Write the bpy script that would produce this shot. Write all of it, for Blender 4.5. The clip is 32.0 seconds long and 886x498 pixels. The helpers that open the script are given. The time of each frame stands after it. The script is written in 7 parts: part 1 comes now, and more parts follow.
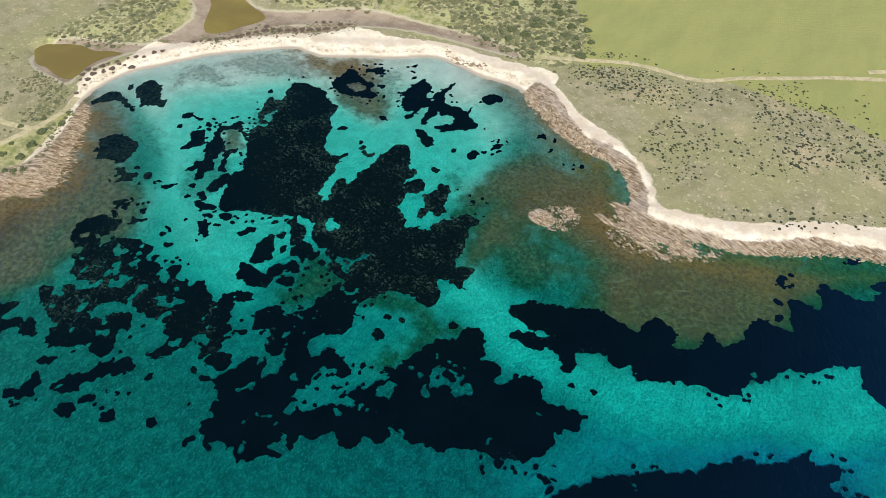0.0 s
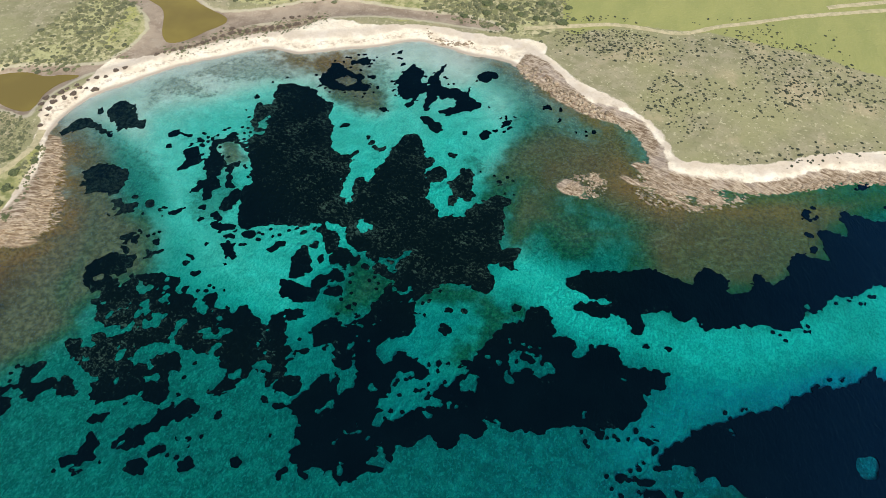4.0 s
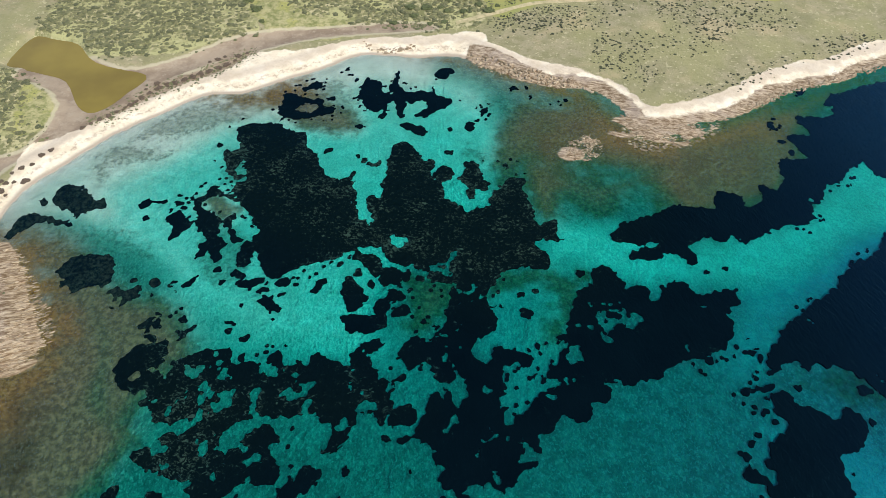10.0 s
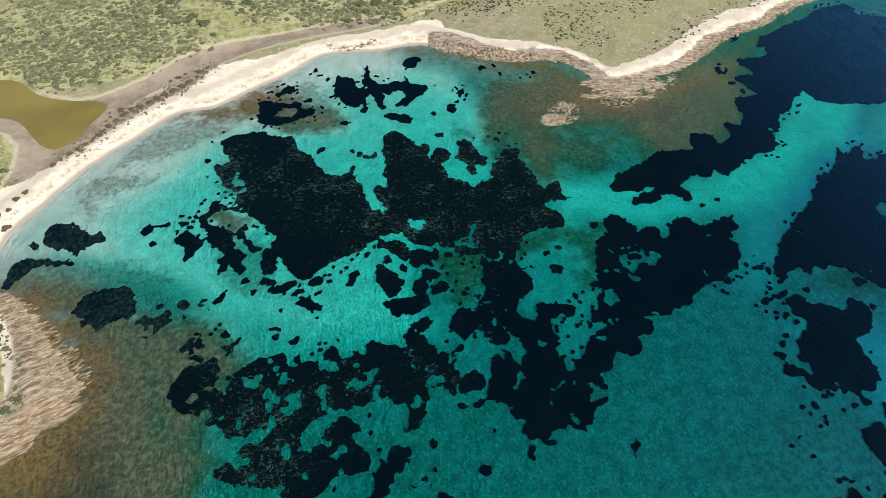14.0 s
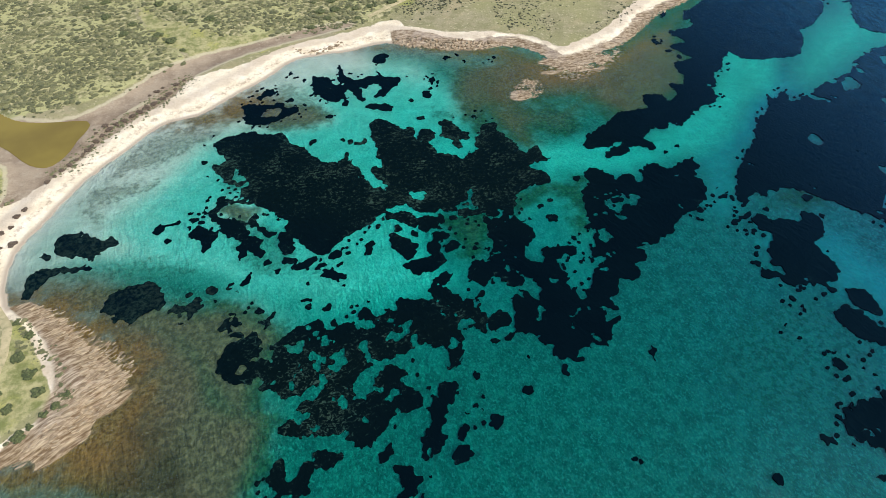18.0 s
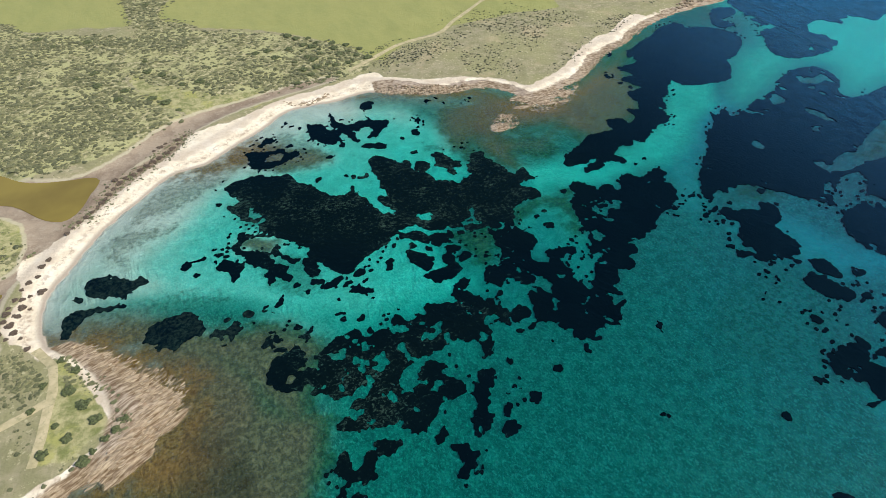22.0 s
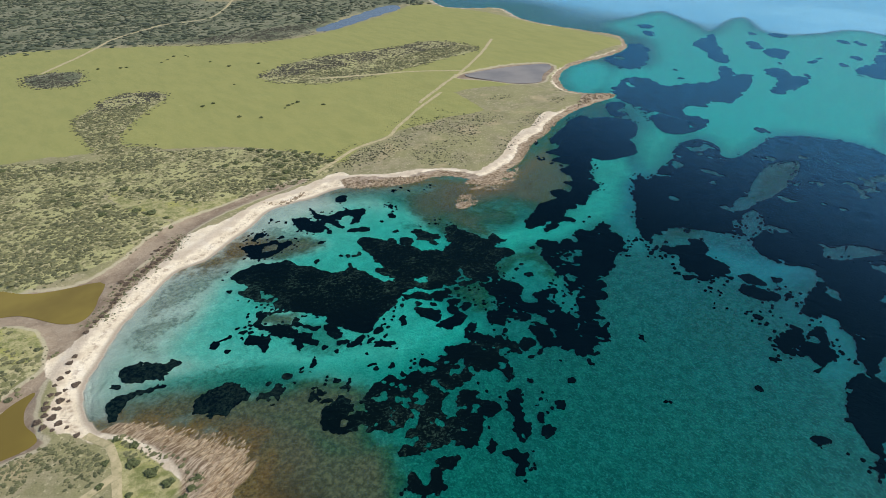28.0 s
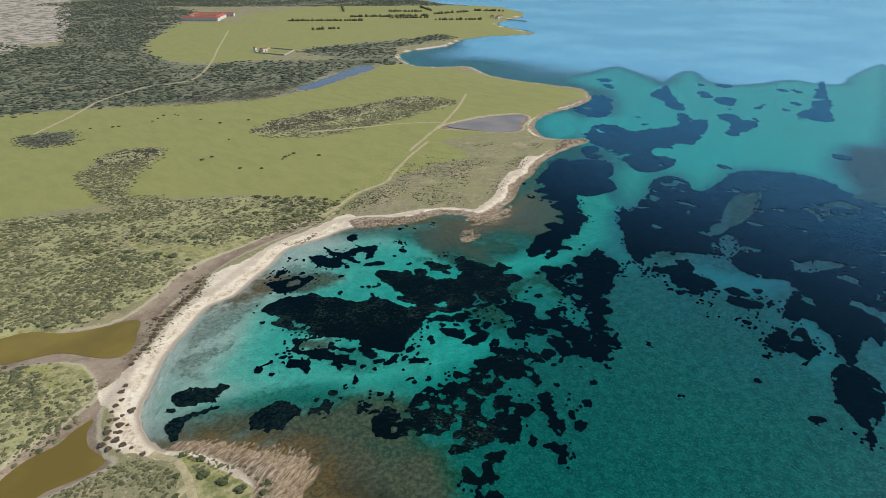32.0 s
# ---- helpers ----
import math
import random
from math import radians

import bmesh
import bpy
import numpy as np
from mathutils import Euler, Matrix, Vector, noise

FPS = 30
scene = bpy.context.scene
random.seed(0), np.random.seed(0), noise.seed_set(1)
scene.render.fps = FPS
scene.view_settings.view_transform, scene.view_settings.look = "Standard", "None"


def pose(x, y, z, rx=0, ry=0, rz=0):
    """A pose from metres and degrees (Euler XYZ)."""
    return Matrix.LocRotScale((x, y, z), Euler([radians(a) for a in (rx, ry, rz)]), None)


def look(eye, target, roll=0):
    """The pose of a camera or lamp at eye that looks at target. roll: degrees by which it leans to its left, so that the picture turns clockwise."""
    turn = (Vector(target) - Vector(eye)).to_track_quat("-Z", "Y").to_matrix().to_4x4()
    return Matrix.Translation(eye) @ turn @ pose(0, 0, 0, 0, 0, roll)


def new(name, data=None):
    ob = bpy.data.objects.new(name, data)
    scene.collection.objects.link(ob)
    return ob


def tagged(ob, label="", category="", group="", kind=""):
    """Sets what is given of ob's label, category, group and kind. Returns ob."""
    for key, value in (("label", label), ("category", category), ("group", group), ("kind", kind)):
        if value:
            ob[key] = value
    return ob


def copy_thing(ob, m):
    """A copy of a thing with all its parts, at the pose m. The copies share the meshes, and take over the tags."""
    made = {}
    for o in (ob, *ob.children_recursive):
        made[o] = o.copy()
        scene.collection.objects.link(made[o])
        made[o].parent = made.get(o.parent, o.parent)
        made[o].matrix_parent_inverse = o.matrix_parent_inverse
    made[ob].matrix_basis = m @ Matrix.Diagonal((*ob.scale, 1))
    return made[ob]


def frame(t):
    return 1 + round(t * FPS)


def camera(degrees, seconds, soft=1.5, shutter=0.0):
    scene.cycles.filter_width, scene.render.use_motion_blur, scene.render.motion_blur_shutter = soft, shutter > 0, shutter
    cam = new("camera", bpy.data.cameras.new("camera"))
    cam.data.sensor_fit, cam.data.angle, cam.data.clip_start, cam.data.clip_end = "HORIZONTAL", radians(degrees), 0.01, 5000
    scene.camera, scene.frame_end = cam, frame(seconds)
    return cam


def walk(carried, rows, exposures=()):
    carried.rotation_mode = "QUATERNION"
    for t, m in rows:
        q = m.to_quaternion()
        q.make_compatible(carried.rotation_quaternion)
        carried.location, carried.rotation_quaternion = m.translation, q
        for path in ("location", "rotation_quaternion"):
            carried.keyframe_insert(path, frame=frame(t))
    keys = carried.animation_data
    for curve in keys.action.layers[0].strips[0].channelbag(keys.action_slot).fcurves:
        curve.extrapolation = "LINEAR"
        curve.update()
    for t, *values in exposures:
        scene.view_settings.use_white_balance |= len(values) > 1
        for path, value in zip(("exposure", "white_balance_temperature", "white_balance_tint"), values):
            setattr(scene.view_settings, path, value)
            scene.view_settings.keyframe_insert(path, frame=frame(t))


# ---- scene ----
cam = camera(73.0, 32.0, soft=0.5)
PATH = [
    (0, look((76.56, 16.79, 119.53), (42.58, 68.46, 40.94), 0.05)),
    (0.5, look((73.37, 15.47, 119.80), (40.89, 67.39, 40.74), -0.01)),
    (1, look((70.18, 14.00, 119.70), (39.02, 66.27, 40.34), -0.01)),
    (1.5, look((66.95, 12.49, 119.40), (37.06, 65.16, 39.82), -0.01)),
    (2, look((63.69, 11.04, 119.05), (35.12, 64.12, 39.27), -0.02)),
    (2.5, look((60.45, 9.68, 118.75), (33.29, 63.17, 38.74), -0.02)),
    (3, look((57.13, 8.42, 118.57), (31.44, 62.31, 38.34), -0.01)),
    (3.5, look((53.75, 7.27, 118.46), (29.53, 61.59, 38.07), -0.00)),
    (5.5, look((41.03, 2.71, 116.79), (23.70, 60.45, 37.00), -0.03)),
    (6, look((37.53, 1.67, 116.73), (21.94, 59.92, 36.97), -0.01)),
    (6.5, look((34.05, 0.74, 116.59), (20.21, 59.48, 36.86), 0.01)),
    (7, look((30.69, -0.19, 116.18), (18.64, 59.11, 36.57), 0.01)),
    (7.5, look((27.32, -1.16, 115.51), (17.06, 58.77, 36.11), 0.00)),
    (8, look((23.85, -2.13, 114.74), (15.33, 58.39, 35.60), 0.02)),
    (8.5, look((20.45, -3.05, 114.08), (13.50, 57.98, 35.17), 0.01)),
    (9, look((17.19, -3.90, 113.50), (11.69, 57.56, 34.81), -0.04)),
    (9.5, look((13.93, -4.69, 112.93), (9.89, 57.17, 34.46), -0.09)),
    (10, look((10.57, -5.39, 112.48), (8.09, 56.79, 34.20), -0.12)),
    (10.5, look((7.02, -5.95, 112.27), (6.23, 56.41, 34.10), -0.14)),
    (11, look((3.31, -6.36, 112.23), (4.31, 56.04, 34.09), -0.13)),
    (11.5, look((-0.17, -6.67, 112.20), (2.51, 55.70, 34.07), -0.12)),
    (12, look((-3.25, -7.03, 112.11), (1.00, 55.30, 34.03), -0.13)),
    (12.5, look((-6.16, -7.66, 112.05), (-0.35, 54.62, 34.03), -0.13)),
    (13, look((-9.11, -8.63, 112.06), (-1.66, 53.52, 34.08), -0.13)),
    (13.5, look((-11.97, -9.90, 112.10), (-2.80, 52.00, 34.10), -0.14)),
    (14, look((-14.64, -11.42, 112.02), (-3.72, 50.18, 34.00), -0.15)),
    (14.5, look((-17.24, -13.15, 111.77), (-4.67, 48.18, 33.79), -0.13)),
    (15, look((-19.90, -15.06, 111.46), (-5.85, 46.03, 33.54), -0.07)),
    (15.5, look((-22.58, -16.98, 111.24), (-7.20, 43.92, 33.43), -0.02)),
    (17.5, look((-33.86, -23.96, 110.75), (-13.10, 37.63, 34.75), 0.08)),
    (18, look((-36.54, -25.56, 110.84), (-14.47, 36.47, 35.58), 0.07)),
    (18.5, look((-39.37, -27.06, 111.00), (-16.02, 35.44, 36.52), 0.10)),
    (19, look((-42.38, -28.48, 111.11), (-17.82, 34.53, 37.45), 0.15)),
    (19.5, look((-45.43, -29.90, 111.12), (-19.68, 33.67, 38.35), 0.17)),
    (20, look((-48.41, -31.37, 111.06), (-21.38, 32.77, 39.26), 0.15)),
    (20.5, look((-51.34, -32.80, 111.01), (-22.81, 31.81, 40.21), 0.11)),
    (21, look((-54.28, -34.18, 110.97), (-24.12, 30.81, 41.20), 0.08)),
    (21.5, look((-57.29, -35.49, 110.95), (-25.53, 29.86, 42.25), 0.06)),
    (22, look((-60.33, -36.75, 110.95), (-27.02, 28.98, 43.35), 0.02)),
    (22.5, look((-63.34, -37.98, 110.96), (-28.42, 28.07, 44.49), 0.00)),
    (23, look((-66.36, -39.22, 111.01), (-29.69, 27.05, 45.72), 0.00)),
    (23.5, look((-69.35, -40.46, 111.16), (-30.94, 25.98, 47.04), 0.00)),
    (24, look((-72.27, -41.57, 111.40), (-32.28, 25.05, 48.45), -0.05)),
    (24.5, look((-75.26, -42.44, 111.67), (-33.82, 24.40, 49.90), -0.11)),
    (25, look((-78.53, -43.08, 111.83), (-35.62, 23.98, 51.32), -0.12)),
    (25.5, look((-81.99, -43.69, 111.81), (-37.49, 23.56, 52.67), -0.08)),
    (27.5, look((-94.80, -46.51, 112.01), (-44.25, 20.95, 58.22), -0.24)),
    (28, look((-98.39, -46.95, 112.13), (-46.14, 20.31, 59.72), -0.17)),
    (28.5, look((-101.98, -47.36, 112.28), (-48.26, 19.75, 61.19), -0.12)),
    (29, look((-105.47, -47.81, 112.35), (-50.62, 19.28, 62.44), -0.12)),
    (29.5, look((-108.89, -48.23, 112.33), (-53.11, 18.85, 63.45), -0.16)),
    (30, look((-112.32, -48.62, 112.29), (-55.69, 18.41, 64.33), -0.20)),
    (30.5, look((-115.72, -48.98, 112.28), (-58.26, 17.97, 65.21), -0.25)),
    (31, look((-119.04, -49.26, 112.30), (-60.73, 17.58, 66.12), -0.31)),
    (31.5, look((-122.37, -49.47, 112.34), (-63.18, 17.19, 67.04), -0.34)),
    (32, look((-125.88, -49.78, 112.39), (-65.80, 16.71, 68.02), -0.35)),
]
walk(cam, PATH, [(0, 0.15), (14, 0.17), (22, 0.12), (27, -0.12), (32, -0.37)])

# world, sun
SUN_DIR = Vector((0.56, -0.46, 0.70)).normalized()
world = bpy.data.worlds.new("sky")
scene.world = world
world.use_nodes = True
wn = world.node_tree.nodes
sky = wn.new("ShaderNodeTexSky")
sky.sky_type, sky.sun_disc = "NISHITA", False
sky.air_density, sky.dust_density, sky.ozone_density = 1.0, 1.0, 6.0
sky.sun_elevation = math.asin(SUN_DIR.z)
sky.sun_rotation = math.atan2(SUN_DIR.x, SUN_DIR.y)
world.node_tree.links.new(sky.outputs[0], wn["Background"].inputs[0])
wn["Background"].inputs[1].default_value = 0.13
sun = new("sun", bpy.data.lights.new("sun", "SUN"))
sun.data.energy, sun.data.angle, sun.data.color = 4.5, radians(0.5), (1.0, 0.95, 0.85)
sun.matrix_world = look((0, 0, 300), Vector((0, 0, 300)) - SUN_DIR)


# ---- material helpers ----
class Mat:
    """A node material with short ways to write textures and sums."""

    def __init__(self, name):
        self.mat = bpy.data.materials.new(name)
        self.mat.use_nodes = True
        self.t = self.mat.node_tree
        self.n = self.t.nodes
        self.bsdf = self.n["Principled BSDF"]
        self.out = self.n["Material Output"]
        self.pos = self.n.new("ShaderNodeNewGeometry").outputs["Position"]

    def put(self, socket, value):
        if hasattr(value, "is_output"):
            self.t.links.new(value, socket)
        elif isinstance(value, tuple) and len(value) == 3 and socket.type == "RGBA":
            socket.default_value = (*value, 1)
        else:
            socket.default_value = value

    def math(self, op, a, b=0.0, clamp=False):
        n = self.n.new("ShaderNodeMath")
        n.operation, n.use_clamp = op, clamp
        self.put(n.inputs[0], a)
        self.put(n.inputs[1], b)
        return n.outputs[0]

    def add(self, a, b):
        return self.math("ADD", a, b)

    def mul(self, a, b):
        return self.math("MULTIPLY", a, b)

    def step(self, v, lo, hi):
        n = self.n.new("ShaderNodeMapRange")
        n.interpolation_type = "SMOOTHSTEP"
        self.put(n.inputs[0], v)
        n.inputs[1].default_value, n.inputs[2].default_value = lo, hi
        return n.outputs[0]

    def mix(self, f, a, b, mode="MIX"):
        n = self.n.new("ShaderNodeMix")
        n.data_type, n.blend_type = "RGBA", mode
        self.put(n.inputs[0], f)
        self.put(n.inputs[6], a)
        self.put(n.inputs[7], b)
        return n.outputs[2]

    def scaled(self, sx, sy, sz=1.0, turn=0.0):
        n = self.n.new("ShaderNodeMapping")
        n.vector_type = "POINT"
        n.inputs["Rotation"].default_value = (0, 0, radians(turn))
        n.inputs["Scale"].default_value = (sx, sy, sz)
        self.t.links.new(self.pos, n.inputs[0])
        return n.outputs[0]

    def grained(self, along, across, turn):
        """Coordinates in which unit features lie along a heading, in metres."""
        n = self.n.new("ShaderNodeMapping")
        n.vector_type = "TEXTURE"
        n.inputs["Rotation"].default_value = (0, 0, radians(turn))
        n.inputs["Scale"].default_value = (along, across, 1)
        self.t.links.new(self.pos, n.inputs[0])
        return n.outputs[0]

    def noise(self, scale, detail=3.0, rough=0.55, vec=None, distort=0.0):
        n = self.n.new("ShaderNodeTexNoise")
        n.inputs["Scale"].default_value, n.inputs["Detail"].default_value = scale, detail
        n.inputs["Roughness"].default_value, n.inputs["Distortion"].default_value = rough, distort
        self.t.links.new(vec or self.pos, n.inputs["Vector"])
        return n.outputs[0]

    def cells(self, scale, vec=None, feature="F1"):
        n = self.n.new("ShaderNodeTexVoronoi")
        n.feature = feature
        n.inputs["Scale"].default_value = scale
        self.t.links.new(vec or self.pos, n.inputs["Vector"])
        return n.outputs[0]

    def attr(self, name):
        n = self.n.new("ShaderNodeAttribute")
        n.attribute_name = name
        return n.outputs["Fac"]

    def height(self):
        n = self.n.new("ShaderNodeSeparateXYZ")
        self.t.links.new(self.pos, n.inputs[0])
        return n.outputs[2]

    def random(self):
        return self.n.new("ShaderNodeObjectInfo").outputs["Random"]

    def island(self):
        return self.n.new("ShaderNodeNewGeometry").outputs["Random Per Island"]

    def ramp(self, v, *stops):
        n = self.n.new("ShaderNodeValToRGB")
        e = n.color_ramp.elements
        while len(e) < len(stops):
            e.new(0.5)
        for k, (at, c) in enumerate(stops):
            e[k].position, e[k].color = at, (*c, 1)
        self.put(n.inputs[0], v)
        return n.outputs[0]

    def bump(self, h, strength, distance=0.1):
        n = self.n.new("ShaderNodeBump")
        n.inputs["Strength"].default_value, n.inputs["Distance"].default_value = strength, distance
        self.t.links.new(h, n.inputs["Height"])
        return n.outputs[0]

    def finish(self, color, rough=0.8, normal=None, **more):
        self.put(self.bsdf.inputs["Base Color"], color)
        self.put(self.bsdf.inputs["Roughness"], rough)
        if normal:
            self.t.links.new(normal, self.bsdf.inputs["Normal"])
        for k, v in more.items():
            self.put(self.bsdf.inputs[k.replace("_", " ")], v)
        return self.mat


# ---- arithmetic of the plan ----
def fbm(x, y, size, octaves=3, seed=0):
    """Smooth noise about 0, -1 to 1, with features of that size in metres."""
    total, amp, norm = np.zeros_like(x, dtype=float), 1.0, 0.0
    for o in range(octaves):
        u, v = x / size + 17.3 * (seed + o), y / size - 9.1 * (seed + o)
        i, j = np.floor(u), np.floor(v)
        fu, fv = u - i, v - j
        fu, fv = fu * fu * (3 - 2 * fu), fv * fv * (3 - 2 * fv)

        def corner(a, b):
            h = np.sin(a * 127.1 + b * 311.7 + seed * 74.7) * 43758.5453
            return h - np.floor(h)

        low = corner(i, j) * (1 - fu) + corner(i + 1, j) * fu
        high = corner(i, j + 1) * (1 - fu) + corner(i + 1, j + 1) * fu
        total += amp * (2 * (low * (1 - fv) + high * fv) - 1)
        norm += amp
        amp, size = amp * 0.5, size * 0.5
    return total / norm


def rounded(points, closed=True, steps=4):
    """A Catmull-Rom curve through the corners."""
    p = np.array(points, float)
    n = len(p)
    out = []
    for k in range(n if closed else n - 1):
        if closed:
            a, b, c, d = p[(k - 1) % n], p[k], p[(k + 1) % n], p[(k + 2) % n]
        else:
            a, b, c, d = p[max(k - 1, 0)], p[k], p[k + 1], p[min(k + 2, n - 1)]
        for s in np.arange(steps) / steps:
            out.append(0.5 * (2 * b + (c - a) * s + (2 * a - 5 * b + 4 * c - d) * s**2 + (3 * b - a - 3 * c + d) * s**3))
    if not closed:
        out.append(p[-1])
    return np.array(out)


def away(line, x, y, closed):
    """How far the places are from a line, and whether they lie inside it."""
    near, inside = np.full(x.shape, 1e9), np.zeros(x.shape, bool)
    n = len(line)
    for k in range(n if closed else n - 1):
        (ax, ay), (bx, by) = line[k], line[(k + 1) % n]
        dx, dy = bx - ax, by - ay
        s = np.clip(((x - ax) * dx + (y - ay) * dy) / (dx * dx + dy * dy + 1e-9), 0, 1)
        near = np.minimum(near, (x - ax - s * dx) ** 2 + (y - ay - s * dy) ** 2)
        if closed and abs(dy) > 1e-9:
            inside ^= ((ay > y) != (by > y)) & (x < dx * (y - ay) / dy + ax)
    return np.sqrt(near), inside


def within(line, x, y, reach=30.0):
    """Signed distance to an outline, positive inside; -reach far outside."""
    out = np.full(x.shape, -reach)
    lo, hi = line.min(0) - reach, line.max(0) + reach
    pick = (x > lo[0]) & (x < hi[0]) & (y > lo[1]) & (y < hi[1])
    if pick.any():
        d, ins = away(line, x[pick], y[pick], True)
        out[pick] = np.maximum(np.where(ins, d, -d), -reach)
    return out


def pebbles(x, y, size, seed=0):
    """Distance to the nearest of scattered centres about size apart, in sizes."""
    u, v = x / size, y / size
    i, j = np.floor(u), np.floor(v)
    near = np.full(x.shape, 9.0)
    for a in (-1, 0, 1):
        for b in (-1, 0, 1):
            h = np.sin((i + a) * 127.1 + (j + b) * 311.7 + seed) * 43758.5453
            k = np.sin((i + a) * 269.5 + (j + b) * 183.3 + seed) * 24634.6345
            near = np.minimum(near, np.hypot(u - i - a - (h - np.floor(h)), v - j - b - (k - np.floor(k))))
    return near


ZONES, LINES, BEDS = {}, {}, []


def zone(kind, *corners):
    ZONES.setdefault(kind, []).append(rounded(corners))


def line(kind, *corners):
    LINES.setdefault(kind, []).append(rounded(corners, False))


def meadow(*corners):
    BEDS.append((1, rounded(corners, True, 3)))


def clearing(*corners):
    BEDS.append((-1, rounded(corners, True, 3)))


def clumps(*ovals):
    for x, y, a, b, turn in ovals:
        c, s = math.cos(radians(turn)), math.sin(radians(turn))
        BEDS.append((1, np.array([(x + a * math.cos(w) * c - b * math.sin(w) * s, y + a * math.cos(w) * s + b * math.sin(w) * c) for w in np.arange(12) * math.pi / 6])))


# ---- the plan: shore, ground cover, seagrass ----
SHORE_W = [(-105.1, 39.0), (-99.5, 42.8), (-93.1, 41.7), (-89.0, 41.7), (-85.2, 43.9), (-83.2, 48.4), (-77.7, 53.1), (-78.5, 56.5), (-83.1, 62.7), (-88.0, 69.1), (-93.6, 76.9), (-98.3, 81.7), (-102.4, 81.5)]
SHORE_B = [(-103.3, 84.8), (-104.0, 89.9), (-103.8, 95.3), (-102.4, 100.2), (-99.0, 105.9), (-94.7, 112.3), (-89.9, 119.3), (-85.3, 124.0), (-78.4, 131.0), (-69.9, 138.5)]
SHORE_C = [(-71.3, 137.2), (-64.6, 141.1), (-55.8, 142.1), (-48.7, 146.1), (-43.0, 149.6), (-36.2, 153.1), (-29.3, 158.8), (-22.2, 162.9), (-13.1, 163.4), (-3.9, 162.9), (1.7, 163.8), (9.1, 163.6), (14.2, 159.7), (22.6, 154.9), (30.9, 150.2), (39.6, 148.2), (48.6, 148.0), (53.2, 144.7), (57.1, 139.2), (59.6, 132.7), (64.6, 129.4), (72.2, 131.2), (80.2, 133.5), (89.2, 135.9), (99.3, 142.3), (106.3, 147.7), (114.7, 151.1), (123.2, 152.7), (131.1, 156.4), (141.3, 162.5)]
SHORE_D = [(114.0, 146.4), (142.0, 159.5), (171.3, 169.9), (202.6, 171.1), (207.9, 177.1), (197.2, 185.4), (191.9, 197.9), (200.0, 212.0), (215.9, 226.8), (238.6, 235.7), (264.3, 236.6), (298.7, 239.7), (322.5, 253.2), (340.6, 275.8), (338.2, 299.7), (331.7, 328.6), (327.1, 361.2), (333.0, 394.4), (351.4, 434), (331.2, 449), (311.3, 473), (324.3, 514), (346.8, 552), (382.8, 569), (442, 569), (506, 603), (564, 602), (639, 566), (648, 620), (674, 687), (711, 728), (798, 758), (894, 832), (957, 976), (917, 1067), (956, 1183)]
zone("sand", (-100.3, 82.9), (-109.8, 112.0), (-104.5, 117.9), (-98.5, 122.1), (-92.5, 127.8), (-86.2, 133.9), (-79.6, 140.2), (-71.2, 147.7), (-63.5, 152.9), (-57.6, 161.0), (-50.7, 162.9), (-40.1, 164.4), (-29.4, 168.8), (-18.3, 171.8), (-7.0, 172.7), (4.6, 174.7), (15.4, 176.2), (17.9, 171.0), (14.1, 159.0), (-4.2, 158.1), (-22.1, 158.8), (-39.3, 146.2), (-55.1, 137.4), (-70.1, 130.5), (-88.3, 110.4))
zone("sand", (-107.7, 84.5), (-102.3, 79.6), (-91.9, 97.6), (-69.1, 134.0), (-75.9, 142.4), (-83.3, 134.5), (-88.6, 126.4), (-96.1, 116.3), (-102.3, 110.9), (-106.9, 105.1), (-110.1, 97.8), (-112.4, 90.8))
zone("sand", (15.7, 171.3), (24.5, 166.8), (33.0, 161.1), (43.7, 158.5), (51.9, 154.0), (59.5, 148.0), (65.2, 139.9), (69.6, 139.6), (79.8, 142.8), (88.7, 146.6), (102.0, 155.9), (114.8, 162.5), (126.2, 165.3), (140.9, 173.9), (150.6, 176.1), (153.1, 165.6), (139.4, 159.4), (125.7, 152.3), (113.6, 151.4), (103.2, 145.4), (93.7, 140.5), (80.3, 134.2), (70.4, 131.3), (63.1, 130.5), (58.7, 133.3), (55.7, 141.0), (50.4, 148.2), (40.3, 151.9), (28.6, 157.8), (14.7, 163.7))
zone("rock", (13.5, 169.0), (24.1, 163.7), (35.4, 154.5), (45.9, 152.0), (51.2, 147.4), (39.0, 145.9), (22.3, 153.1), (12.2, 158.7))
zone("rock", (-103.0, 83.0), (-95.9, 81.5), (-82.3, 65.6), (-76.0, 53.1), (-82.8, 46.8), (-88.6, 39.7), (-93.6, 40.7), (-101.4, 39.0), (-108.9, 41.3), (-105.3, 43.3), (-96.4, 47.7), (-89.9, 50.1), (-89.3, 56.2), (-92.2, 64.8), (-97.1, 74.7))
zone("rock", (207.3, 193.1), (218.0, 175.2), (198.9, 164.0), (179.0, 175.9))
zone("shelf", (-104.2, 84.5), (-95.8, 84.9), (-87.4, 78.6), (-80.8, 69.2), (-73.2, 60.6), (-71.6, 47.3), (-70.2, 35.6), (-71.2, 23.9), (-108.9, 41.3), (-99.5, 44.1), (-89.2, 47.0), (-89.1, 58.4), (-97.1, 75.0))
zone("shelf", (-3.9, 163.5), (14.0, 158.5), (30.1, 146.1), (39.8, 141.4), (30.1, 132.8), (23.0, 117.2), (27.9, 113.7), (30.0, 98.4), (34.2, 96.9), (35.2, 104.2), (40.7, 110.3), (53.6, 110.6), (63.8, 107.4), (76.4, 102.5), (88.2, 107.2), (95.3, 111.9), (102.3, 121.2), (108.8, 138.7), (128.0, 150.5), (146.1, 163.7), (129.2, 158.7), (105.5, 150.0), (81.2, 136.3), (62.1, 132.4), (48.5, 147.7), (23.0, 157.0))
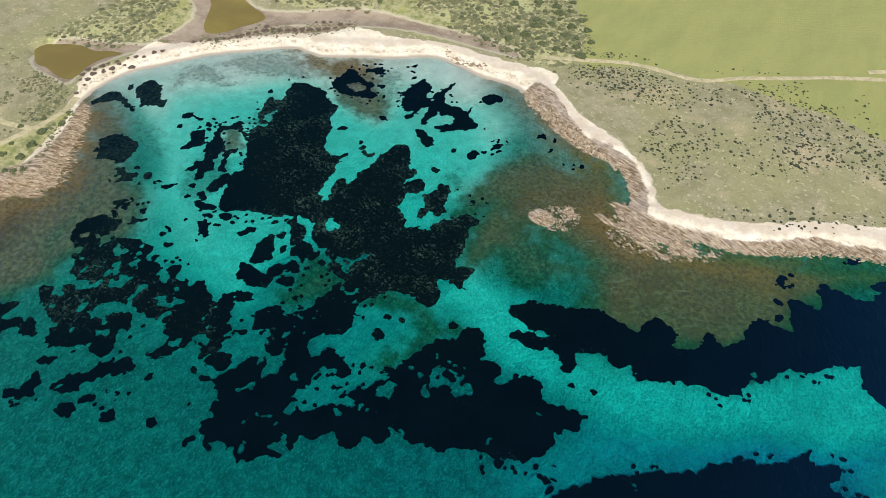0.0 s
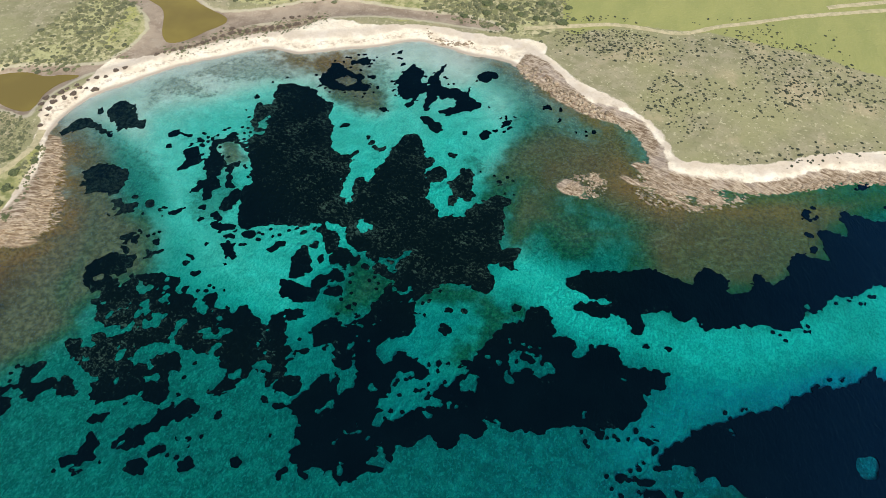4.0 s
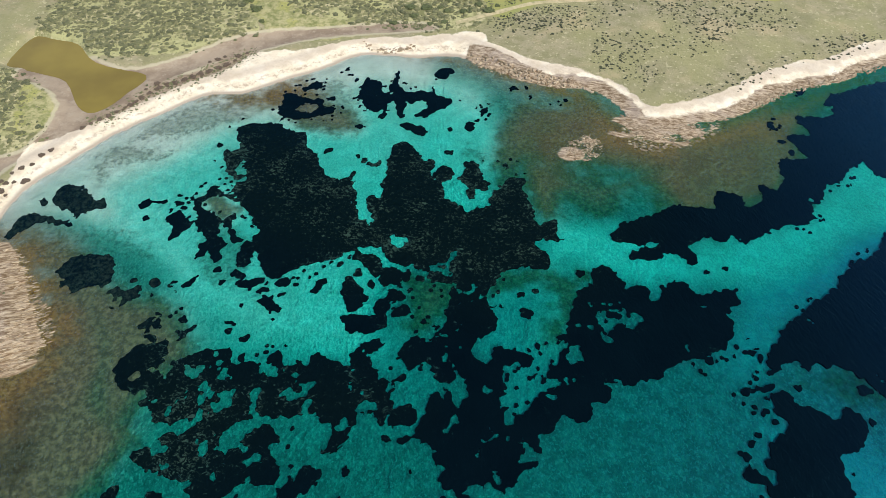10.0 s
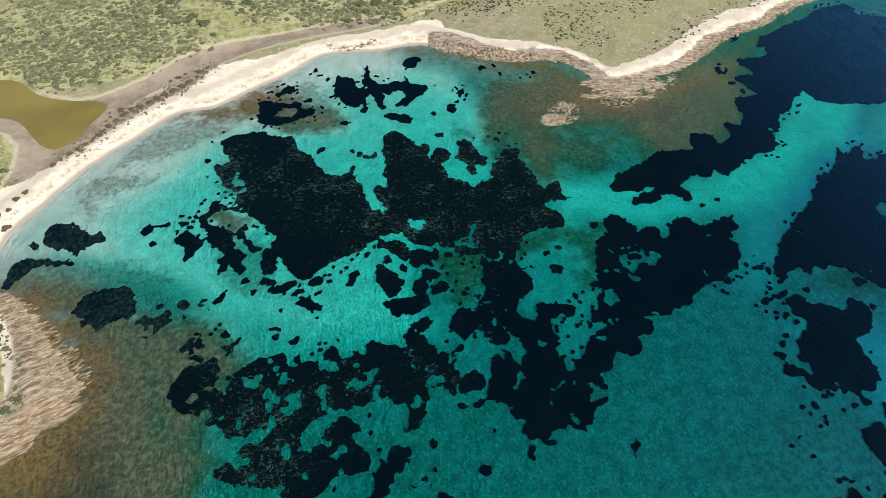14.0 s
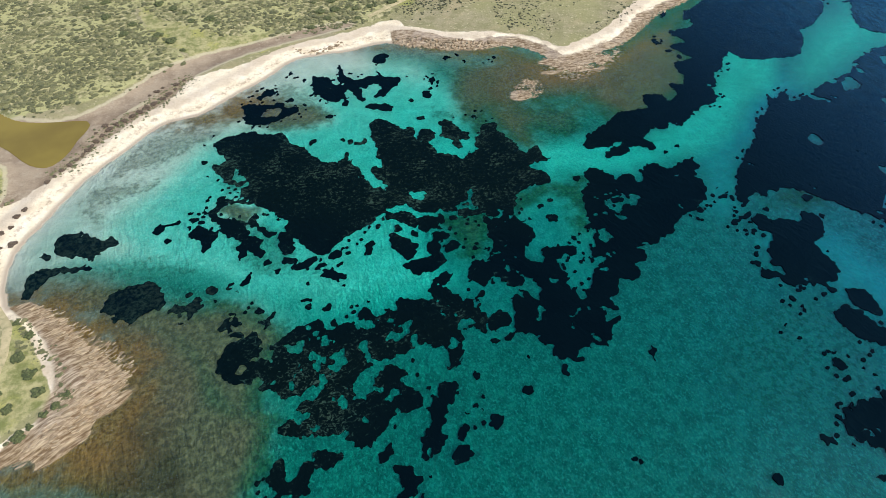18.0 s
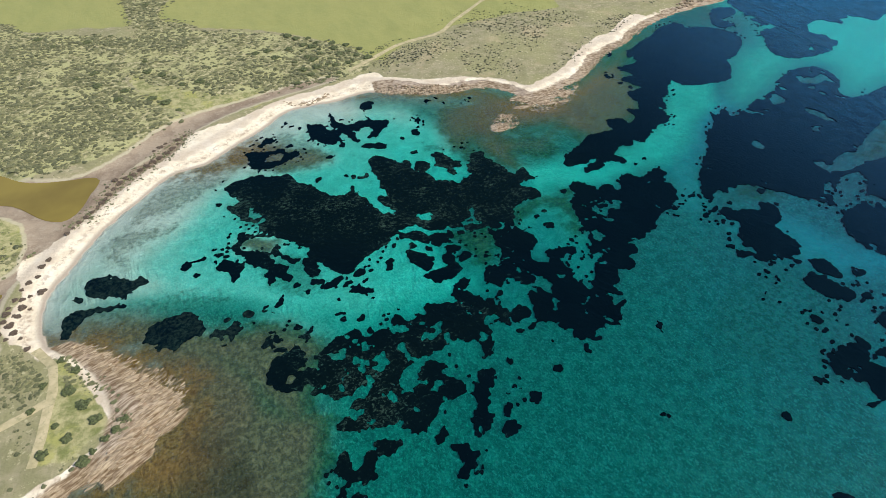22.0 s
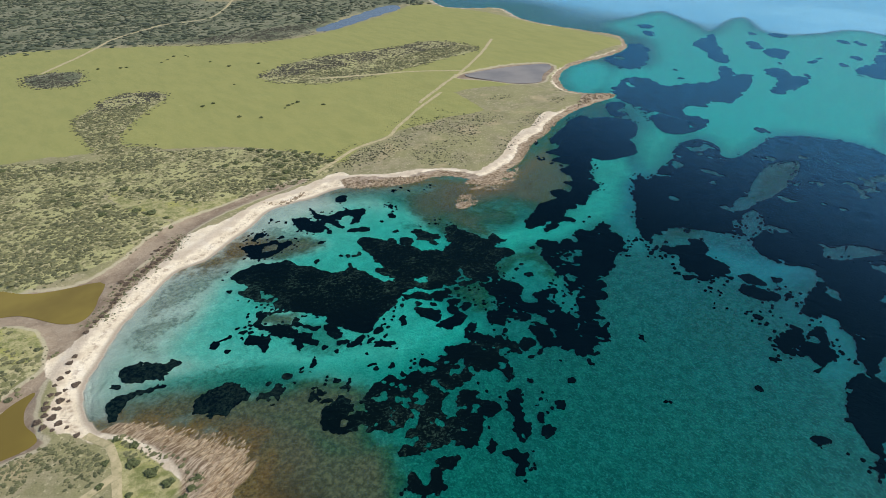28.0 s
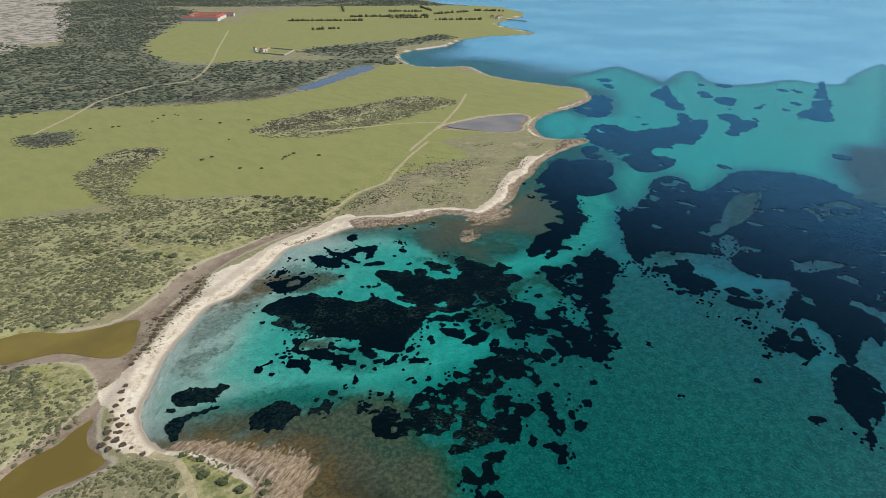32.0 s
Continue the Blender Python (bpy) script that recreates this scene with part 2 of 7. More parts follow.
zone("shelf", (-66.1, 139.9), (-56.0, 144.0), (-44.6, 148.1), (-38.7, 150.5), (-39.3, 143.3), (-45.6, 138.7), (-55.2, 136.2))
zone("olive", (-83.0, 71.9), (-72.1, 68.7), (-60.7, 54.8), (-59.2, 44.6), (-50.2, 37.4), (-53.0, 27.6), (-57.5, 19.6), (-64.4, 17.4), (-81.0, 25.1), (-84.3, 42.1), (-78.0, 50.3))
zone("olive", (-55.1, 97.3), (-51.5, 100.0), (-48.1, 97.6), (-44.4, 94.5), (-46.3, 92.5), (-47.8, 91.0), (-51.0, 93.1))
zone("olive", (19.5, 76.6), (22.7, 78.8), (31.1, 79.0), (36.1, 76.6), (40.8, 77.5), (34.8, 63.5), (32.8, 60.0), (29.3, 60.4), (33.1, 71.8), (24.4, 74.1), (18.3, 70.7))
zone("olive", (-1.5, 76.1), (9.6, 74.1), (12.1, 71.8), (6.9, 63.9), (1.2, 60.9), (0.4, 70.1))
zone("olive", (-40.8, 140.2), (-34.3, 144.9), (-29.1, 138.8), (-20.9, 133.8), (-19.4, 126.1), (-29.0, 126.0), (-38.6, 129.2))
zone("olive", (20.5, 99.6), (27.9, 113.7), (36.8, 128.0), (56.7, 115.4), (86.9, 108.1), (98.3, 116.5), (108.8, 132.9), (104.9, 136.2), (73.0, 123.5), (42.3, 136.8), (25.0, 137.6))
zone("olive", (78.8, 54.4), (96.0, 58.4), (116.4, 51.9), (113.5, 44.4), (94.7, 43.7), (85.3, 47.9))
zone("olive", (135.0, 50.1), (167.6, 62.5), (188.8, 59.0), (187.0, 49.7), (158.1, 42.0), (141.6, 44.0))
zone("bright", (-100.5, 86.6), (-89.1, 113.1), (-71.2, 136.2), (-50.4, 137.5), (-39.2, 141.4), (-36.3, 153.7), (-22.2, 162.6), (-4.0, 162.0), (6.1, 152.9), (17.4, 144.2), (21.1, 124.8), (19.4, 106.2), (18.6, 97.8), (4.2, 84.1), (-4.1, 76.4), (-6.7, 62.6), (-5.0, 55.2), (-11.9, 52.0), (-28.2, 52.7), (-46.7, 53.4), (-53.5, 61.9), (-57.6, 74.1), (-70.1, 81.5), (-84.3, 88.0), (-95.5, 91.0))
zone("bright", (33.3, 93.5), (49.4, 92.3), (65.5, 87.0), (84.8, 92.7), (99.2, 99.7), (115.7, 118.3), (127.2, 126.3), (139.0, 119.4), (131.6, 107.4), (119.9, 96.0), (105.9, 91.2), (93.6, 82.5), (77.3, 76.6), (65.4, 75.7), (51.2, 75.6), (38.7, 80.8), (30.5, 79.1))
zone("half", (16.9, 73.8), (35.6, 74.9), (33.6, 60.6), (27.2, 44.6), (20.1, 44.9), (21.0, 53.4), (15.8, 58.4))
zone("half", (-1.4, 60.5), (5.3, 55.4), (4.5, 42.4), (-1.8, 38.4), (-23.8, 38.8), (-28.1, 37.0), (-44.3, 30.6), (-57.5, 50.0), (-49.3, 56.6), (-6.8, 55.5))
zone("half", (77.3, 76.6), (93.6, 82.5), (111.5, 92.6), (126.8, 99.7), (120.4, 89.4), (100.1, 77.9), (82.1, 65.8), (75.5, 55.5), (66.7, 53.6), (70.8, 65.5))
zone("half", (71.2, 41.6), (90.3, 38.5), (93.7, 26.6), (107.2, 12.2), (98.5, 9.3), (83.0, 16.2), (78.2, 26.2))
zone("half", (85.3, 2.2), (78.7, -7.5), (65.5, -18.3), (55.7, -20.4), (54.8, -15.6), (68.7, -11.1))
zone("bright", (208.2, 218.8), (233.3, 228.7), (255.8, 219.4), (225.3, 192.1), (202.2, 194.0))
zone("mud", (-124.6, 165.2), (-110.1, 157.5), (-89.0, 151.8), (-62.0, 171.1), (-38.4, 176.4), (-9.1, 180.9), (0.8, 177.7), (-24.2, 173.7), (-41.5, 170.0), (-59.5, 160.8), (-75.9, 150.8), (-85.4, 140.1), (-92.5, 129.3), (-102.4, 115.9), (-111.7, 105.3), (-114.6, 91.3), (-113.5, 84.8), (-118.6, 84.7), (-130.4, 84.8), (-136.1, 90.0), (-134.5, 100.3), (-116.5, 109.1), (-108.7, 115.0), (-107.9, 132.6), (-119.3, 143.1), (-127.8, 144.6))
zone("mud", (152.0, 262.0), (184.0, 264.0), (207.0, 259.5), (225.0, 250.0), (221.0, 237.0), (203.0, 227.0), (189.0, 219.0), (173.0, 226.0), (164.0, 242.0))
zone("pond", (-133.2, 169.3), (-124.2, 168.3), (-115.1, 165.6), (-105.6, 155.5), (-88.9, 149.3), (-91.1, 140.3), (-96.6, 131.5), (-102.9, 133.7), (-111.3, 145.0), (-119.9, 148.5), (-126.9, 150.5), (-135.1, 152.8))
zone("pond", (-139.7, 95.7), (-135.0, 97.7), (-128.6, 100.7), (-122.3, 101.3), (-117.8, 104.0), (-112.7, 105.3), (-115.7, 100.6), (-116.6, 94.8), (-114.8, 88.8), (-116.7, 86.5), (-122.0, 86.2), (-127.7, 86.9), (-132.4, 85.9), (-140.4, 90.1))
zone("pond", (164.1, 260.6), (186.0, 259.6), (205.5, 255.0), (220.2, 248.3), (216.8, 239.6), (201.4, 231.7), (189.0, 222.3), (176.6, 228.0), (169.8, 240.5))
zone("pond", (145.9, 453), (194.2, 482), (267.1, 518), (267.6, 492), (217.9, 468), (163.6, 443))
zone("scrub", (-107.2, 278.2), (-86.6, 265.4), (-65.5, 252.2), (-56.8, 255.7), (-28.7, 241.8), (-6.3, 225.1), (15.1, 200.8), (17.1, 180.9), (0.8, 177.5), (-21.4, 178.8), (-34.4, 179.2), (-52.6, 188.6), (-71.0, 213.2), (-71.9, 206.5), (-57.9, 175.4), (-63.8, 171.8), (-82.4, 160.0), (-109.9, 157.3), (-133.0, 168.3), (-119.1, 286.7))
zone("scrub", (-135.3, 148.9), (-119.4, 141.5), (-110.7, 132.8), (-107.7, 117.6), (-118.1, 107.0), (-130.8, 100.0), (-141.2, 98.0))
zone("scrub", (52.7, 343.8), (94.2, 362.1), (157.1, 354.3), (202.8, 351.8), (214.3, 311.0), (167.4, 302.3), (115.6, 296.7), (76.8, 301.3), (54.5, 322.4))
zone("scrub", (-63.0, 323.0), (-39.6, 343.0), (-12.0, 335.8), (-31.6, 312.2), (-48.5, 287.1), (-61.6, 261.3), (-65.4, 285.8))
zone("scrub", (-74.6, 429), (-63.3, 438), (-41.4, 427), (-50.8, 397.9), (-69.7, 404))
zone("scrub", (-70.5, 519), (2.6, 491), (78.4, 447), (133.4, 441), (187.0, 481), (261.1, 509), (316.0, 509), (376.3, 596), (481, 612), (510, 656), (399.3, 650), (302.2, 669), (265.9, 636), (271.5, 569), (190.4, 620), (134.1, 643), (119.8, 689), (140.9, 850), (284.1, 1114), (399.5, 1359), (232.9, 1640), (65.7, 940), (3.1, 1002), (-46.1, 910), (-90.8, 528))
zone("scrub", (63.0, 1841), (845, 1066), (943, 1222), (749, 1935), (151.7, 2598))
zone("low", (17.4, 181.6), (48.0, 197.9), (85.2, 215.1), (121.3, 214.8), (165.7, 207.6), (206.4, 199.8), (162.3, 176.2), (106.8, 152.3), (71.5, 141.0), (48.4, 152.7))
zone("field", (-121.3, 304.6), (-84.6, 274.2), (-55.1, 260.6), (-5.4, 226.8), (17.8, 184.4), (48.6, 203.8), (97.7, 230.3), (139.3, 234.1), (193.6, 222.2), (281.2, 249.7), (322.0, 256.6), (327.9, 291.8), (322.8, 388.5), (299.7, 498), (231.8, 468), (134.6, 433), (76.6, 442), (1.4, 486), (-97.3, 532))
zone("field", (122.1, 792), (268.2, 1071), (362.7, 1054), (718, 749), (635, 597), (513, 610), (408, 661), (295.0, 671), (196.4, 632), (132.8, 672))
zone("field", (388.2, 1085), (696, 1213), (995, 994), (739, 727))
zone("lush", (-101.3, 76.6), (-94.4, 71.1), (-89.7, 56.2), (-93.9, 52.4), (-100.0, 48.8), (-105.6, 52.2), (-103.1, 63.4))
zone("lush", (-55.9, 192.5), (-34.2, 179.8), (-15.9, 178.7), (-8.8, 176.2), (-39.5, 168.7), (-55.2, 171.0))
line("track", (101.0, 231.7), (135.3, 252.3), (169.4, 272.4), (207.0, 298.6), (244.0, 328.2))
line("track", (-63.0, 440), (-34.5, 473), (-10.4, 506), (2.5, 522), (50.3, 555), (95.2, 561), (146.9, 640), (199.1, 740), (305.5, 940))
line("track", (79.4, 313.0), (111.9, 298.5), (135.1, 289.3), (166.1, 268.8))
line("track", (7.7, 181.4), (19.7, 186.7), (31.6, 192.4), (42.3, 195.2), (51.5, 196.0), (58.3, 198.3), (67.6, 205.7), (83.6, 216.4), (96.6, 224.8), (111.0, 232.9), (122.9, 239.3))
line("track", (-105.4, 82.5), (-102.1, 75.4), (-101.5, 69.5), (-102.6, 63.2), (-104.1, 56.2), (-106.0, 50.0))
line("track", (-102.9, 65.1), (-108.6, 63.1), (-114.9, 61.8), (-120.8, 62.0))
line("strand", (-102.0, 79.9), (-97.9, 76.3), (-93.5, 65.9), (-90.0, 55.2), (-90.1, 50.2), (-96.6, 46.8), (-102.9, 44.5), (-108.5, 43.0), (-114.0, 42.6))
meadow((58.9, -0.8), (66.2, -0.5), (69.1, -1.1), (63.5, -5.1), (64.9, -7.3), (71.4, -5.3), (73.5, -7.2), (66.7, -12.1), (64.5, -15.4), (60.2, -14.8), (55.7, -15.1), (52.8, -13.2), (58.0, -11.0), (56.0, -7.8), (55.2, -4.5))
meadow((56.8, -21.2), (64.3, -24.1), (56.6, -34.7), (36.9, -36.6), (40.5, -29.2), (47.0, -24.5))
meadow((29.4, -23.9), (31.6, -24.2), (32.0, -26.7), (29.4, -26.6), (28.4, -24.9))
meadow((-44.3, 25.6), (-42.0, 25.5), (-39.5, 24.1), (-39.8, 22.4), (-43.2, 22.1), (-44.7, 22.8))
meadow((-55.1, 18.5), (-51.9, 20.2), (-53.8, 23.0), (-51.7, 26.4), (-49.8, 26.2), (-50.4, 23.2), (-49.1, 22.0), (-46.4, 24.6), (-44.6, 23.1), (-46.3, 20.1), (-46.3, 18.3), (-48.6, 18.1), (-50.9, 12.3), (-56.7, 14.9))
meadow((-20.7, 28.3), (-17.8, 25.4), (-19.9, 22.7), (-19.5, 19.6), (-22.3, 18.1), (-24.9, 19.3), (-24.2, 21.1), (-21.7, 23.5))
meadow((-16.7, 21.2), (-14.9, 20.8), (-15.6, 18.8), (-17.2, 19.0))
meadow((-18.8, 17.9), (-16.7, 17.6), (-15.9, 16.6), (-18.8, 15.0), (-19.4, 16.1))
meadow((-29.7, 17.1), (-27.1, 16.1), (-26.5, 14.1), (-28.6, 13.8), (-29.0, 11.5), (-30.2, 11.3), (-31.2, 12.5), (-29.8, 14.3))
meadow((-33.1, 20.4), (-31.1, 22.2), (-29.0, 22.6), (-29.5, 21.5), (-31.9, 19.9))
meadow((-25.3, 17.9), (-24.5, 20.0), (-21.5, 23.6), (-20.3, 21.2), (-20.6, 18.7), (-23.4, 17.2))
meadow((-19.7, 14.7), (-19.0, 16.8), (-17.3, 17.0), (-16.2, 15.5), (-18.5, 14.5))
meadow((-10.2, 18.7), (-9.8, 20.5), (-8.0, 20.2), (-8.4, 18.7))
meadow((-17.2, 18.3), (-16.5, 20.6), (-15.1, 20.3), (-15.8, 18.6))
meadow((-33.3, 11.1), (-30.2, 13.1), (-30.4, 15.8), (-30.4, 18.6), (-28.4, 17.5), (-27.6, 14.0), (-29.5, 11.3))
meadow((-33.3, 19.1), (-31.5, 21.4), (-29.3, 21.7), (-30.0, 20.4))
meadow((-36.3, 24.0), (-37.3, 26.8), (-35.2, 29.1), (-30.0, 29.8), (-26.6, 30.3), (-23.5, 27.2), (-27.5, 28.0), (-29.4, 26.4), (-32.7, 23.7))
clumps((64.0, 7.1, 1.4, 0.9, -34), (69.5, 5.5, 0.8, 0.7, -34), (35.3, -8.3, 0.8, 0.5, -34), (50.0, -5.1, 1.1, 0.6, -34), (32.5, -29.7, 0.6, 0.4, -34), (12.3, 4.3, 0.4, 0.3, -34))
zone("weed", (-81.4, 120.8), (-71.0, 134.9), (-55.3, 137.3), (-51.4, 130.0), (-61.7, 124.8), (-71.7, 120.7))
zone("weed", (-89.1, 113.1), (-83.2, 118.8), (-69.2, 114.9), (-74.4, 111.3), (-84.0, 109.4))
zone("weed", (-95.4, 90.7), (-83.2, 88.7), (-69.7, 85.8), (-60.7, 78.4), (-69.4, 77.6), (-83.7, 80.5), (-97.4, 84.6))
zone("weed", (-40.9, 141.6), (-29.3, 149.9), (-19.2, 134.9), (-18.7, 124.7), (-29.0, 123.6), (-37.0, 127.0))
zone("weed", (17.4, 144.2), (30.4, 138.3), (26.0, 112.1), (20.9, 106.0), (19.4, 115.2), (20.7, 132.6))
zone("weed", (-88.1, 105.8), (-88.5, 110.5), (-84.0, 110.4), (-82.0, 103.7), (-84.5, 102.5))
zone("weed", (12.3, 120.9), (18.3, 117.8), (16.0, 113.8), (10.8, 115.8))
zone("weed", (39.7, 112.7), (65.4, 107.2), (64.6, 100.6), (54.2, 97.6), (42.4, 93.8), (35.4, 95.7))
zone("weed", (-53.3, 91.2), (-39.4, 85.9), (-38.6, 72.6), (-48.8, 73.8))
zone("weed", (42.4, 19.3), (68.9, 25.6), (75.9, 8.5), (58.5, -1.8), (40.2, 5.5))
zone("weed", (-54.0, 117.4), (-42.4, 113.8), (-40.3, 103.0), (-50.4, 103.8))
zone("dots", (78.2, 143.8), (90.4, 146.9), (109.1, 159.2), (128.1, 165.7), (146.2, 176.6), (139.2, 179.4), (111.3, 164.2), (86.2, 150.5))
zone("dots", (6.0, 181.5), (30.6, 195.8), (59.0, 197.2), (69.2, 193.6), (55.4, 181.2), (30.0, 174.5), (12.3, 173.6))
zone("dots", (67.5, 199.3), (91.9, 205.3), (110.6, 199.0), (115.3, 188.0), (100.6, 186.6), (83.1, 193.0))
zone("dots", (74.8, 164.0), (75.7, 171.6), (80.2, 178.9), (94.6, 185.5), (98.0, 176.6), (86.8, 166.0))
line("litter", (-93.7, 127.6), (-90.5, 130.0), (-86.4, 135.8), (-80.0, 143.3), (-71.1, 148.6), (-65.3, 154.4), (-58.4, 161.6))
zone("lush", (-122.2, 142.3), (-109.4, 138.2), (-104.4, 124.6), (-109.3, 120.7), (-114.9, 120.3))
zone("lush", (-68.6, 203.3), (-60.8, 194.6), (-53.9, 181.2), (-49.8, 177.2), (-33.0, 171.8), (-29.4, 179.9), (-50.5, 186.0), (-57.2, 198.0))
zone("rock", (128.9, 2408), (326.9, 2117), (106.9, 1098), (37.0, 969), (-36.5, 996))
zone("shelf", (-63.7, 140.4), (-55.9, 142.9), (-47.9, 147.4), (-41.3, 150.0), (-36.0, 146.5), (-38.2, 137.3), (-45.3, 134.3), (-55.1, 135.5))
zone("lush", (-71.2, 216.5), (-66.5, 210.4), (-60.6, 196.7), (-52.7, 184.5), (-36.3, 181.0), (-26.9, 181.9), (-39.4, 170.6), (-56.8, 176.1), (-64.6, 186.9), (-69.7, 198.2))
zone("scrub", (-66.1, 302.7), (-53.0, 335.2), (-37.6, 354.8), (-19.2, 351.7), (-11.2, 337.6), (-30.4, 315.0), (-41.9, 301.5), (-50.8, 283.5), (-52.5, 267.3), (-40.8, 255.6), (-46.5, 241.4), (-64.0, 236.9), (-63.3, 262.2), (-63.2, 287.1))
zone("field", (59.4, 199.7), (68.1, 201.5), (83.9, 201.0), (97.1, 201.8), (113.1, 198.2), (123.8, 204.0), (121.8, 253.3), (33.0, 205.6), (30.0, 193.5), (43.5, 196.4))
zone("olive", (-97.5, 82.5), (-83.7, 82.4), (-64.9, 68.9), (-54.5, 66.6), (-43.4, 53.2), (-49.4, 47.4), (-54.2, 32.6), (-60.4, 35.7), (-69.4, 59.2), (-84.7, 73.2))
meadow((-52.7, 123.7), (-52.6, 126.5), (-50.9, 128.0), (-46.7, 128.2), (-41.8, 128.1), (-39.0, 126.5), (-36.6, 125.0), (-34.1, 125.2), (-32.0, 120.2), (-30.8, 117.7), (-28.9, 116.1), (-27.1, 111.9), (-25.3, 108.6), (-22.9, 106.8), (-20.4, 106.5), (-18.7, 108.7), (-17.4, 110.2), (-17.8, 106.8), (-17.0, 103.8), (-16.5, 99.6), (-16.1, 96.8), (-14.6, 93.9), (-13.0, 92.1), (-11.4, 90.1), (-10.8, 85.9), (-10.9, 84.5), (-13.0, 83.7), (-14.4, 82.5), (-16.2, 82.2), (-17.9, 80.5), (-22.6, 78.7), (-26.5, 77.2), (-29.8, 75.3), (-30.4, 73.9), (-33.6, 74.1), (-35.5, 77.6), (-36.6, 78.7), (-36.4, 80.0), (-37.3, 82.2), (-38.1, 81.9), (-38.2, 79.3), (-38.9, 77.0), (-40.8, 76.8), (-41.5, 79.3), (-41.6, 82.7), (-41.2, 84.7), (-39.6, 85.2), (-41.1, 91.9))
meadow((-52.7, 123.7), (-51.8, 121.2), (-49.7, 119.6), (-47.3, 117.9), (-45.2, 115.0), (-44.1, 111.8), (-44.4, 110.1), (-42.1, 109.0), (-40.5, 106.1), (-38.9, 103.8), (-41.8, 103.6), (-43.4, 105.4), (-45.2, 106.6), (-46.2, 104.7), (-48.3, 103.9), (-49.1, 102.0), (-47.2, 99.4), (-45.6, 97.7), (-44.5, 95.6), (-42.9, 93.9), (-41.1, 91.9), (-39.3, 89.8), (-38.1, 87.9), (-36.7, 86.3), (-34.0, 85.8), (-35.0, 84.7), (-37.3, 84.6), (-39.6, 85.2), (-36.4, 80.4), (-28.5, 81.1), (-28.9, 112.1), (-41.6, 125.1), (-51.0, 126.3))
meadow((-17.0, 103.8), (-14.6, 93.9), (-13.0, 92.1), (-11.6, 91.2), (-11.0, 92.5), (-11.9, 95.1), (-13.0, 97.2), (-13.1, 99.6), (-11.9, 101.1), (-9.9, 100.2), (-9.4, 103.3), (-9.9, 105.0), (-9.1, 109.7), (-8.7, 118.7), (-7.9, 121.0), (-5.9, 122.2), (-3.7, 121.4), (-2.0, 119.1), (-0.4, 116.3), (1.3, 114.0), (3.7, 113.0), (2.7, 110.4), (3.6, 108.1), (5.5, 105.7), (6.8, 103.8), (6.7, 100.9), (9.2, 99.3), (11.0, 97.7), (12.9, 96.6), (14.8, 97.2), (18.0, 98.2), (15.8, 86.3), (11.6, 77.9), (5.6, 74.4), (3.8, 75.4), (3.3, 77.2), (1.0, 78.3), (-0.6, 78.5), (-3.9, 78.9), (-6.8, 81.5), (-7.4, 83.4), (-9.5, 84.4), (-13.7, 83.8), (-17.7, 86.8))
meadow((12.9, 96.6), (18.0, 98.2), (17.8, 101.0), (19.5, 103.5), (21.6, 105.9), (23.8, 108.9), (26.9, 109.0), (27.7, 107.3), (26.7, 105.7), (28.0, 103.3), (28.8, 99.6), (29.5, 96.4), (29.9, 93.9), (30.9, 92.6), (32.5, 93.6), (34.2, 94.2), (35.4, 93.6), (34.7, 90.7), (35.0, 88.6), (36.3, 88.0), (35.0, 87.4), (33.0, 87.5), (30.9, 88.3), (30.1, 86.5), (31.4, 84.4), (32.3, 83.4), (32.5, 81.0), (30.9, 79.0), (27.0, 79.2), (22.6, 78.3), (20.9, 76.7), (19.5, 75.2), (17.9, 72.0), (16.4, 70.9), (13.4, 69.3), (10.0, 68.5), (7.9, 66.5), (9.4, 71.4), (9.3, 74.1), (5.6, 74.2), (4.2, 75.4), (8.9, 87.2))
meadow((-1.3, 56.2), (1.0, 59.4), (2.6, 60.1), (3.7, 59.4), (4.6, 58.3), (5.6, 58.9), (5.9, 60.7), (7.6, 61.6), (8.4, 63.0), (7.9, 66.5), (9.7, 68.2), (12.0, 68.7), (16.2, 70.3), (17.6, 70.4), (18.4, 67.9), (19.2, 65.5), (19.9, 63.1), (17.9, 61.3), (16.0, 60.4), (14.8, 58.5), (14.4, 56.4), (14.9, 55.2), (16.8, 54.2), (18.3, 55.2), (17.7, 56.7), (18.4, 57.7), (20.5, 57.9), (23.6, 56.8), (26.4, 56.3), (27.3, 54.8), (26.3, 53.5), (24.4, 53.3), (23.0, 54.3), (21.1, 52.9), (20.3, 50.8), (21.7, 49.0), (21.9, 47.2), (19.8, 46.2), (20.6, 44.4), (22.2, 43.7), (17.1, 42.1), (12.6, 42.6), (11.5, 49.2), (7.9, 49.0), (6.6, 49.8), (5.5, 52.6), (4.9, 53.8), (1.8, 52.0), (0.1, 53.0), (-1.1, 54.8))
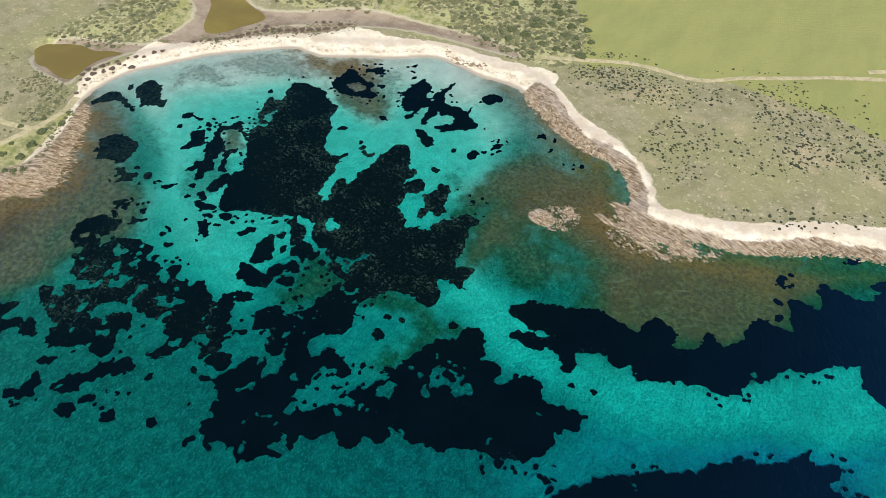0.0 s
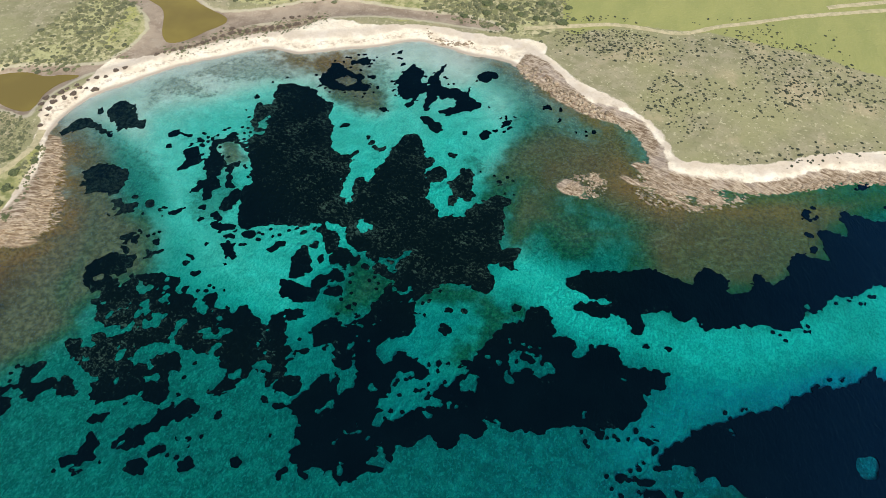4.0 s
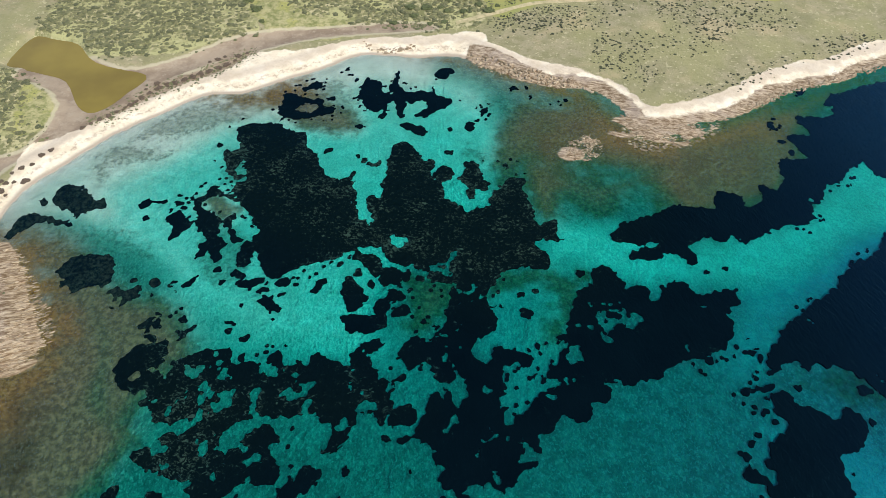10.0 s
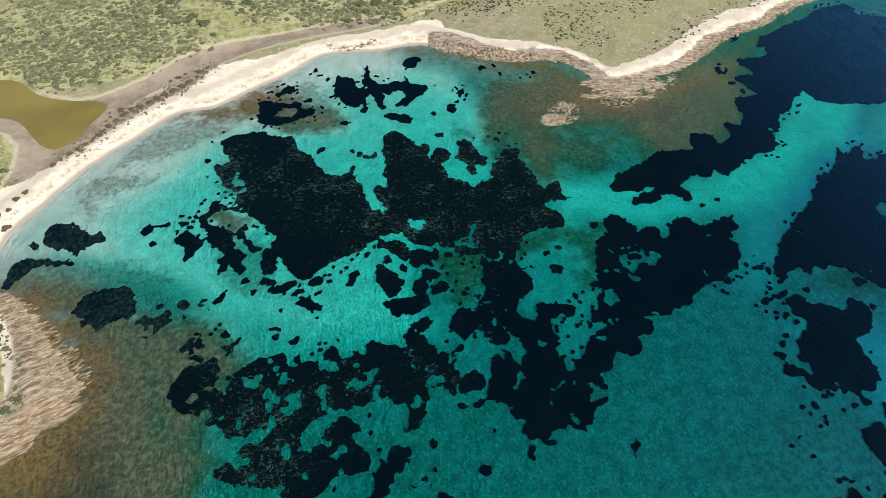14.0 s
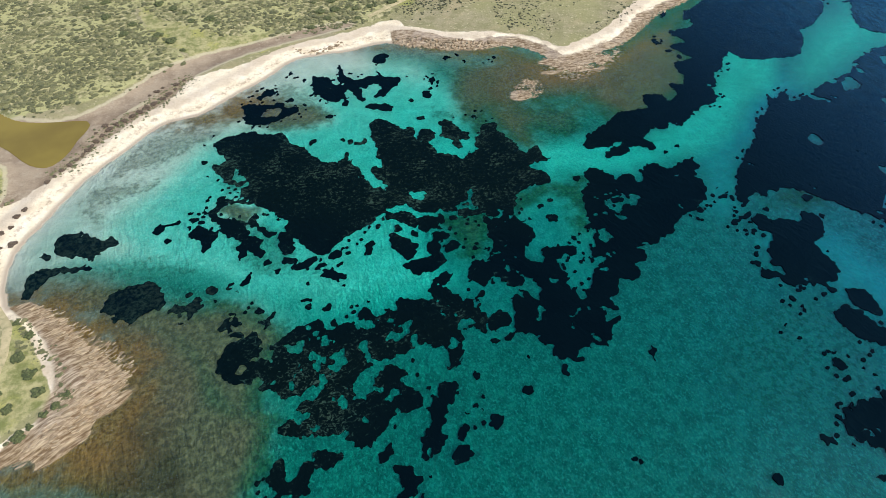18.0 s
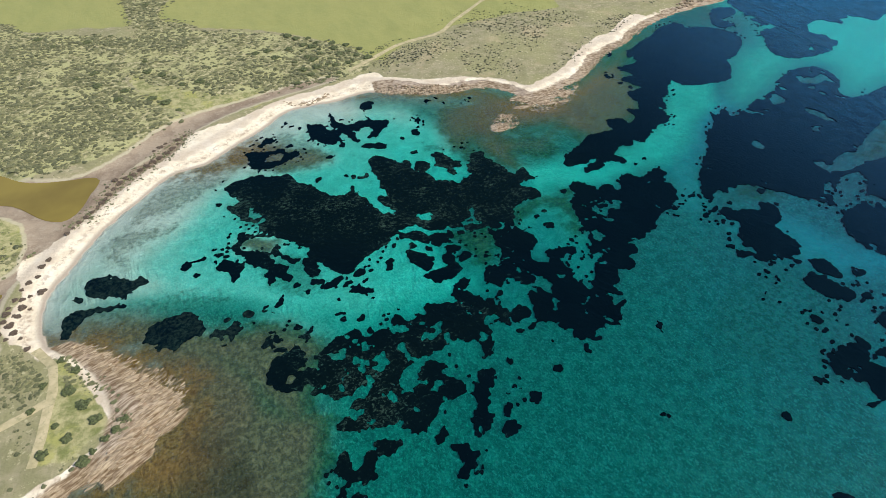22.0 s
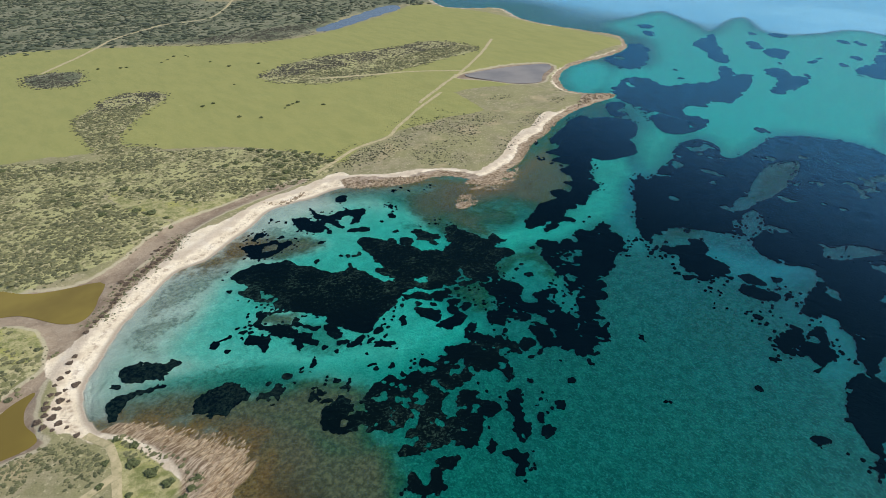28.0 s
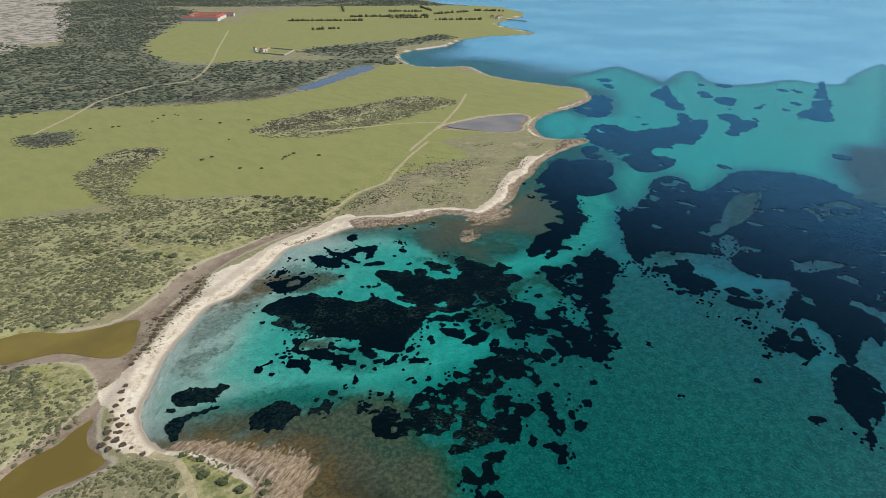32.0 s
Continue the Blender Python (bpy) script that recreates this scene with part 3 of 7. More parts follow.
meadow((37.3, 72.2), (40.2, 74.0), (41.7, 75.9), (41.8, 78.0), (43.4, 80.0), (45.0, 80.5), (46.0, 79.3), (47.7, 77.9), (48.9, 75.1), (50.2, 74.9), (47.6, 73.5), (50.9, 74.8), (53.1, 75.1), (54.6, 73.5), (54.4, 70.9), (56.7, 71.5), (57.5, 74.9), (60.7, 76.4), (63.1, 76.3), (64.2, 74.6), (65.8, 72.6), (68.7, 73.5), (72.0, 74.3), (74.1, 74.3), (74.1, 71.1), (72.1, 69.1), (70.6, 67.6), (71.4, 66.3), (70.4, 62.3), (68.6, 61.3), (67.5, 58.8), (65.0, 58.6), (62.0, 56.4), (60.2, 56.6), (57.3, 55.5), (53.5, 53.0), (49.5, 50.8), (41.2, 50.4), (35.4, 51.7), (32.6, 54.9), (34.2, 59.8), (32.4, 59.6), (31.7, 60.9), (34.6, 62.0), (34.7, 64.3), (36.0, 66.6))
meadow((29.4, 52.4), (35.0, 54.6), (53.5, 53.0), (49.5, 50.8), (47.5, 51.3), (44.5, 50.8), (41.1, 51.0), (42.2, 49.2), (42.4, 47.4), (40.7, 46.1), (38.0, 45.9), (38.5, 43.5), (37.7, 42.2), (35.6, 41.6), (33.6, 42.8), (31.5, 43.0), (30.5, 40.4), (29.0, 39.3), (27.1, 39.0), (27.4, 36.2), (27.3, 34.6), (26.0, 33.0), (24.2, 32.1), (23.2, 30.2), (21.0, 28.3), (18.8, 28.3), (17.5, 29.3), (16.1, 28.2), (14.1, 28.6), (12.1, 27.0), (10.7, 28.0), (9.5, 27.6), (8.5, 30.4), (7.7, 32.1), (7.0, 34.4), (6.6, 36.2), (3.6, 36.8), (4.0, 40.6), (4.9, 43.6), (6.1, 46.6), (8.4, 48.5), (10.0, 47.4), (11.4, 45.3), (17.7, 44.5), (22.7, 43.4), (25.3, 43.8), (26.7, 47.3), (30.7, 49.2))
clearing((10.3, 53.1), (10.9, 53.6), (11.4, 51.9), (13.1, 49.6), (13.1, 46.4), (12.2, 45.4), (11.4, 44.0), (11.9, 42.7), (11.8, 41.5), (10.4, 40.2), (9.8, 39.1), (8.8, 38.9), (9.6, 40.5), (10.8, 42.2), (11.2, 44.0), (10.3, 46.1), (9.5, 48.1), (7.6, 48.7), (10.4, 49.6), (11.4, 50.8))
clearing((21.1, 52.9), (23.0, 54.3), (24.6, 53.3), (26.8, 53.9), (28.1, 56.1), (30.0, 58.1), (28.2, 52.6), (27.3, 51.3), (29.4, 49.9), (29.6, 50.7), (32.2, 51.1), (31.9, 49.6), (29.7, 49.3), (27.9, 48.8), (26.6, 47.3), (26.9, 45.7), (25.3, 43.8), (23.1, 43.5), (21.2, 44.3), (19.9, 46.0), (21.4, 46.4), (22.0, 47.6), (20.7, 49.4), (20.4, 51.0))
clearing((42.0, 67.4), (44.0, 68.5), (45.9, 70.3), (47.5, 69.7), (48.4, 68.3), (48.1, 66.7), (49.7, 65.7), (50.4, 64.8), (48.8, 63.1), (47.3, 64.4), (45.6, 64.1), (44.0, 62.4), (42.7, 62.6), (42.0, 64.6))
meadow((44.8, 68.7), (46.2, 69.9), (47.8, 69.7), (47.7, 68.4), (46.0, 67.8))
meadow((43.8, 66.9), (45.4, 67.7), (46.8, 66.9), (46.7, 65.6), (45.0, 65.5))
clearing((35.3, 58.9), (36.5, 59.5), (37.2, 57.5), (37.8, 55.4), (36.3, 54.7), (34.0, 54.7), (34.4, 56.8))
clearing((10.0, 74.3), (10.5, 73.0), (11.9, 72.1), (14.0, 72.5), (14.4, 74.1), (15.4, 73.4), (14.5, 71.8), (12.8, 71.2), (10.8, 71.6), (9.8, 72.7))
clearing((4.0, 79.2), (5.6, 79.3), (7.5, 80.1), (8.5, 82.7), (9.8, 84.0), (9.8, 82.0), (8.5, 79.3), (8.8, 77.9), (9.5, 77.1), (9.4, 76.1), (7.6, 76.7), (5.5, 77.3))
meadow((5.8, 79.1), (6.9, 79.5), (7.6, 78.9), (6.5, 78.3))
clearing((-5.8, 87.5), (-3.8, 87.3), (-2.1, 87.4), (-2.7, 84.2), (-4.3, 84.2), (-5.6, 85.7))
clearing((-50.1, 87.2), (-48.8, 90.3), (-47.3, 88.6), (-45.7, 85.3), (-43.8, 82.6), (-42.2, 79.4), (-41.2, 76.8), (-43.4, 77.9), (-44.9, 81.4), (-46.6, 84.7))
clearing((-43.9, 91.5), (-41.0, 91.5), (-39.3, 89.4), (-38.4, 87.5), (-39.6, 86.3), (-42.1, 86.2), (-44.0, 87.5), (-45.5, 88.8), (-43.4, 89.9))
clearing((17.5, 40.1), (18.3, 39.2), (19.1, 38.7), (18.4, 37.8), (17.1, 37.1), (16.8, 37.5), (17.9, 38.3))
clearing((14.8, 34.5), (15.9, 35.6), (16.0, 34.1))
clearing((16.7, 49.3), (17.6, 48.2), (18.1, 47.7), (16.9, 47.5))
meadow((-58.2, 98.1), (-56.6, 98.7), (-53.4, 98.7), (-55.0, 96.6), (-53.9, 94.5), (-51.4, 93.1), (-48.7, 91.3), (-47.4, 92.1), (-45.8, 93.2), (-45.2, 92.0), (-46.2, 90.7), (-45.5, 88.8), (-43.7, 86.4), (-41.7, 85.1), (-42.2, 83.8), (-44.0, 84.0), (-45.8, 86.7), (-47.7, 89.8), (-48.7, 89.2), (-48.0, 86.9), (-45.9, 84.1), (-45.5, 82.8), (-46.3, 81.6), (-45.5, 79.8), (-46.7, 78.3), (-48.4, 79.8), (-49.6, 81.7), (-50.5, 84.7), (-51.7, 86.5), (-53.4, 87.6), (-55.0, 89.9), (-55.7, 93.3), (-57.1, 95.7))
meadow((-54.4, 117.0), (-52.4, 116.8), (-50.2, 117.4), (-48.6, 119.0), (-46.4, 116.5), (-44.7, 114.0), (-45.4, 113.7), (-47.7, 114.4), (-49.0, 112.0), (-50.2, 109.3), (-48.6, 107.1), (-46.3, 106.2), (-47.7, 104.9), (-49.9, 106.2), (-52.0, 108.5), (-53.6, 111.9))
meadow((-54.7, 99.2), (-54.8, 102.3), (-52.9, 102.9), (-51.6, 101.2), (-49.2, 99.9), (-46.9, 99.0), (-45.6, 96.9), (-47.4, 98.3), (-50.0, 99.4), (-51.7, 99.2))
meadow((-94.1, 98.0), (-93.6, 100.7), (-91.2, 102.0), (-88.4, 101.4), (-85.8, 99.2), (-83.4, 97.6), (-81.4, 96.8), (-81.1, 98.3), (-79.5, 95.3), (-79.9, 94.1), (-81.8, 93.8), (-82.9, 92.6), (-84.4, 92.3), (-85.0, 90.6), (-86.9, 92.1), (-88.9, 93.2), (-91.1, 94.0), (-92.9, 95.7))
meadow((-97.2, 95.1), (-96.5, 96.8), (-95.2, 96.3), (-94.9, 94.5))
meadow((-100.1, 84.6), (-99.8, 88.2), (-98.8, 91.1), (-96.3, 91.5), (-91.5, 90.5), (-85.9, 88.8), (-84.6, 87.8), (-88.0, 88.1), (-93.6, 88.9), (-95.0, 87.2), (-97.4, 84.6), (-98.8, 83.1))
meadow((-83.0, 73.7), (-81.7, 77.1), (-80.3, 78.9), (-76.6, 79.1), (-72.8, 79.1), (-70.1, 76.4), (-69.0, 72.4), (-69.8, 70.3), (-72.1, 69.9), (-74.4, 69.4), (-75.4, 68.4), (-77.1, 68.3), (-78.7, 69.9), (-80.4, 69.4), (-80.3, 71.6))
meadow((-68.6, 69.0), (-67.3, 70.0), (-65.1, 69.0), (-63.7, 69.8), (-62.0, 70.8), (-61.4, 69.0), (-62.0, 67.2), (-63.5, 65.5), (-65.0, 64.3), (-66.2, 64.8), (-66.4, 67.0), (-67.7, 67.9))
meadow((-70.2, 97.3), (-67.0, 97.1), (-64.5, 97.2), (-64.8, 95.9), (-67.5, 96.0), (-69.3, 94.6), (-70.1, 94.1), (-71.1, 94.8))
meadow((-62.9, 90.9), (-61.6, 93.1), (-59.6, 93.4), (-56.6, 90.7), (-55.7, 88.8), (-56.8, 87.5), (-58.5, 85.6), (-59.2, 84.0), (-60.7, 85.0), (-60.1, 87.0), (-59.6, 88.4), (-61.3, 89.5))
meadow((-52.1, 81.0), (-51.7, 83.1), (-50.1, 84.1), (-49.5, 81.1), (-50.4, 79.6), (-51.6, 79.3))
meadow((-52.6, 71.2), (-51.7, 72.3), (-50.7, 74.0), (-50.0, 73.2), (-51.0, 71.3), (-52.2, 70.8))
meadow((-37.0, 56.7), (-36.3, 57.7), (-35.4, 58.6), (-33.7, 58.5), (-33.0, 57.3), (-33.2, 55.7), (-34.7, 56.2), (-36.3, 55.8))
meadow((-50.2, 61.9), (-50.1, 63.0), (-48.9, 63.6), (-48.1, 61.9), (-48.9, 60.9))
meadow((-50.7, 60.6), (-49.0, 59.0), (-48.0, 60.2), (-46.5, 60.9), (-47.8, 58.8), (-48.0, 57.3), (-49.4, 57.2), (-49.8, 58.7))
meadow((-58.3, 59.7), (-57.5, 61.3), (-56.4, 62.1), (-54.4, 61.7), (-53.8, 60.1), (-54.9, 59.3), (-56.2, 58.3), (-57.5, 59.0))
meadow((-22.0, 72.4), (-21.6, 74.0), (-20.1, 74.4), (-19.2, 73.0), (-20.1, 71.9), (-21.4, 70.1), (-22.3, 70.6))
meadow((-34.1, 67.7), (-32.8, 69.1), (-30.9, 69.0), (-30.3, 67.7), (-28.4, 66.3), (-28.6, 65.0), (-30.2, 65.2), (-32.1, 66.1), (-33.3, 66.6))
meadow((-35.3, 70.3), (-34.5, 71.3), (-32.5, 71.5), (-31.6, 70.1), (-32.8, 69.2), (-34.7, 69.6))
meadow((-40.2, 72.4), (-39.3, 73.4), (-37.3, 72.7), (-35.5, 74.1), (-34.2, 72.8), (-35.4, 71.4), (-37.2, 70.5), (-39.2, 71.4))
meadow((-41.9, 75.0), (-41.1, 75.9), (-39.0, 75.4), (-38.7, 74.1), (-40.2, 73.5), (-41.5, 73.8))
meadow((-30.9, 72.9), (-30.0, 74.3), (-28.2, 74.0), (-27.6, 72.8), (-28.4, 71.6), (-30.2, 71.5))
meadow((-20.7, 144.6), (-19.4, 151.0), (-18.0, 150.0), (-15.9, 150.3), (-14.6, 148.1), (-13.8, 145.1), (-11.9, 143.2), (-10.1, 144.7), (-7.8, 145.0), (-5.3, 144.1), (-1.7, 145.1), (1.7, 144.4), (1.1, 147.6), (2.2, 146.6), (3.3, 143.0), (6.6, 141.8), (7.8, 140.5), (6.5, 137.6), (3.4, 135.6), (1.5, 133.7), (-1.1, 132.7), (-3.0, 134.0), (-1.7, 135.4), (0.2, 137.9), (-0.8, 140.2), (-4.8, 139.0), (-6.4, 140.0), (-5.9, 135.9), (-6.6, 132.1), (-8.0, 133.5), (-9.1, 137.7), (-10.3, 140.5), (-11.6, 138.0), (-11.3, 133.9), (-12.4, 131.5), (-13.6, 132.1), (-12.6, 135.4), (-15.1, 134.9), (-17.5, 136.0), (-18.8, 138.9), (-20.3, 140.9))
meadow((-12.5, 144.4), (-10.8, 150.0), (-9.6, 155.5), (-8.8, 154.8), (-9.0, 148.9), (-8.1, 145.0), (-10.1, 143.6))
meadow((1.7, 153.5), (3.7, 156.3), (6.2, 157.2), (7.7, 154.9), (6.5, 152.3), (4.5, 151.3))
meadow((-6.8, 129.3), (-4.6, 130.0), (-1.4, 129.3), (-0.3, 127.4), (0.9, 126.0), (-1.0, 125.0), (-3.0, 125.8), (-5.2, 127.0))
meadow((-43.8, 134.8), (-42.6, 137.8), (-43.3, 141.1), (-41.7, 142.2), (-38.4, 141.3), (-34.1, 139.4), (-32.5, 140.5), (-30.8, 139.5), (-30.4, 136.8), (-26.6, 136.4), (-27.5, 133.9), (-30.7, 132.5), (-33.9, 131.1), (-37.1, 130.2), (-40.3, 130.6), (-42.3, 132.1))
clearing((-38.1, 135.2), (-35.7, 137.5), (-32.8, 137.4), (-31.9, 135.2), (-34.0, 133.9), (-36.4, 133.7))
meadow((-38.5, 144.8), (-36.9, 146.6), (-34.4, 148.5), (-32.7, 147.5), (-32.9, 145.3), (-35.6, 144.5), (-37.3, 143.3))
meadow((3.4, 109.2), (4.7, 111.3), (6.1, 112.7), (7.9, 112.0), (8.8, 109.2), (7.7, 107.2), (5.7, 106.5), (4.0, 107.6))
meadow((10.2, 108.4), (11.6, 110.5), (11.3, 113.9), (12.7, 114.9), (15.2, 113.9), (16.4, 111.4), (16.7, 108.7), (18.2, 106.3), (17.4, 103.8), (15.2, 104.1), (14.4, 101.4), (13.2, 100.9), (12.5, 103.1), (12.4, 105.9), (11.5, 106.7))
meadow((-58.0, 54.8), (-57.2, 55.6), (-55.0, 55.7), (-53.3, 56.4), (-55.7, 57.1), (-56.2, 58.1), (-54.7, 58.3), (-52.8, 57.0), (-51.4, 56.9), (-50.1, 55.4), (-49.9, 53.4), (-48.2, 52.0), (-47.1, 52.2), (-45.7, 52.9), (-44.5, 54.1), (-42.2, 54.4), (-40.5, 54.9), (-38.8, 55.3), (-37.1, 55.8), (-36.4, 53.7), (-35.7, 52.3), (-34.0, 51.9), (-30.0, 51.6), (-29.3, 46.5), (-29.4, 41.5), (-32.4, 39.8), (-41.0, 39.7), (-44.6, 38.5), (-46.2, 38.2), (-48.4, 39.0), (-49.1, 40.7), (-51.4, 41.9), (-53.1, 42.9), (-54.5, 44.8), (-56.8, 45.7), (-58.6, 46.7), (-60.3, 50.3), (-59.4, 51.4), (-59.0, 52.6), (-58.0, 53.5))
meadow((-32.2, 51.3), (-30.0, 51.6), (-29.2, 52.2), (-29.0, 50.0), (-27.6, 49.1), (-26.3, 49.6), (-25.9, 51.1), (-28.0, 52.0), (-28.2, 54.0), (-27.1, 55.0), (-25.9, 54.5), (-24.7, 52.0), (-23.6, 52.8), (-21.2, 53.2), (-20.0, 54.4), (-18.2, 54.8), (-15.9, 53.6), (-13.0, 52.4), (-11.3, 52.0), (-10.6, 50.6), (-8.0, 49.5), (-6.2, 51.3), (-4.8, 51.6), (-3.2, 49.9), (-1.2, 48.8), (-1.2, 47.5), (-2.2, 45.7), (-1.6, 44.4), (-1.4, 43.1), (-2.6, 40.8), (-3.8, 40.4), (-5.2, 42.1), (-8.1, 41.8), (-7.7, 39.7), (-8.9, 39.3), (-10.4, 40.8), (-12.2, 39.7), (-14.9, 40.2), (-16.5, 41.6), (-19.5, 41.1), (-21.5, 40.2), (-23.2, 41.0), (-24.3, 40.0), (-25.9, 39.9), (-29.0, 41.5), (-31.4, 42.0))
meadow((-41.1, 40.9), (-32.5, 40.4), (-29.4, 41.2), (-29.4, 39.7), (-31.7, 39.5), (-32.9, 37.1), (-34.2, 35.6), (-34.0, 34.0), (-32.7, 33.1), (-32.1, 31.1), (-31.1, 30.5), (-31.3, 29.0), (-33.0, 28.0), (-36.0, 27.4), (-42.1, 28.1), (-44.2, 28.9), (-46.8, 29.9), (-48.9, 30.9), (-50.0, 31.8), (-48.9, 33.2), (-47.2, 33.5), (-45.1, 32.5), (-43.4, 33.5), (-45.3, 34.8), (-46.4, 35.8), (-42.9, 36.9), (-40.8, 37.0))
meadow((-12.3, 38.7), (-9.0, 38.6), (-8.6, 36.9), (-10.2, 36.6), (-11.2, 34.8), (-12.9, 34.6), (-13.2, 36.9))
meadow((-32.4, 31.7), (-32.7, 33.3), (-31.7, 34.2), (-30.2, 34.5), (-28.9, 33.3), (-28.4, 31.7), (-27.5, 30.3), (-27.0, 29.5), (-27.8, 29.0), (-29.5, 28.6), (-31.3, 29.2), (-31.9, 30.6))
meadow((-30.1, 35.6), (-29.1, 36.3), (-28.5, 37.5), (-27.0, 38.7), (-25.3, 38.7), (-23.8, 37.4), (-22.7, 36.8), (-22.1, 35.2), (-22.5, 34.0), (-23.8, 33.7), (-22.6, 33.1), (-22.4, 31.8), (-21.6, 30.7), (-21.3, 29.0), (-22.1, 27.6), (-23.9, 27.1), (-25.4, 27.5), (-26.4, 28.9), (-27.4, 30.0), (-26.3, 31.2), (-25.1, 31.5), (-25.3, 32.9), (-26.1, 33.3), (-27.8, 32.5), (-28.9, 33.3), (-28.3, 34.2), (-29.7, 34.8))
meadow((-18.4, 28.4), (-18.3, 29.6), (-17.2, 30.8), (-15.5, 31.4), (-14.2, 30.6), (-13.6, 29.5), (-14.6, 28.4), (-15.1, 27.2), (-16.6, 26.6), (-18.3, 26.2), (-18.9, 25.3), (-20.9, 25.5), (-21.7, 27.0), (-20.6, 28.7), (-19.7, 29.8), (-18.9, 29.3))
clearing((-45.2, 51.2), (-43.6, 51.1), (-41.9, 50.5), (-40.8, 50.9), (-41.3, 49.8), (-42.3, 48.7), (-43.9, 48.4), (-44.5, 49.6))
clearing((-39.2, 52.2), (-38.0, 51.7), (-36.8, 50.9), (-36.4, 49.6), (-35.6, 48.8), (-37.0, 48.5), (-38.4, 48.6), (-38.0, 50.1))
clearing((-29.3, 47.3), (-28.7, 46.2), (-28.7, 44.0), (-29.2, 42.4), (-30.3, 43.4), (-29.8, 45.4))
clearing((-41.0, 45.8), (-40.0, 47.5), (-39.3, 45.9), (-37.6, 45.1), (-35.9, 45.2), (-34.3, 45.7), (-33.3, 46.0), (-34.2, 44.5), (-33.8, 42.3), (-35.2, 41.9), (-36.8, 41.5), (-38.0, 42.8), (-39.2, 44.4), (-40.1, 44.8))
meadow((-38.1, 44.0), (-37.2, 44.5), (-36.3, 43.9), (-36.9, 43.1))
clearing((-24.2, 45.3), (-22.3, 46.9), (-21.6, 48.6), (-20.4, 47.9), (-19.0, 48.8), (-17.9, 48.2), (-18.5, 46.4), (-19.2, 45.3), (-20.9, 44.0), (-23.1, 44.3))
meadow((-22.3, 46.7), (-21.4, 47.7), (-20.0, 47.4), (-19.7, 46.1), (-21.2, 45.8))
clearing((-53.9, 49.5), (-52.6, 50.9), (-50.7, 50.6), (-50.5, 52.2), (-48.8, 52.4), (-48.0, 50.0), (-48.7, 48.9), (-47.7, 47.0), (-49.3, 48.4), (-50.7, 49.5), (-52.4, 49.6))
clearing((-56.2, 47.6), (-55.3, 49.0), (-54.2, 48.8), (-54.4, 47.4), (-55.0, 47.0))
clearing((-43.2, 45.6), (-42.9, 44.0), (-44.3, 42.9), (-45.4, 40.7), (-45.9, 40.8), (-44.8, 43.1), (-43.6, 44.4))
clearing((-39.6, 41.6), (-38.4, 40.0), (-39.4, 39.0), (-40.3, 37.7), (-41.6, 36.7), (-43.3, 36.7), (-43.0, 37.8), (-41.1, 38.0), (-40.1, 39.4))
clearing((-8.5, 43.7), (-7.2, 45.1), (-5.0, 44.2), (-4.8, 42.7), (-6.9, 42.3), (-8.6, 42.2))
clearing((-19.9, 41.2), (-19.2, 43.5), (-18.1, 44.5), (-17.5, 43.6), (-18.4, 42.1))
meadow((-9.3, 57.4), (-8.3, 58.7), (-6.4, 59.5), (-4.9, 58.7), (-4.7, 57.3), (-5.8, 55.9), (-7.4, 55.3), (-8.9, 56.0))
meadow((-11.5, 54.9), (-10.4, 55.9), (-8.9, 56.4), (-8.1, 54.9), (-6.7, 54.1), (-6.1, 52.7), (-6.7, 50.7), (-7.9, 49.6), (-9.7, 49.8), (-10.5, 51.2), (-11.1, 52.6))
meadow((-1.9, 40.2), (-1.8, 41.9), (-0.7, 43.6), (0.7, 44.3), (2.1, 43.5), (3.3, 42.3), (3.8, 41.0), (2.4, 40.0), (0.7, 39.7), (-0.7, 39.4))
meadow((-3.5, 37.8), (-2.4, 38.1), (-0.2, 37.7), (1.8, 37.6), (1.8, 36.8), (0.8, 36.1), (-0.3, 37.0), (-2.5, 37.2))
meadow((-14.3, 81.6), (-13.1, 82.3), (-10.4, 82.0), (-8.2, 80.8), (-7.1, 79.3), (-7.2, 76.8), (-8.2, 75.2), (-9.5, 76.2), (-11.1, 77.3), (-11.5, 79.0), (-13.6, 80.1))
meadow((-7.2, 76.8), (-4.7, 77.8), (-2.1, 76.8), (-0.1, 77.1), (0.1, 75.1), (-1.7, 74.1), (-2.5, 72.6), (-5.2, 72.7), (-7.2, 73.5))
meadow((-15.6, 72.9), (-14.8, 74.4), (-13.4, 74.6), (-11.9, 72.8), (-10.5, 71.5), (-9.6, 69.8), (-10.0, 67.8), (-10.9, 66.1), (-13.4, 65.9), (-14.9, 66.9), (-15.6, 69.0))
meadow((-14.6, 64.1), (-13.2, 64.9), (-10.9, 64.9), (-7.8, 64.9), (-6.1, 65.5), (-4.6, 64.9), (-4.0, 63.4), (-5.2, 61.7), (-6.9, 60.7), (-9.5, 60.0), (-11.3, 59.9), (-12.7, 61.1), (-13.6, 62.4))
meadow((-8.0, 67.2), (-7.1, 69.0), (-5.7, 69.8), (-4.3, 68.3), (-4.3, 66.0), (-4.9, 64.6), (-7.2, 64.9))
meadow((-5.6, 70.9), (-4.2, 71.8), (-2.0, 71.2), (-0.8, 70.3), (-1.6, 69.1), (-4.2, 69.0))
meadow((-3.6, 65.2), (-2.5, 67.0), (-1.7, 68.3), (0.1, 67.5), (0.6, 66.2), (-0.6, 65.1), (-2.4, 64.3))
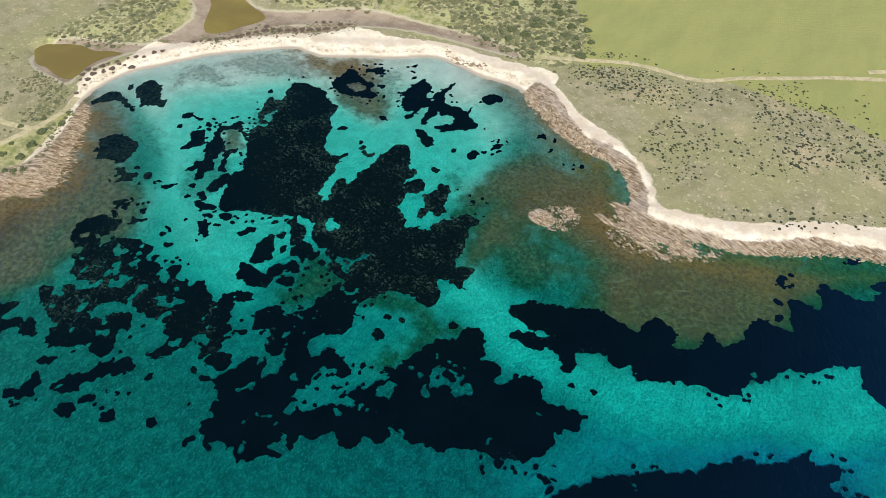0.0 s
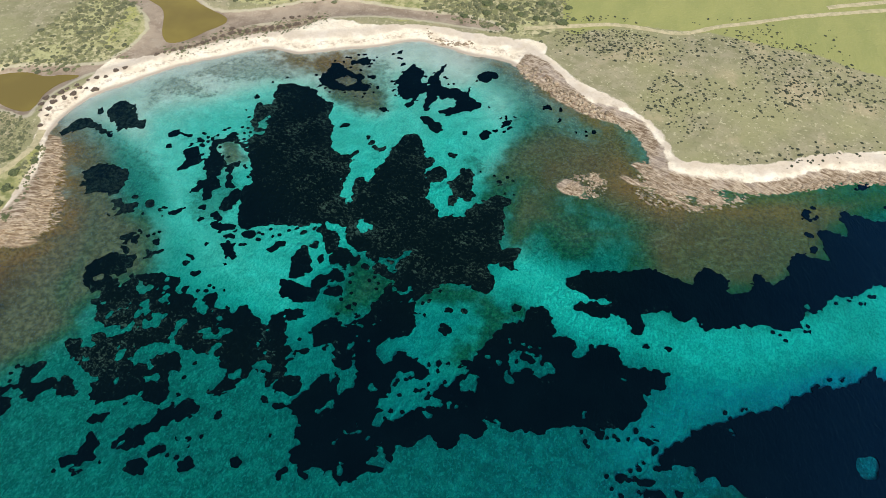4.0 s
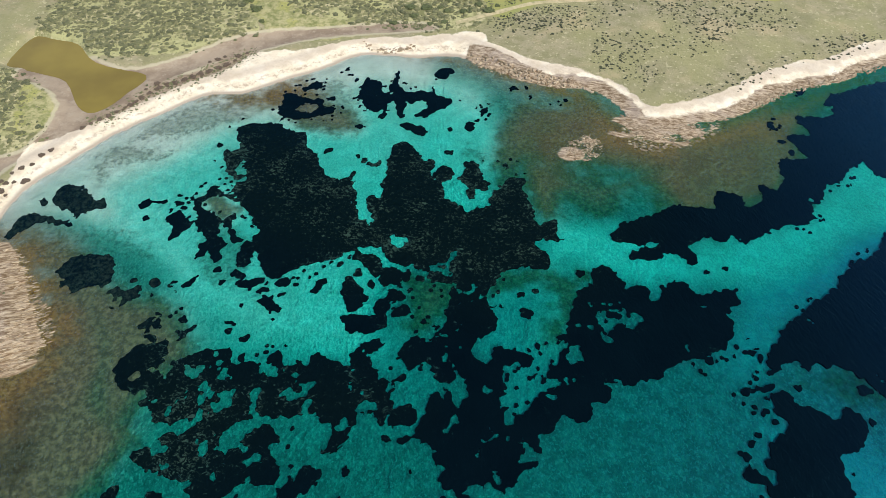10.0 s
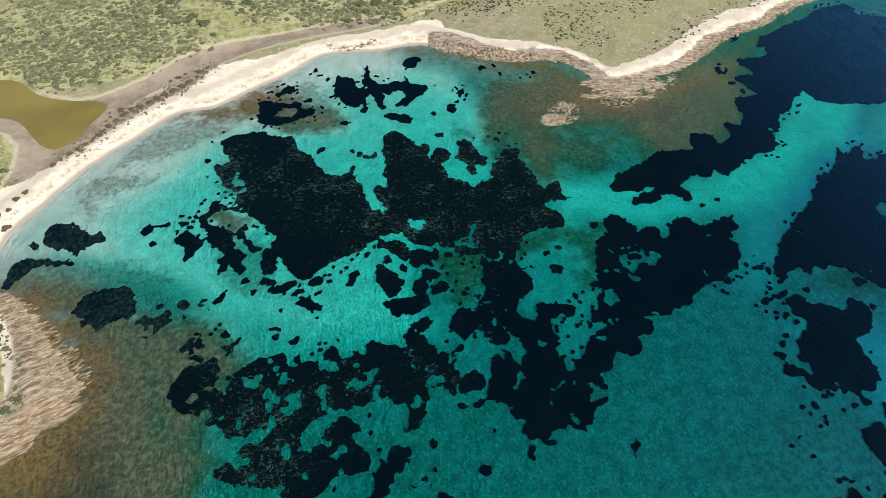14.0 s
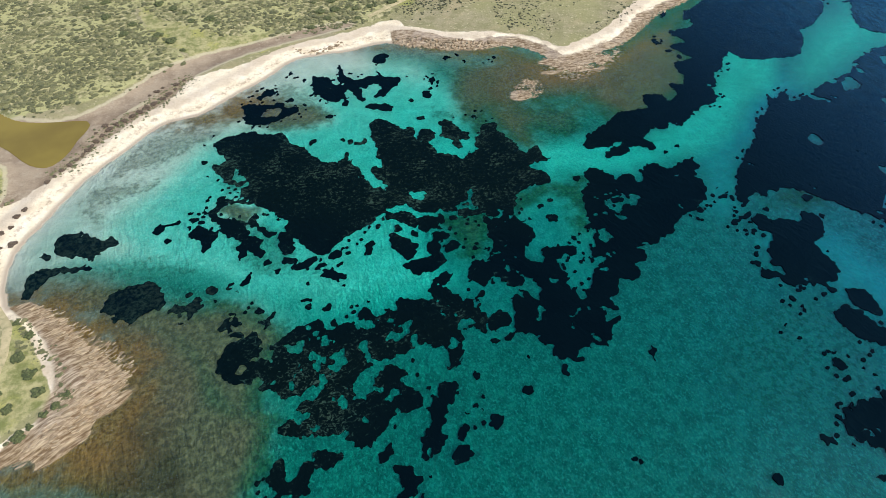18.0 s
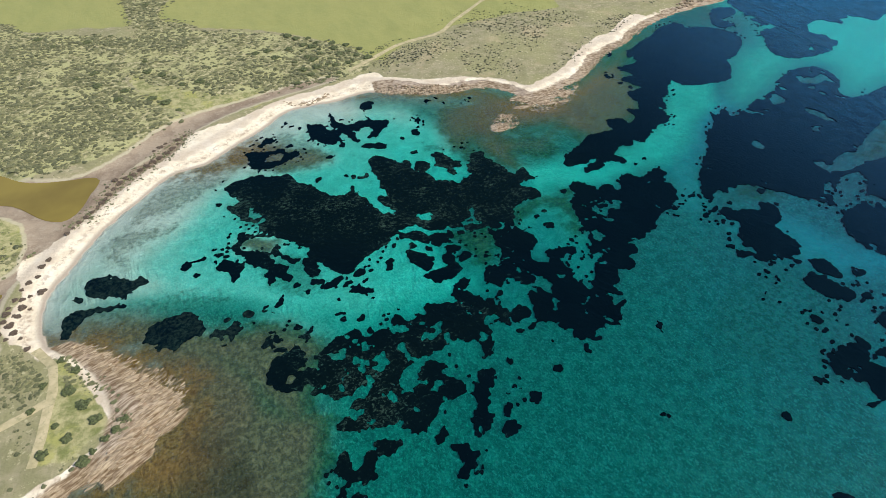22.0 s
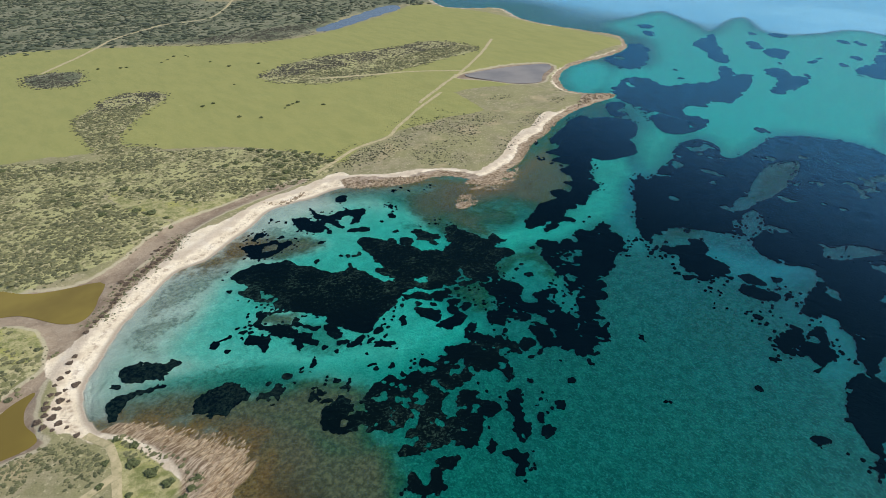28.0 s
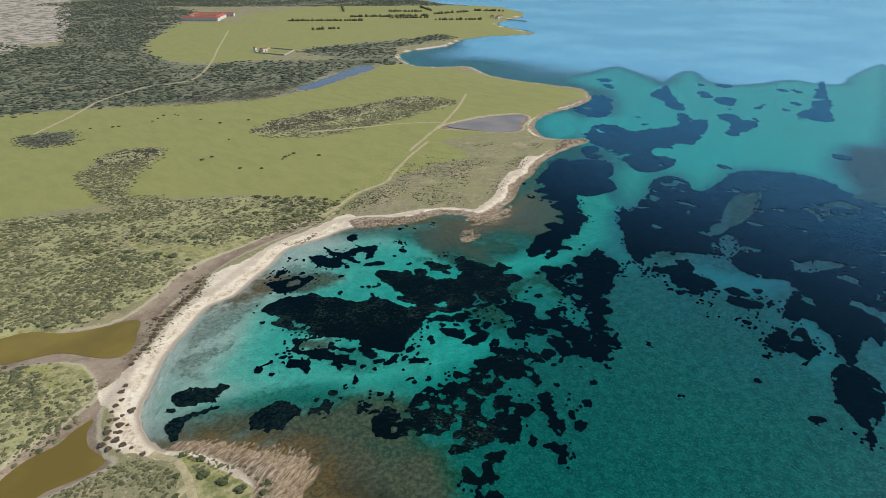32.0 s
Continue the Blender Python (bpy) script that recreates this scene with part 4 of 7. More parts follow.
meadow((47.9, 89.7), (50.0, 91.8), (51.5, 94.1), (55.0, 95.3), (60.2, 97.2), (64.3, 100.0), (67.6, 100.2), (75.2, 99.7), (75.6, 102.6), (77.5, 105.3), (80.8, 105.3), (83.4, 103.9), (83.5, 100.5), (86.5, 101.7), (88.6, 103.9), (88.1, 106.3), (89.1, 108.5), (91.1, 108.3), (92.6, 106.2), (100.9, 102.9), (97.6, 96.5), (89.6, 93.6), (84.6, 90.7), (81.5, 89.6), (79.9, 88.2), (78.3, 90.4), (75.2, 90.4), (71.4, 90.2), (67.6, 87.7), (66.4, 85.5), (67.5, 82.6), (65.4, 82.1), (62.9, 84.7), (60.9, 84.6), (57.2, 82.6), (53.5, 82.5), (51.4, 82.5), (51.1, 83.9), (55.6, 86.2), (58.1, 86.3), (59.3, 87.9), (56.8, 87.4), (53.5, 86.7), (50.7, 87.8), (47.9, 87.5))
meadow((92.6, 106.2), (96.0, 110.6), (96.4, 116.8), (99.5, 119.0), (104.5, 119.6), (104.1, 122.3), (101.7, 127.5), (104.3, 129.1), (108.8, 129.1), (107.3, 137.4), (113.4, 136.7), (119.2, 138.9), (120.2, 146.6), (128.9, 150.3), (136.6, 153.7), (144.0, 156.2), (150.3, 160.3), (163.3, 158.7), (142.1, 124.5), (136.8, 119.6), (131.3, 116.3), (124.4, 115.1), (121.9, 116.2), (122.8, 120.0), (119.7, 122.6), (120.4, 119.0), (114.8, 115.0), (111.8, 111.1), (107.1, 109.2), (104.6, 105.9), (104.2, 103.6), (101.4, 102.3), (100.6, 104.1), (97.9, 100.9), (99.7, 98.0), (96.5, 94.9), (92.7, 94.5), (88.6, 97.6))
clearing((124.2, 135.3), (127.2, 136.4), (129.9, 138.5), (128.0, 133.4), (126.1, 129.3), (124.1, 126.7), (121.8, 126.4), (121.1, 128.5), (121.4, 130.7), (123.7, 131.6), (124.3, 133.8))
clearing((132.6, 139.4), (135.8, 139.9), (136.8, 136.8), (136.1, 134.4), (133.5, 134.2), (131.6, 135.9))
meadow((79.1, 61.3), (81.3, 64.3), (82.7, 65.8), (85.9, 67.9), (88.8, 70.1), (92.1, 71.5), (95.6, 73.8), (97.7, 75.0), (97.9, 77.2), (103.3, 80.9), (102.6, 83.0), (109.0, 85.6), (112.7, 89.3), (116.5, 90.3), (121.4, 91.0), (100.6, 57.4), (99.0, 58.8), (96.9, 55.9), (93.8, 54.8), (91.3, 55.1), (90.2, 56.7), (87.7, 55.8), (85.7, 56.5), (83.6, 54.5), (82.3, 55.9), (78.7, 56.2), (77.6, 54.0), (75.8, 53.5), (74.9, 54.8), (77.1, 56.0), (77.0, 59.1), (78.5, 59.4))
meadow((74.5, 49.7), (77.7, 49.6), (78.8, 48.0), (79.7, 46.8), (82.8, 46.2), (85.4, 44.4), (88.5, 46.9), (90.7, 46.3), (92.5, 44.4), (89.3, 39.2), (86.4, 38.0), (83.9, 37.4), (83.3, 34.0), (83.1, 32.3), (83.7, 30.1), (81.3, 26.3), (76.9, 26.2), (72.7, 27.0), (69.6, 28.3), (67.6, 30.5), (70.0, 31.2), (71.2, 33.0), (69.9, 34.4), (69.6, 35.7), (72.3, 39.8), (76.1, 42.3), (74.9, 44.4), (74.5, 46.9))
meadow((63.8, 33.2), (66.0, 34.1), (68.1, 33.6), (68.9, 31.1), (66.8, 31.2), (64.9, 32.1))
meadow((72.1, 17.4), (74.0, 18.7), (77.0, 19.4), (73.9, 14.3), (72.4, 15.1))
clumps((-12.5, 76.1, 1.1, 1.2, -6), (-16.9, 78.7, 0.9, 0.8, -6), (-9.1, 72.9, 1.0, 1.3, -6), (4.6, 63.0, 1.4, 0.9, -6), (2.1, 75.1, 0.9, 0.7, -6), (26.3, 66.5, 1.5, 1.4, -6), (25.5, 71.6, 0.8, 0.7, -6), (28.5, 72.7, 0.8, 0.8, -6), (18.3, 67.6, 0.5, 0.6, -6), (39.2, 77.7, 1.1, 1.1, -7), (28.5, 58.6, 1.1, 0.7, -6), (28.3, 51.4, 1.4, 1.2, -6), (-58.7, 71.6, 1.5, 1.2, -6), (-63.8, 72.1, 0.9, 0.8, -6), (-67.7, 91.1, 0.8, 0.7, -7), (-61.0, 96.2, 1.3, 0.8, -7), (-59.2, 95.2, 1.0, 0.6, -7), (-56.4, 118.8, 0.8, 0.7, -7), (-45.8, 75.8, 0.8, 0.8, -6))
clumps((-47.4, 75.2, 0.8, 0.6, -6), (-43.6, 72.1, 0.6, 0.9, -6), (-37.2, 65.9, 0.5, 0.4, -6), (-38.7, 59.4, 0.8, 0.7, -6), (-38.6, 61.4, 1.1, 0.6, -6), (-33.8, 53.4, 0.6, 1.2, -6), (-54.8, 71.8, 0.5, 0.5, -6), (0.1, 49.9, 0.7, 0.8, -6), (-9.3, 33.4, 0.9, 0.5, -6), (-28.7, 140.3, 1.5, 1.1, -7), (-18.6, 127.7, 1.8, 1.0, -7), (-17.8, 115.7, 0.8, 0.7, -7), (-15.4, 114.2, 1.1, 0.9, -7), (-13.7, 112.9, 1.1, 0.9, -7), (-11.7, 112.9, 0.8, 0.9, -7), (-26.3, 117.9, 1.1, 1.2, -7), (7.4, 118.1, 1.1, 1.2, -7), (13.1, 129.1, 1.5, 2.1, -7), (3.1, 113.8, 0.9, 0.9, -7))
clumps((4.1, 106.3, 1.8, 1.1, -7), (23.1, 113.6, 1.3, 0.9, -7), (-25.8, 155.4, 0.7, 0.9, -7), (-22.3, 149.6, 0.7, 1.2, -7), (16.9, 135.3, 1.0, 1.9, -7), (7.5, 127.7, 0.8, 0.8, -7), (68.6, 79.3, 0.7, 0.6, -7), (73.3, 80.8, 0.7, 0.6, -7), (65.2, 81.8, 0.7, 0.6, -7), (74.0, 89.9, 2.0, 1.5, -7), (99.3, 132.9, 1.0, 1.5, -7), (112.8, 148.4, 1.3, 1.7, -7), (119.6, 143.5, 1.4, 1.6, -7), (101.5, 121.3, 1.0, 1.1, -7), (100.5, 126.0, 1.0, 0.9, -7), (73.6, 58.5, 0.9, 0.8, -6), (74.8, 57.4, 0.6, 0.6, -6), (73.5, 61.8, 0.5, 0.3, -6), (63.7, 56.2, 1.0, 0.9, -6))
clumps((70.7, 49.8, 0.7, 0.6, -6), (73.0, 50.3, 0.9, 0.6, -6), (67.3, 38.7, 1.0, 0.7, -6), (65.7, 36.4, 0.9, 0.8, -6), (69.3, 40.8, 0.7, 0.6, -6), (80.3, 51.0, 0.7, 0.6, -6), (88.5, 48.0, 0.7, 0.6, -6), (28.3, 23.5, 0.6, 0.5, -6), (27.7, 22.0, 0.5, 0.4, -6), (66.2, 25.1, 0.6, 0.5, -6), (64.8, 23.0, 0.4, 0.3, -6), (59.0, 17.7, 0.3, 0.2, -6), (74.1, 23.5, 0.9, 0.7, -6), (76.9, 25.3, 1.0, 0.5, -6), (77.3, 23.9, 0.8, 0.6, -6), (12.7, 27.2, 1.1, 0.5, -6), (3.2, 31.0, 0.4, 0.3, -6), (-9.5, 31.0, 1.0, 0.5, -6), (-0.3, 24.2, 1.0, 0.6, -6))
clumps((-9.7, 25.3, 0.6, 0.4, -6), (25.4, 146.7, 0.7, 0.9, -7), (26.4, 147.1, 0.7, 0.9, -7), (29.9, 147.6, 0.7, 0.9, -7), (31.0, 143.3, 0.7, 0.9, -7), (39.0, 141.5, 0.7, 0.6, -7), (41.2, 142.1, 0.5, 0.9, -7))
meadow((79.4, 61.3), (77.6, 59.7), (76.7, 58.0), (75.6, 55.6), (76.1, 54.3), (77.7, 54.8), (79.0, 56.9), (81.2, 57.0), (83.7, 55.5), (85.5, 57.0), (88.3, 57.6), (89.9, 57.3), (91.3, 55.8), (92.8, 55.6), (96.7, 56.6), (98.8, 59.7), (100.7, 58.3), (102.5, 57.0), (102.7, 55.3), (104.6, 54.6), (105.7, 57.0), (105.0, 58.6), (108.0, 59.2), (115.2, 91.1), (112.4, 89.5), (110.1, 86.0), (106.9, 84.6), (104.3, 83.3), (101.4, 80.5), (98.7, 78.6), (97.4, 75.2), (94.4, 73.2), (90.6, 70.7), (86.9, 69.0), (83.8, 66.7), (81.3, 63.6))
clumps((94.7, 54.2, 1.2, 1.0, 11), (93.4, 50.6, 1.5, 1.3, 11), (69.7, 49.0, 1.0, 0.7, 11), (74.7, 51.0, 1.4, 0.7, 11), (72.3, 44.9, 1.3, 0.7, 11), (73.4, 43.5, 0.7, 0.4, 11), (84.4, 61.0, 0.5, 0.3, 11), (64.0, 56.6, 0.8, 0.6, 11), (74.0, 59.2, 0.7, 0.5, 11))
meadow((73.9, 17.3), (78.3, 17.9), (79.2, 14.3), (80.5, 11.1), (80.1, 8.4), (76.3, 8.1), (73.0, 11.6), (72.2, 15.2))
meadow((80.6, 22.7), (84.1, 21.4), (84.3, 18.0), (83.2, 14.7), (80.6, 15.4), (78.8, 19.2))
meadow((57.6, -1.1), (61.9, -1.1), (66.8, -0.7), (68.4, -2.6), (66.5, -4.6), (61.6, -7.8), (56.8, -8.9), (55.3, -7.1), (54.5, -4.8), (56.2, -2.9))
meadow((66.2, -5.5), (70.3, -5.7), (74.5, -7.0), (63.8, -13.7), (59.2, -14.8), (55.6, -14.5), (53.0, -13.1), (57.4, -11.9), (61.4, -8.6))
meadow((77.3, 1.1), (83.1, 2.5), (86.2, 0.3), (79.0, -4.2), (76.5, -1.7))
clumps((88.1, 13.8, 2.2, 1.8, -28), (82.1, 7.3, 1.5, 1.2, -28), (-0.4, 23.7, 1.2, 0.8, -28), (-8.9, 20.3, 1.3, 1.1, -28), (-16.1, 20.1, 1.0, 1.4, -28), (-17.6, 16.4, 1.4, 1.5, -28), (12.6, 4.2, 0.5, 0.3, -28), (63.9, 7.4, 1.4, 1.1, -28), (68.8, 5.3, 0.7, 0.7, -28), (-9.5, 30.6, 0.9, 1.0, -28), (42.1, -26.5, 0.9, 0.6, -28), (9.1, 25.7, 0.8, 1.1, -28))
meadow((115.5, 86.3), (126.0, 88.1), (138.6, 92.7), (148.9, 94.0), (157.5, 99.8), (173.4, 103.3), (181.6, 99.4), (180.4, 90.4), (170.3, 81.9), (172.2, 76.7), (182.4, 76.4), (196.7, 77.6), (212.4, 78.4), (225.6, 71.4), (235.4, 56.8), (235.5, 45.0), (232.4, 35.6), (224.9, 25.2), (216.4, 20.1), (208.8, 4.0), (90.8, -26.0), (85.5, -23.7), (79.6, -22.6), (72.1, -23.4), (62.9, -24.6), (65.7, -21.4), (68.6, -18.2), (74.7, -15.5), (78.0, -11.9), (81.4, -7.3), (80.9, -3.9), (77.4, -0.7), (82.8, 2.7), (94.8, 4.9), (104.2, 9.3), (98.7, 18.6), (101.6, 28.6), (107.2, 33.5), (103.8, 40.2), (95.1, 51.8), (90.0, 56.6), (80.7, 60.2), (88.1, 69.5), (103.1, 79.9))
clearing((141.5, 52.9), (162.6, 60.0), (178.0, 62.4), (190.7, 58.3), (188.1, 53.0), (167.6, 47.3), (151.6, 45.3), (140.7, 45.7), (135.5, 48.0))
clearing((119.9, 43.8), (128.5, 44.5), (128.1, 40.1), (118.4, 33.8), (108.9, 31.9), (108.1, 36.2))
clearing((117.8, 12.3), (129.8, 9.1), (134.3, 2.3), (134.3, -1.8), (123.2, 2.8), (115.2, 8.2))
clearing((146.7, 92.7), (147.7, 88.5), (144.8, 85.9), (140.0, 87.2))
clearing((195.4, 28.3), (204.1, 25.3), (204.9, 20.5), (197.4, 22.4))
meadow((50.2, -23.6), (56.2, -22.1), (61.0, -23.6), (59.3, -26.8), (53.8, -28.6), (50.8, -30.9), (48.0, -33.1), (43.5, -33.6), (40.6, -32.4), (41.4, -30.1), (43.5, -27.4), (46.9, -25.7))
meadow((51.5, -29.9), (53.1, -31.7), (52.9, -32.8), (50.9, -31.6))
meadow((34.7, -35.6), (37.5, -36.3), (34.9, -37.8), (30.7, -38.7), (30.8, -37.5))
meadow((220.3, 184.7), (242.8, 192.5), (253.1, 182.7), (247.3, 165.2), (262.5, 161.1), (278.2, 152.5), (300.4, 153.5), (316.2, 145.3), (284.9, 131.6), (254.1, 122.5), (229.7, 118.2), (203.3, 109.1), (185.8, 108.7), (176.2, 113.7), (177.6, 121.9), (189.5, 137.0), (196.3, 149.5), (201.0, 162.0), (205.3, 172.1))
meadow((275.3, 239.4), (298.7, 245.4), (331.3, 251.1), (317.4, 227.5), (282.1, 206.8), (263.8, 204.5), (263.3, 219.6))
meadow((366.0, 221.1), (390.3, 228.0), (410.0, 230.6), (377.3, 207.0), (361.6, 194.2), (351.8, 200.6), (358.5, 212.4))
meadow((346.9, 199.4), (356.3, 190.4), (334.2, 172.7), (327.0, 176.9), (334.6, 188.4))
meadow((404.4, 197.5), (411.4, 194.1), (394.0, 178.5), (385.6, 180.4), (390.6, 187.9))
meadow((387.6, 175.4), (400.2, 172.5), (397.6, 156.8), (379.8, 153.6), (357.1, 145.6), (361.3, 152.1), (373.9, 165.0))
meadow((395.1, 153.4), (404.4, 150.4), (407.5, 141.5), (386.2, 133.8), (377.4, 136.8))
meadow((333.3, 145.7), (346.7, 145.3), (344.1, 135.4), (344.6, 123.0), (331.0, 113.2), (305.3, 112.3), (288.3, 112.5), (291.1, 119.7), (313.2, 125.7), (324.7, 137.3))
meadow((445.0, 117.5), (487.6, 127.8), (528.9, 138.7), (531.2, 136.5), (473.5, 115.0), (434.5, 98.7), (404.5, 90.3), (383.6, 81.4), (369.9, 83.1), (371.3, 93.1), (378.9, 104.8), (398.7, 108.6), (411.1, 104.7))
meadow((317.0, 171.0), (318.9, 161.8), (300.9, 150.7), (286.9, 150.7))
clumps((369.2, 266.1, 4.2, 10.8, -43), (391.9, 286.4, 6.6, 8.9, -43), (465.6, 148.9, 4.5, 8.2, -43), (470.2, 137.7, 3.5, 8.1, -43), (418.2, 119.8, 3.6, 6.8, -43), (389.2, 117.7, 3.1, 4.2, -43), (368.6, 98.0, 2.5, 3.8, -43), (448.2, 193.8, 7.3, 8.5, -43), (288.3, 47.1, 4.7, 5.2, -43), (218.4, 87.7, 2.9, 4.4, -43), (285.6, 183.7, 1.7, 1.8, -43), (270.4, 170.7, 1.6, 1.7, -43), (437.5, 211.5, 3.1, 5.7, -43), (28.8, 23.5, 0.9, 1.3, -42), (35.3, -7.8, 1.0, 0.8, -42), (49.4, -4.5, 1.2, 1.0, -42), (63.9, 7.5, 1.5, 1.5, -42), (30.8, -25.5, 2.1, 1.2, -42), (33.6, -30.4, 0.6, 0.5, -42))
zone("bright", (372.9, 312.8), (424.1, 315.2), (460.1, 318.3), (443.6, 287.3), (426.6, 261.0), (409.1, 238.8), (416.7, 231.5), (480.8, 251.4), (493.0, 248.5), (452.5, 216.2), (448.7, 189.8), (479.0, 171.6), (517.9, 161.0), (516.5, 135.6), (535.2, 117.6), (586.2, 127.8), (685.1, 124.9), (365.2, 43.7), (319.8, 53.5), (269.6, 46.8), (229.5, 26.6), (238.5, 46.0), (229.6, 73.1), (215.3, 79.7), (184.1, 77.2), (171.4, 80.9), (185.7, 98.2), (175.9, 104.7), (148.2, 96.9), (130.1, 92.3), (135.1, 103.6), (159.2, 123.0), (180.1, 130.9), (199.4, 151.6), (196.2, 166.5), (224.3, 203.6), (262.0, 213.5), (285.3, 203.7), (346.2, 246.6), (357.1, 281.4))
zone("bright", (208.2, 218.8), (232.9, 233.8), (252.0, 235.4), (259.9, 227.9), (247.8, 203.3), (219.2, 187.7), (198.3, 186.2), (193.6, 194.4))
zone("awash", (52.1, 136.2), (57.9, 136.9), (62.9, 133.6), (71.6, 133.6), (82.2, 136.5), (86.2, 132.2), (74.9, 122.0), (67.7, 118.5), (61.9, 120.0), (56.1, 124.3), (52.3, 128.7))
zone("awash", (37.7, 121.5), (40.1, 124.5), (44.8, 126.2), (48.4, 124.0), (49.0, 120.1), (45.6, 116.8), (42.0, 115.3), (38.4, 117.2))
zone("awash", (-98.7, 82.3), (-91.8, 77.9), (-86.0, 71.9), (-81.4, 66.2), (-75.4, 58.5), (-74.2, 55.7), (-76.5, 49.8), (-80.3, 45.8), (-83.5, 42.4), (-88.6, 39.2), (-96.5, 37.6), (-91.9, 50.8), (-89.9, 58.2), (-92.4, 68.1))
zone("shelf", (63.5, 93.0), (76.0, 93.0), (91.0, 98.0), (99.0, 103.0), (104.0, 111.0), (110.0, 117.0), (111.0, 126.0), (116.0, 131.0), (117.0, 137.0), (127.0, 142.0), (130.0, 148.0), (142.0, 155.0), (150.9, 161.3), (129.2, 158.7), (103.5, 145.5), (81.2, 136.3), (68.0, 124.1), (56.0, 113.1), (52.0, 105.5), (58.1, 104.7))
zone("olive", (29.8, 118.8), (33.4, 113.5), (39.4, 111.6), (46.8, 109.5), (52.3, 106.6), (51.8, 102.2), (49.1, 96.1), (41.7, 97.0), (37.7, 101.7), (35.9, 97.7), (32.7, 94.0), (29.8, 97.4), (27.7, 105.1), (27.0, 113.1))
zone("olive", (22.4, 132.4), (27.6, 133.1), (31.8, 128.6), (29.0, 118.9), (25.1, 107.7), (20.9, 106.0), (20.2, 115.1))
meadow((129.3, 148.4), (144.8, 155.5), (158.4, 155.7), (172.7, 149.7), (176.7, 138.4), (169.6, 129.4), (152.4, 119.2), (142.3, 109.3), (130.7, 109.9), (121.4, 113.1), (119.3, 124.0), (119.5, 135.3))
meadow((189.4, 166.0), (199.4, 163.5), (195.7, 156.7), (184.1, 154.5), (184.8, 147.5), (176.6, 147.6), (177.3, 154.7))
zone("pale", (-29.3, 152.8), (-22.3, 156.4), (-13.2, 159.3), (-4.1, 160.7), (1.7, 153.5), (-1.4, 149.4), (-6.9, 145.7), (-13.7, 148.0), (-18.8, 151.5), (-22.4, 143.4), (-15.8, 138.5), (-22.5, 138.0), (-26.7, 145.3))
zone("pale", (-102.4, 88.5), (-96.0, 92.8), (-87.7, 112.9), (-77.4, 127.2), (-66.5, 136.9), (-55.5, 139.4), (-53.1, 131.4), (-62.4, 118.4), (-74.0, 109.2), (-80.6, 100.1), (-77.5, 92.3), (-87.9, 91.9), (-95.0, 89.3))
COAST = rounded([(-3600, -900), (-900, -150), (-350, -40), (-180, 10), (-130, 30)] + SHORE_W + SHORE_B + SHORE_C[1:] + SHORE_D[2:]
                + [(1100, 1500), (1500, 2400), (2500, 4300), (-4300, 4300)], True, 2)
SOFT = dict(awash=2.5, pale=4.0, sand=2.0, rock=2.0, shelf=9.0, olive=5.0, bright=4.0, half=4.0, mud=2.0, pond=1.5, scrub=3.0, low=4.0, field=3.0, lush=3.0, weed=5.0, dots=3.0)


def cover(kind, x, y):
    """Share of a ground cover at the places, 0 to 1."""
    w = np.zeros(x.shape)
    for k, outline in enumerate(ZONES.get(kind, ())):
        far = np.hypot(*(outline.mean(0) - (0, 90))) / 150
        soft = SOFT[kind] * max(1.0, min(far, 4.0))
        w = np.maximum(w, np.clip(0.5 + within(outline, x, y, 1.1 * soft) / (2 * soft), 0, 1))
    return w


def course(kind, x, y, half):
    w = np.zeros(x.shape)
    for way in LINES.get(kind, ()):
        lo, hi = way.min(0) - 1.3 * half, way.max(0) + 1.3 * half
        pick = (x > lo[0]) & (x < hi[0]) & (y > lo[1]) & (y < hi[1])
        if pick.any():
            d, _ = away(way, x[pick], y[pick], False)
            w[pick] = np.maximum(w[pick], np.clip(1.2 - d / half, 0, 1))
    return w


def smooth(v, lo, hi):
    s = np.clip((v - lo) / (hi - lo), 0, 1)
    return s * s * (3 - 2 * s)


def coast_distance(x, y):
    d, ins = away(COAST, x, y, True)
    s = np.where(ins, d, -d)
    return s + fbm(x, y, 9, 3, 1) * 0.9 * np.clip(1.5 - d / 20, 0, 1)


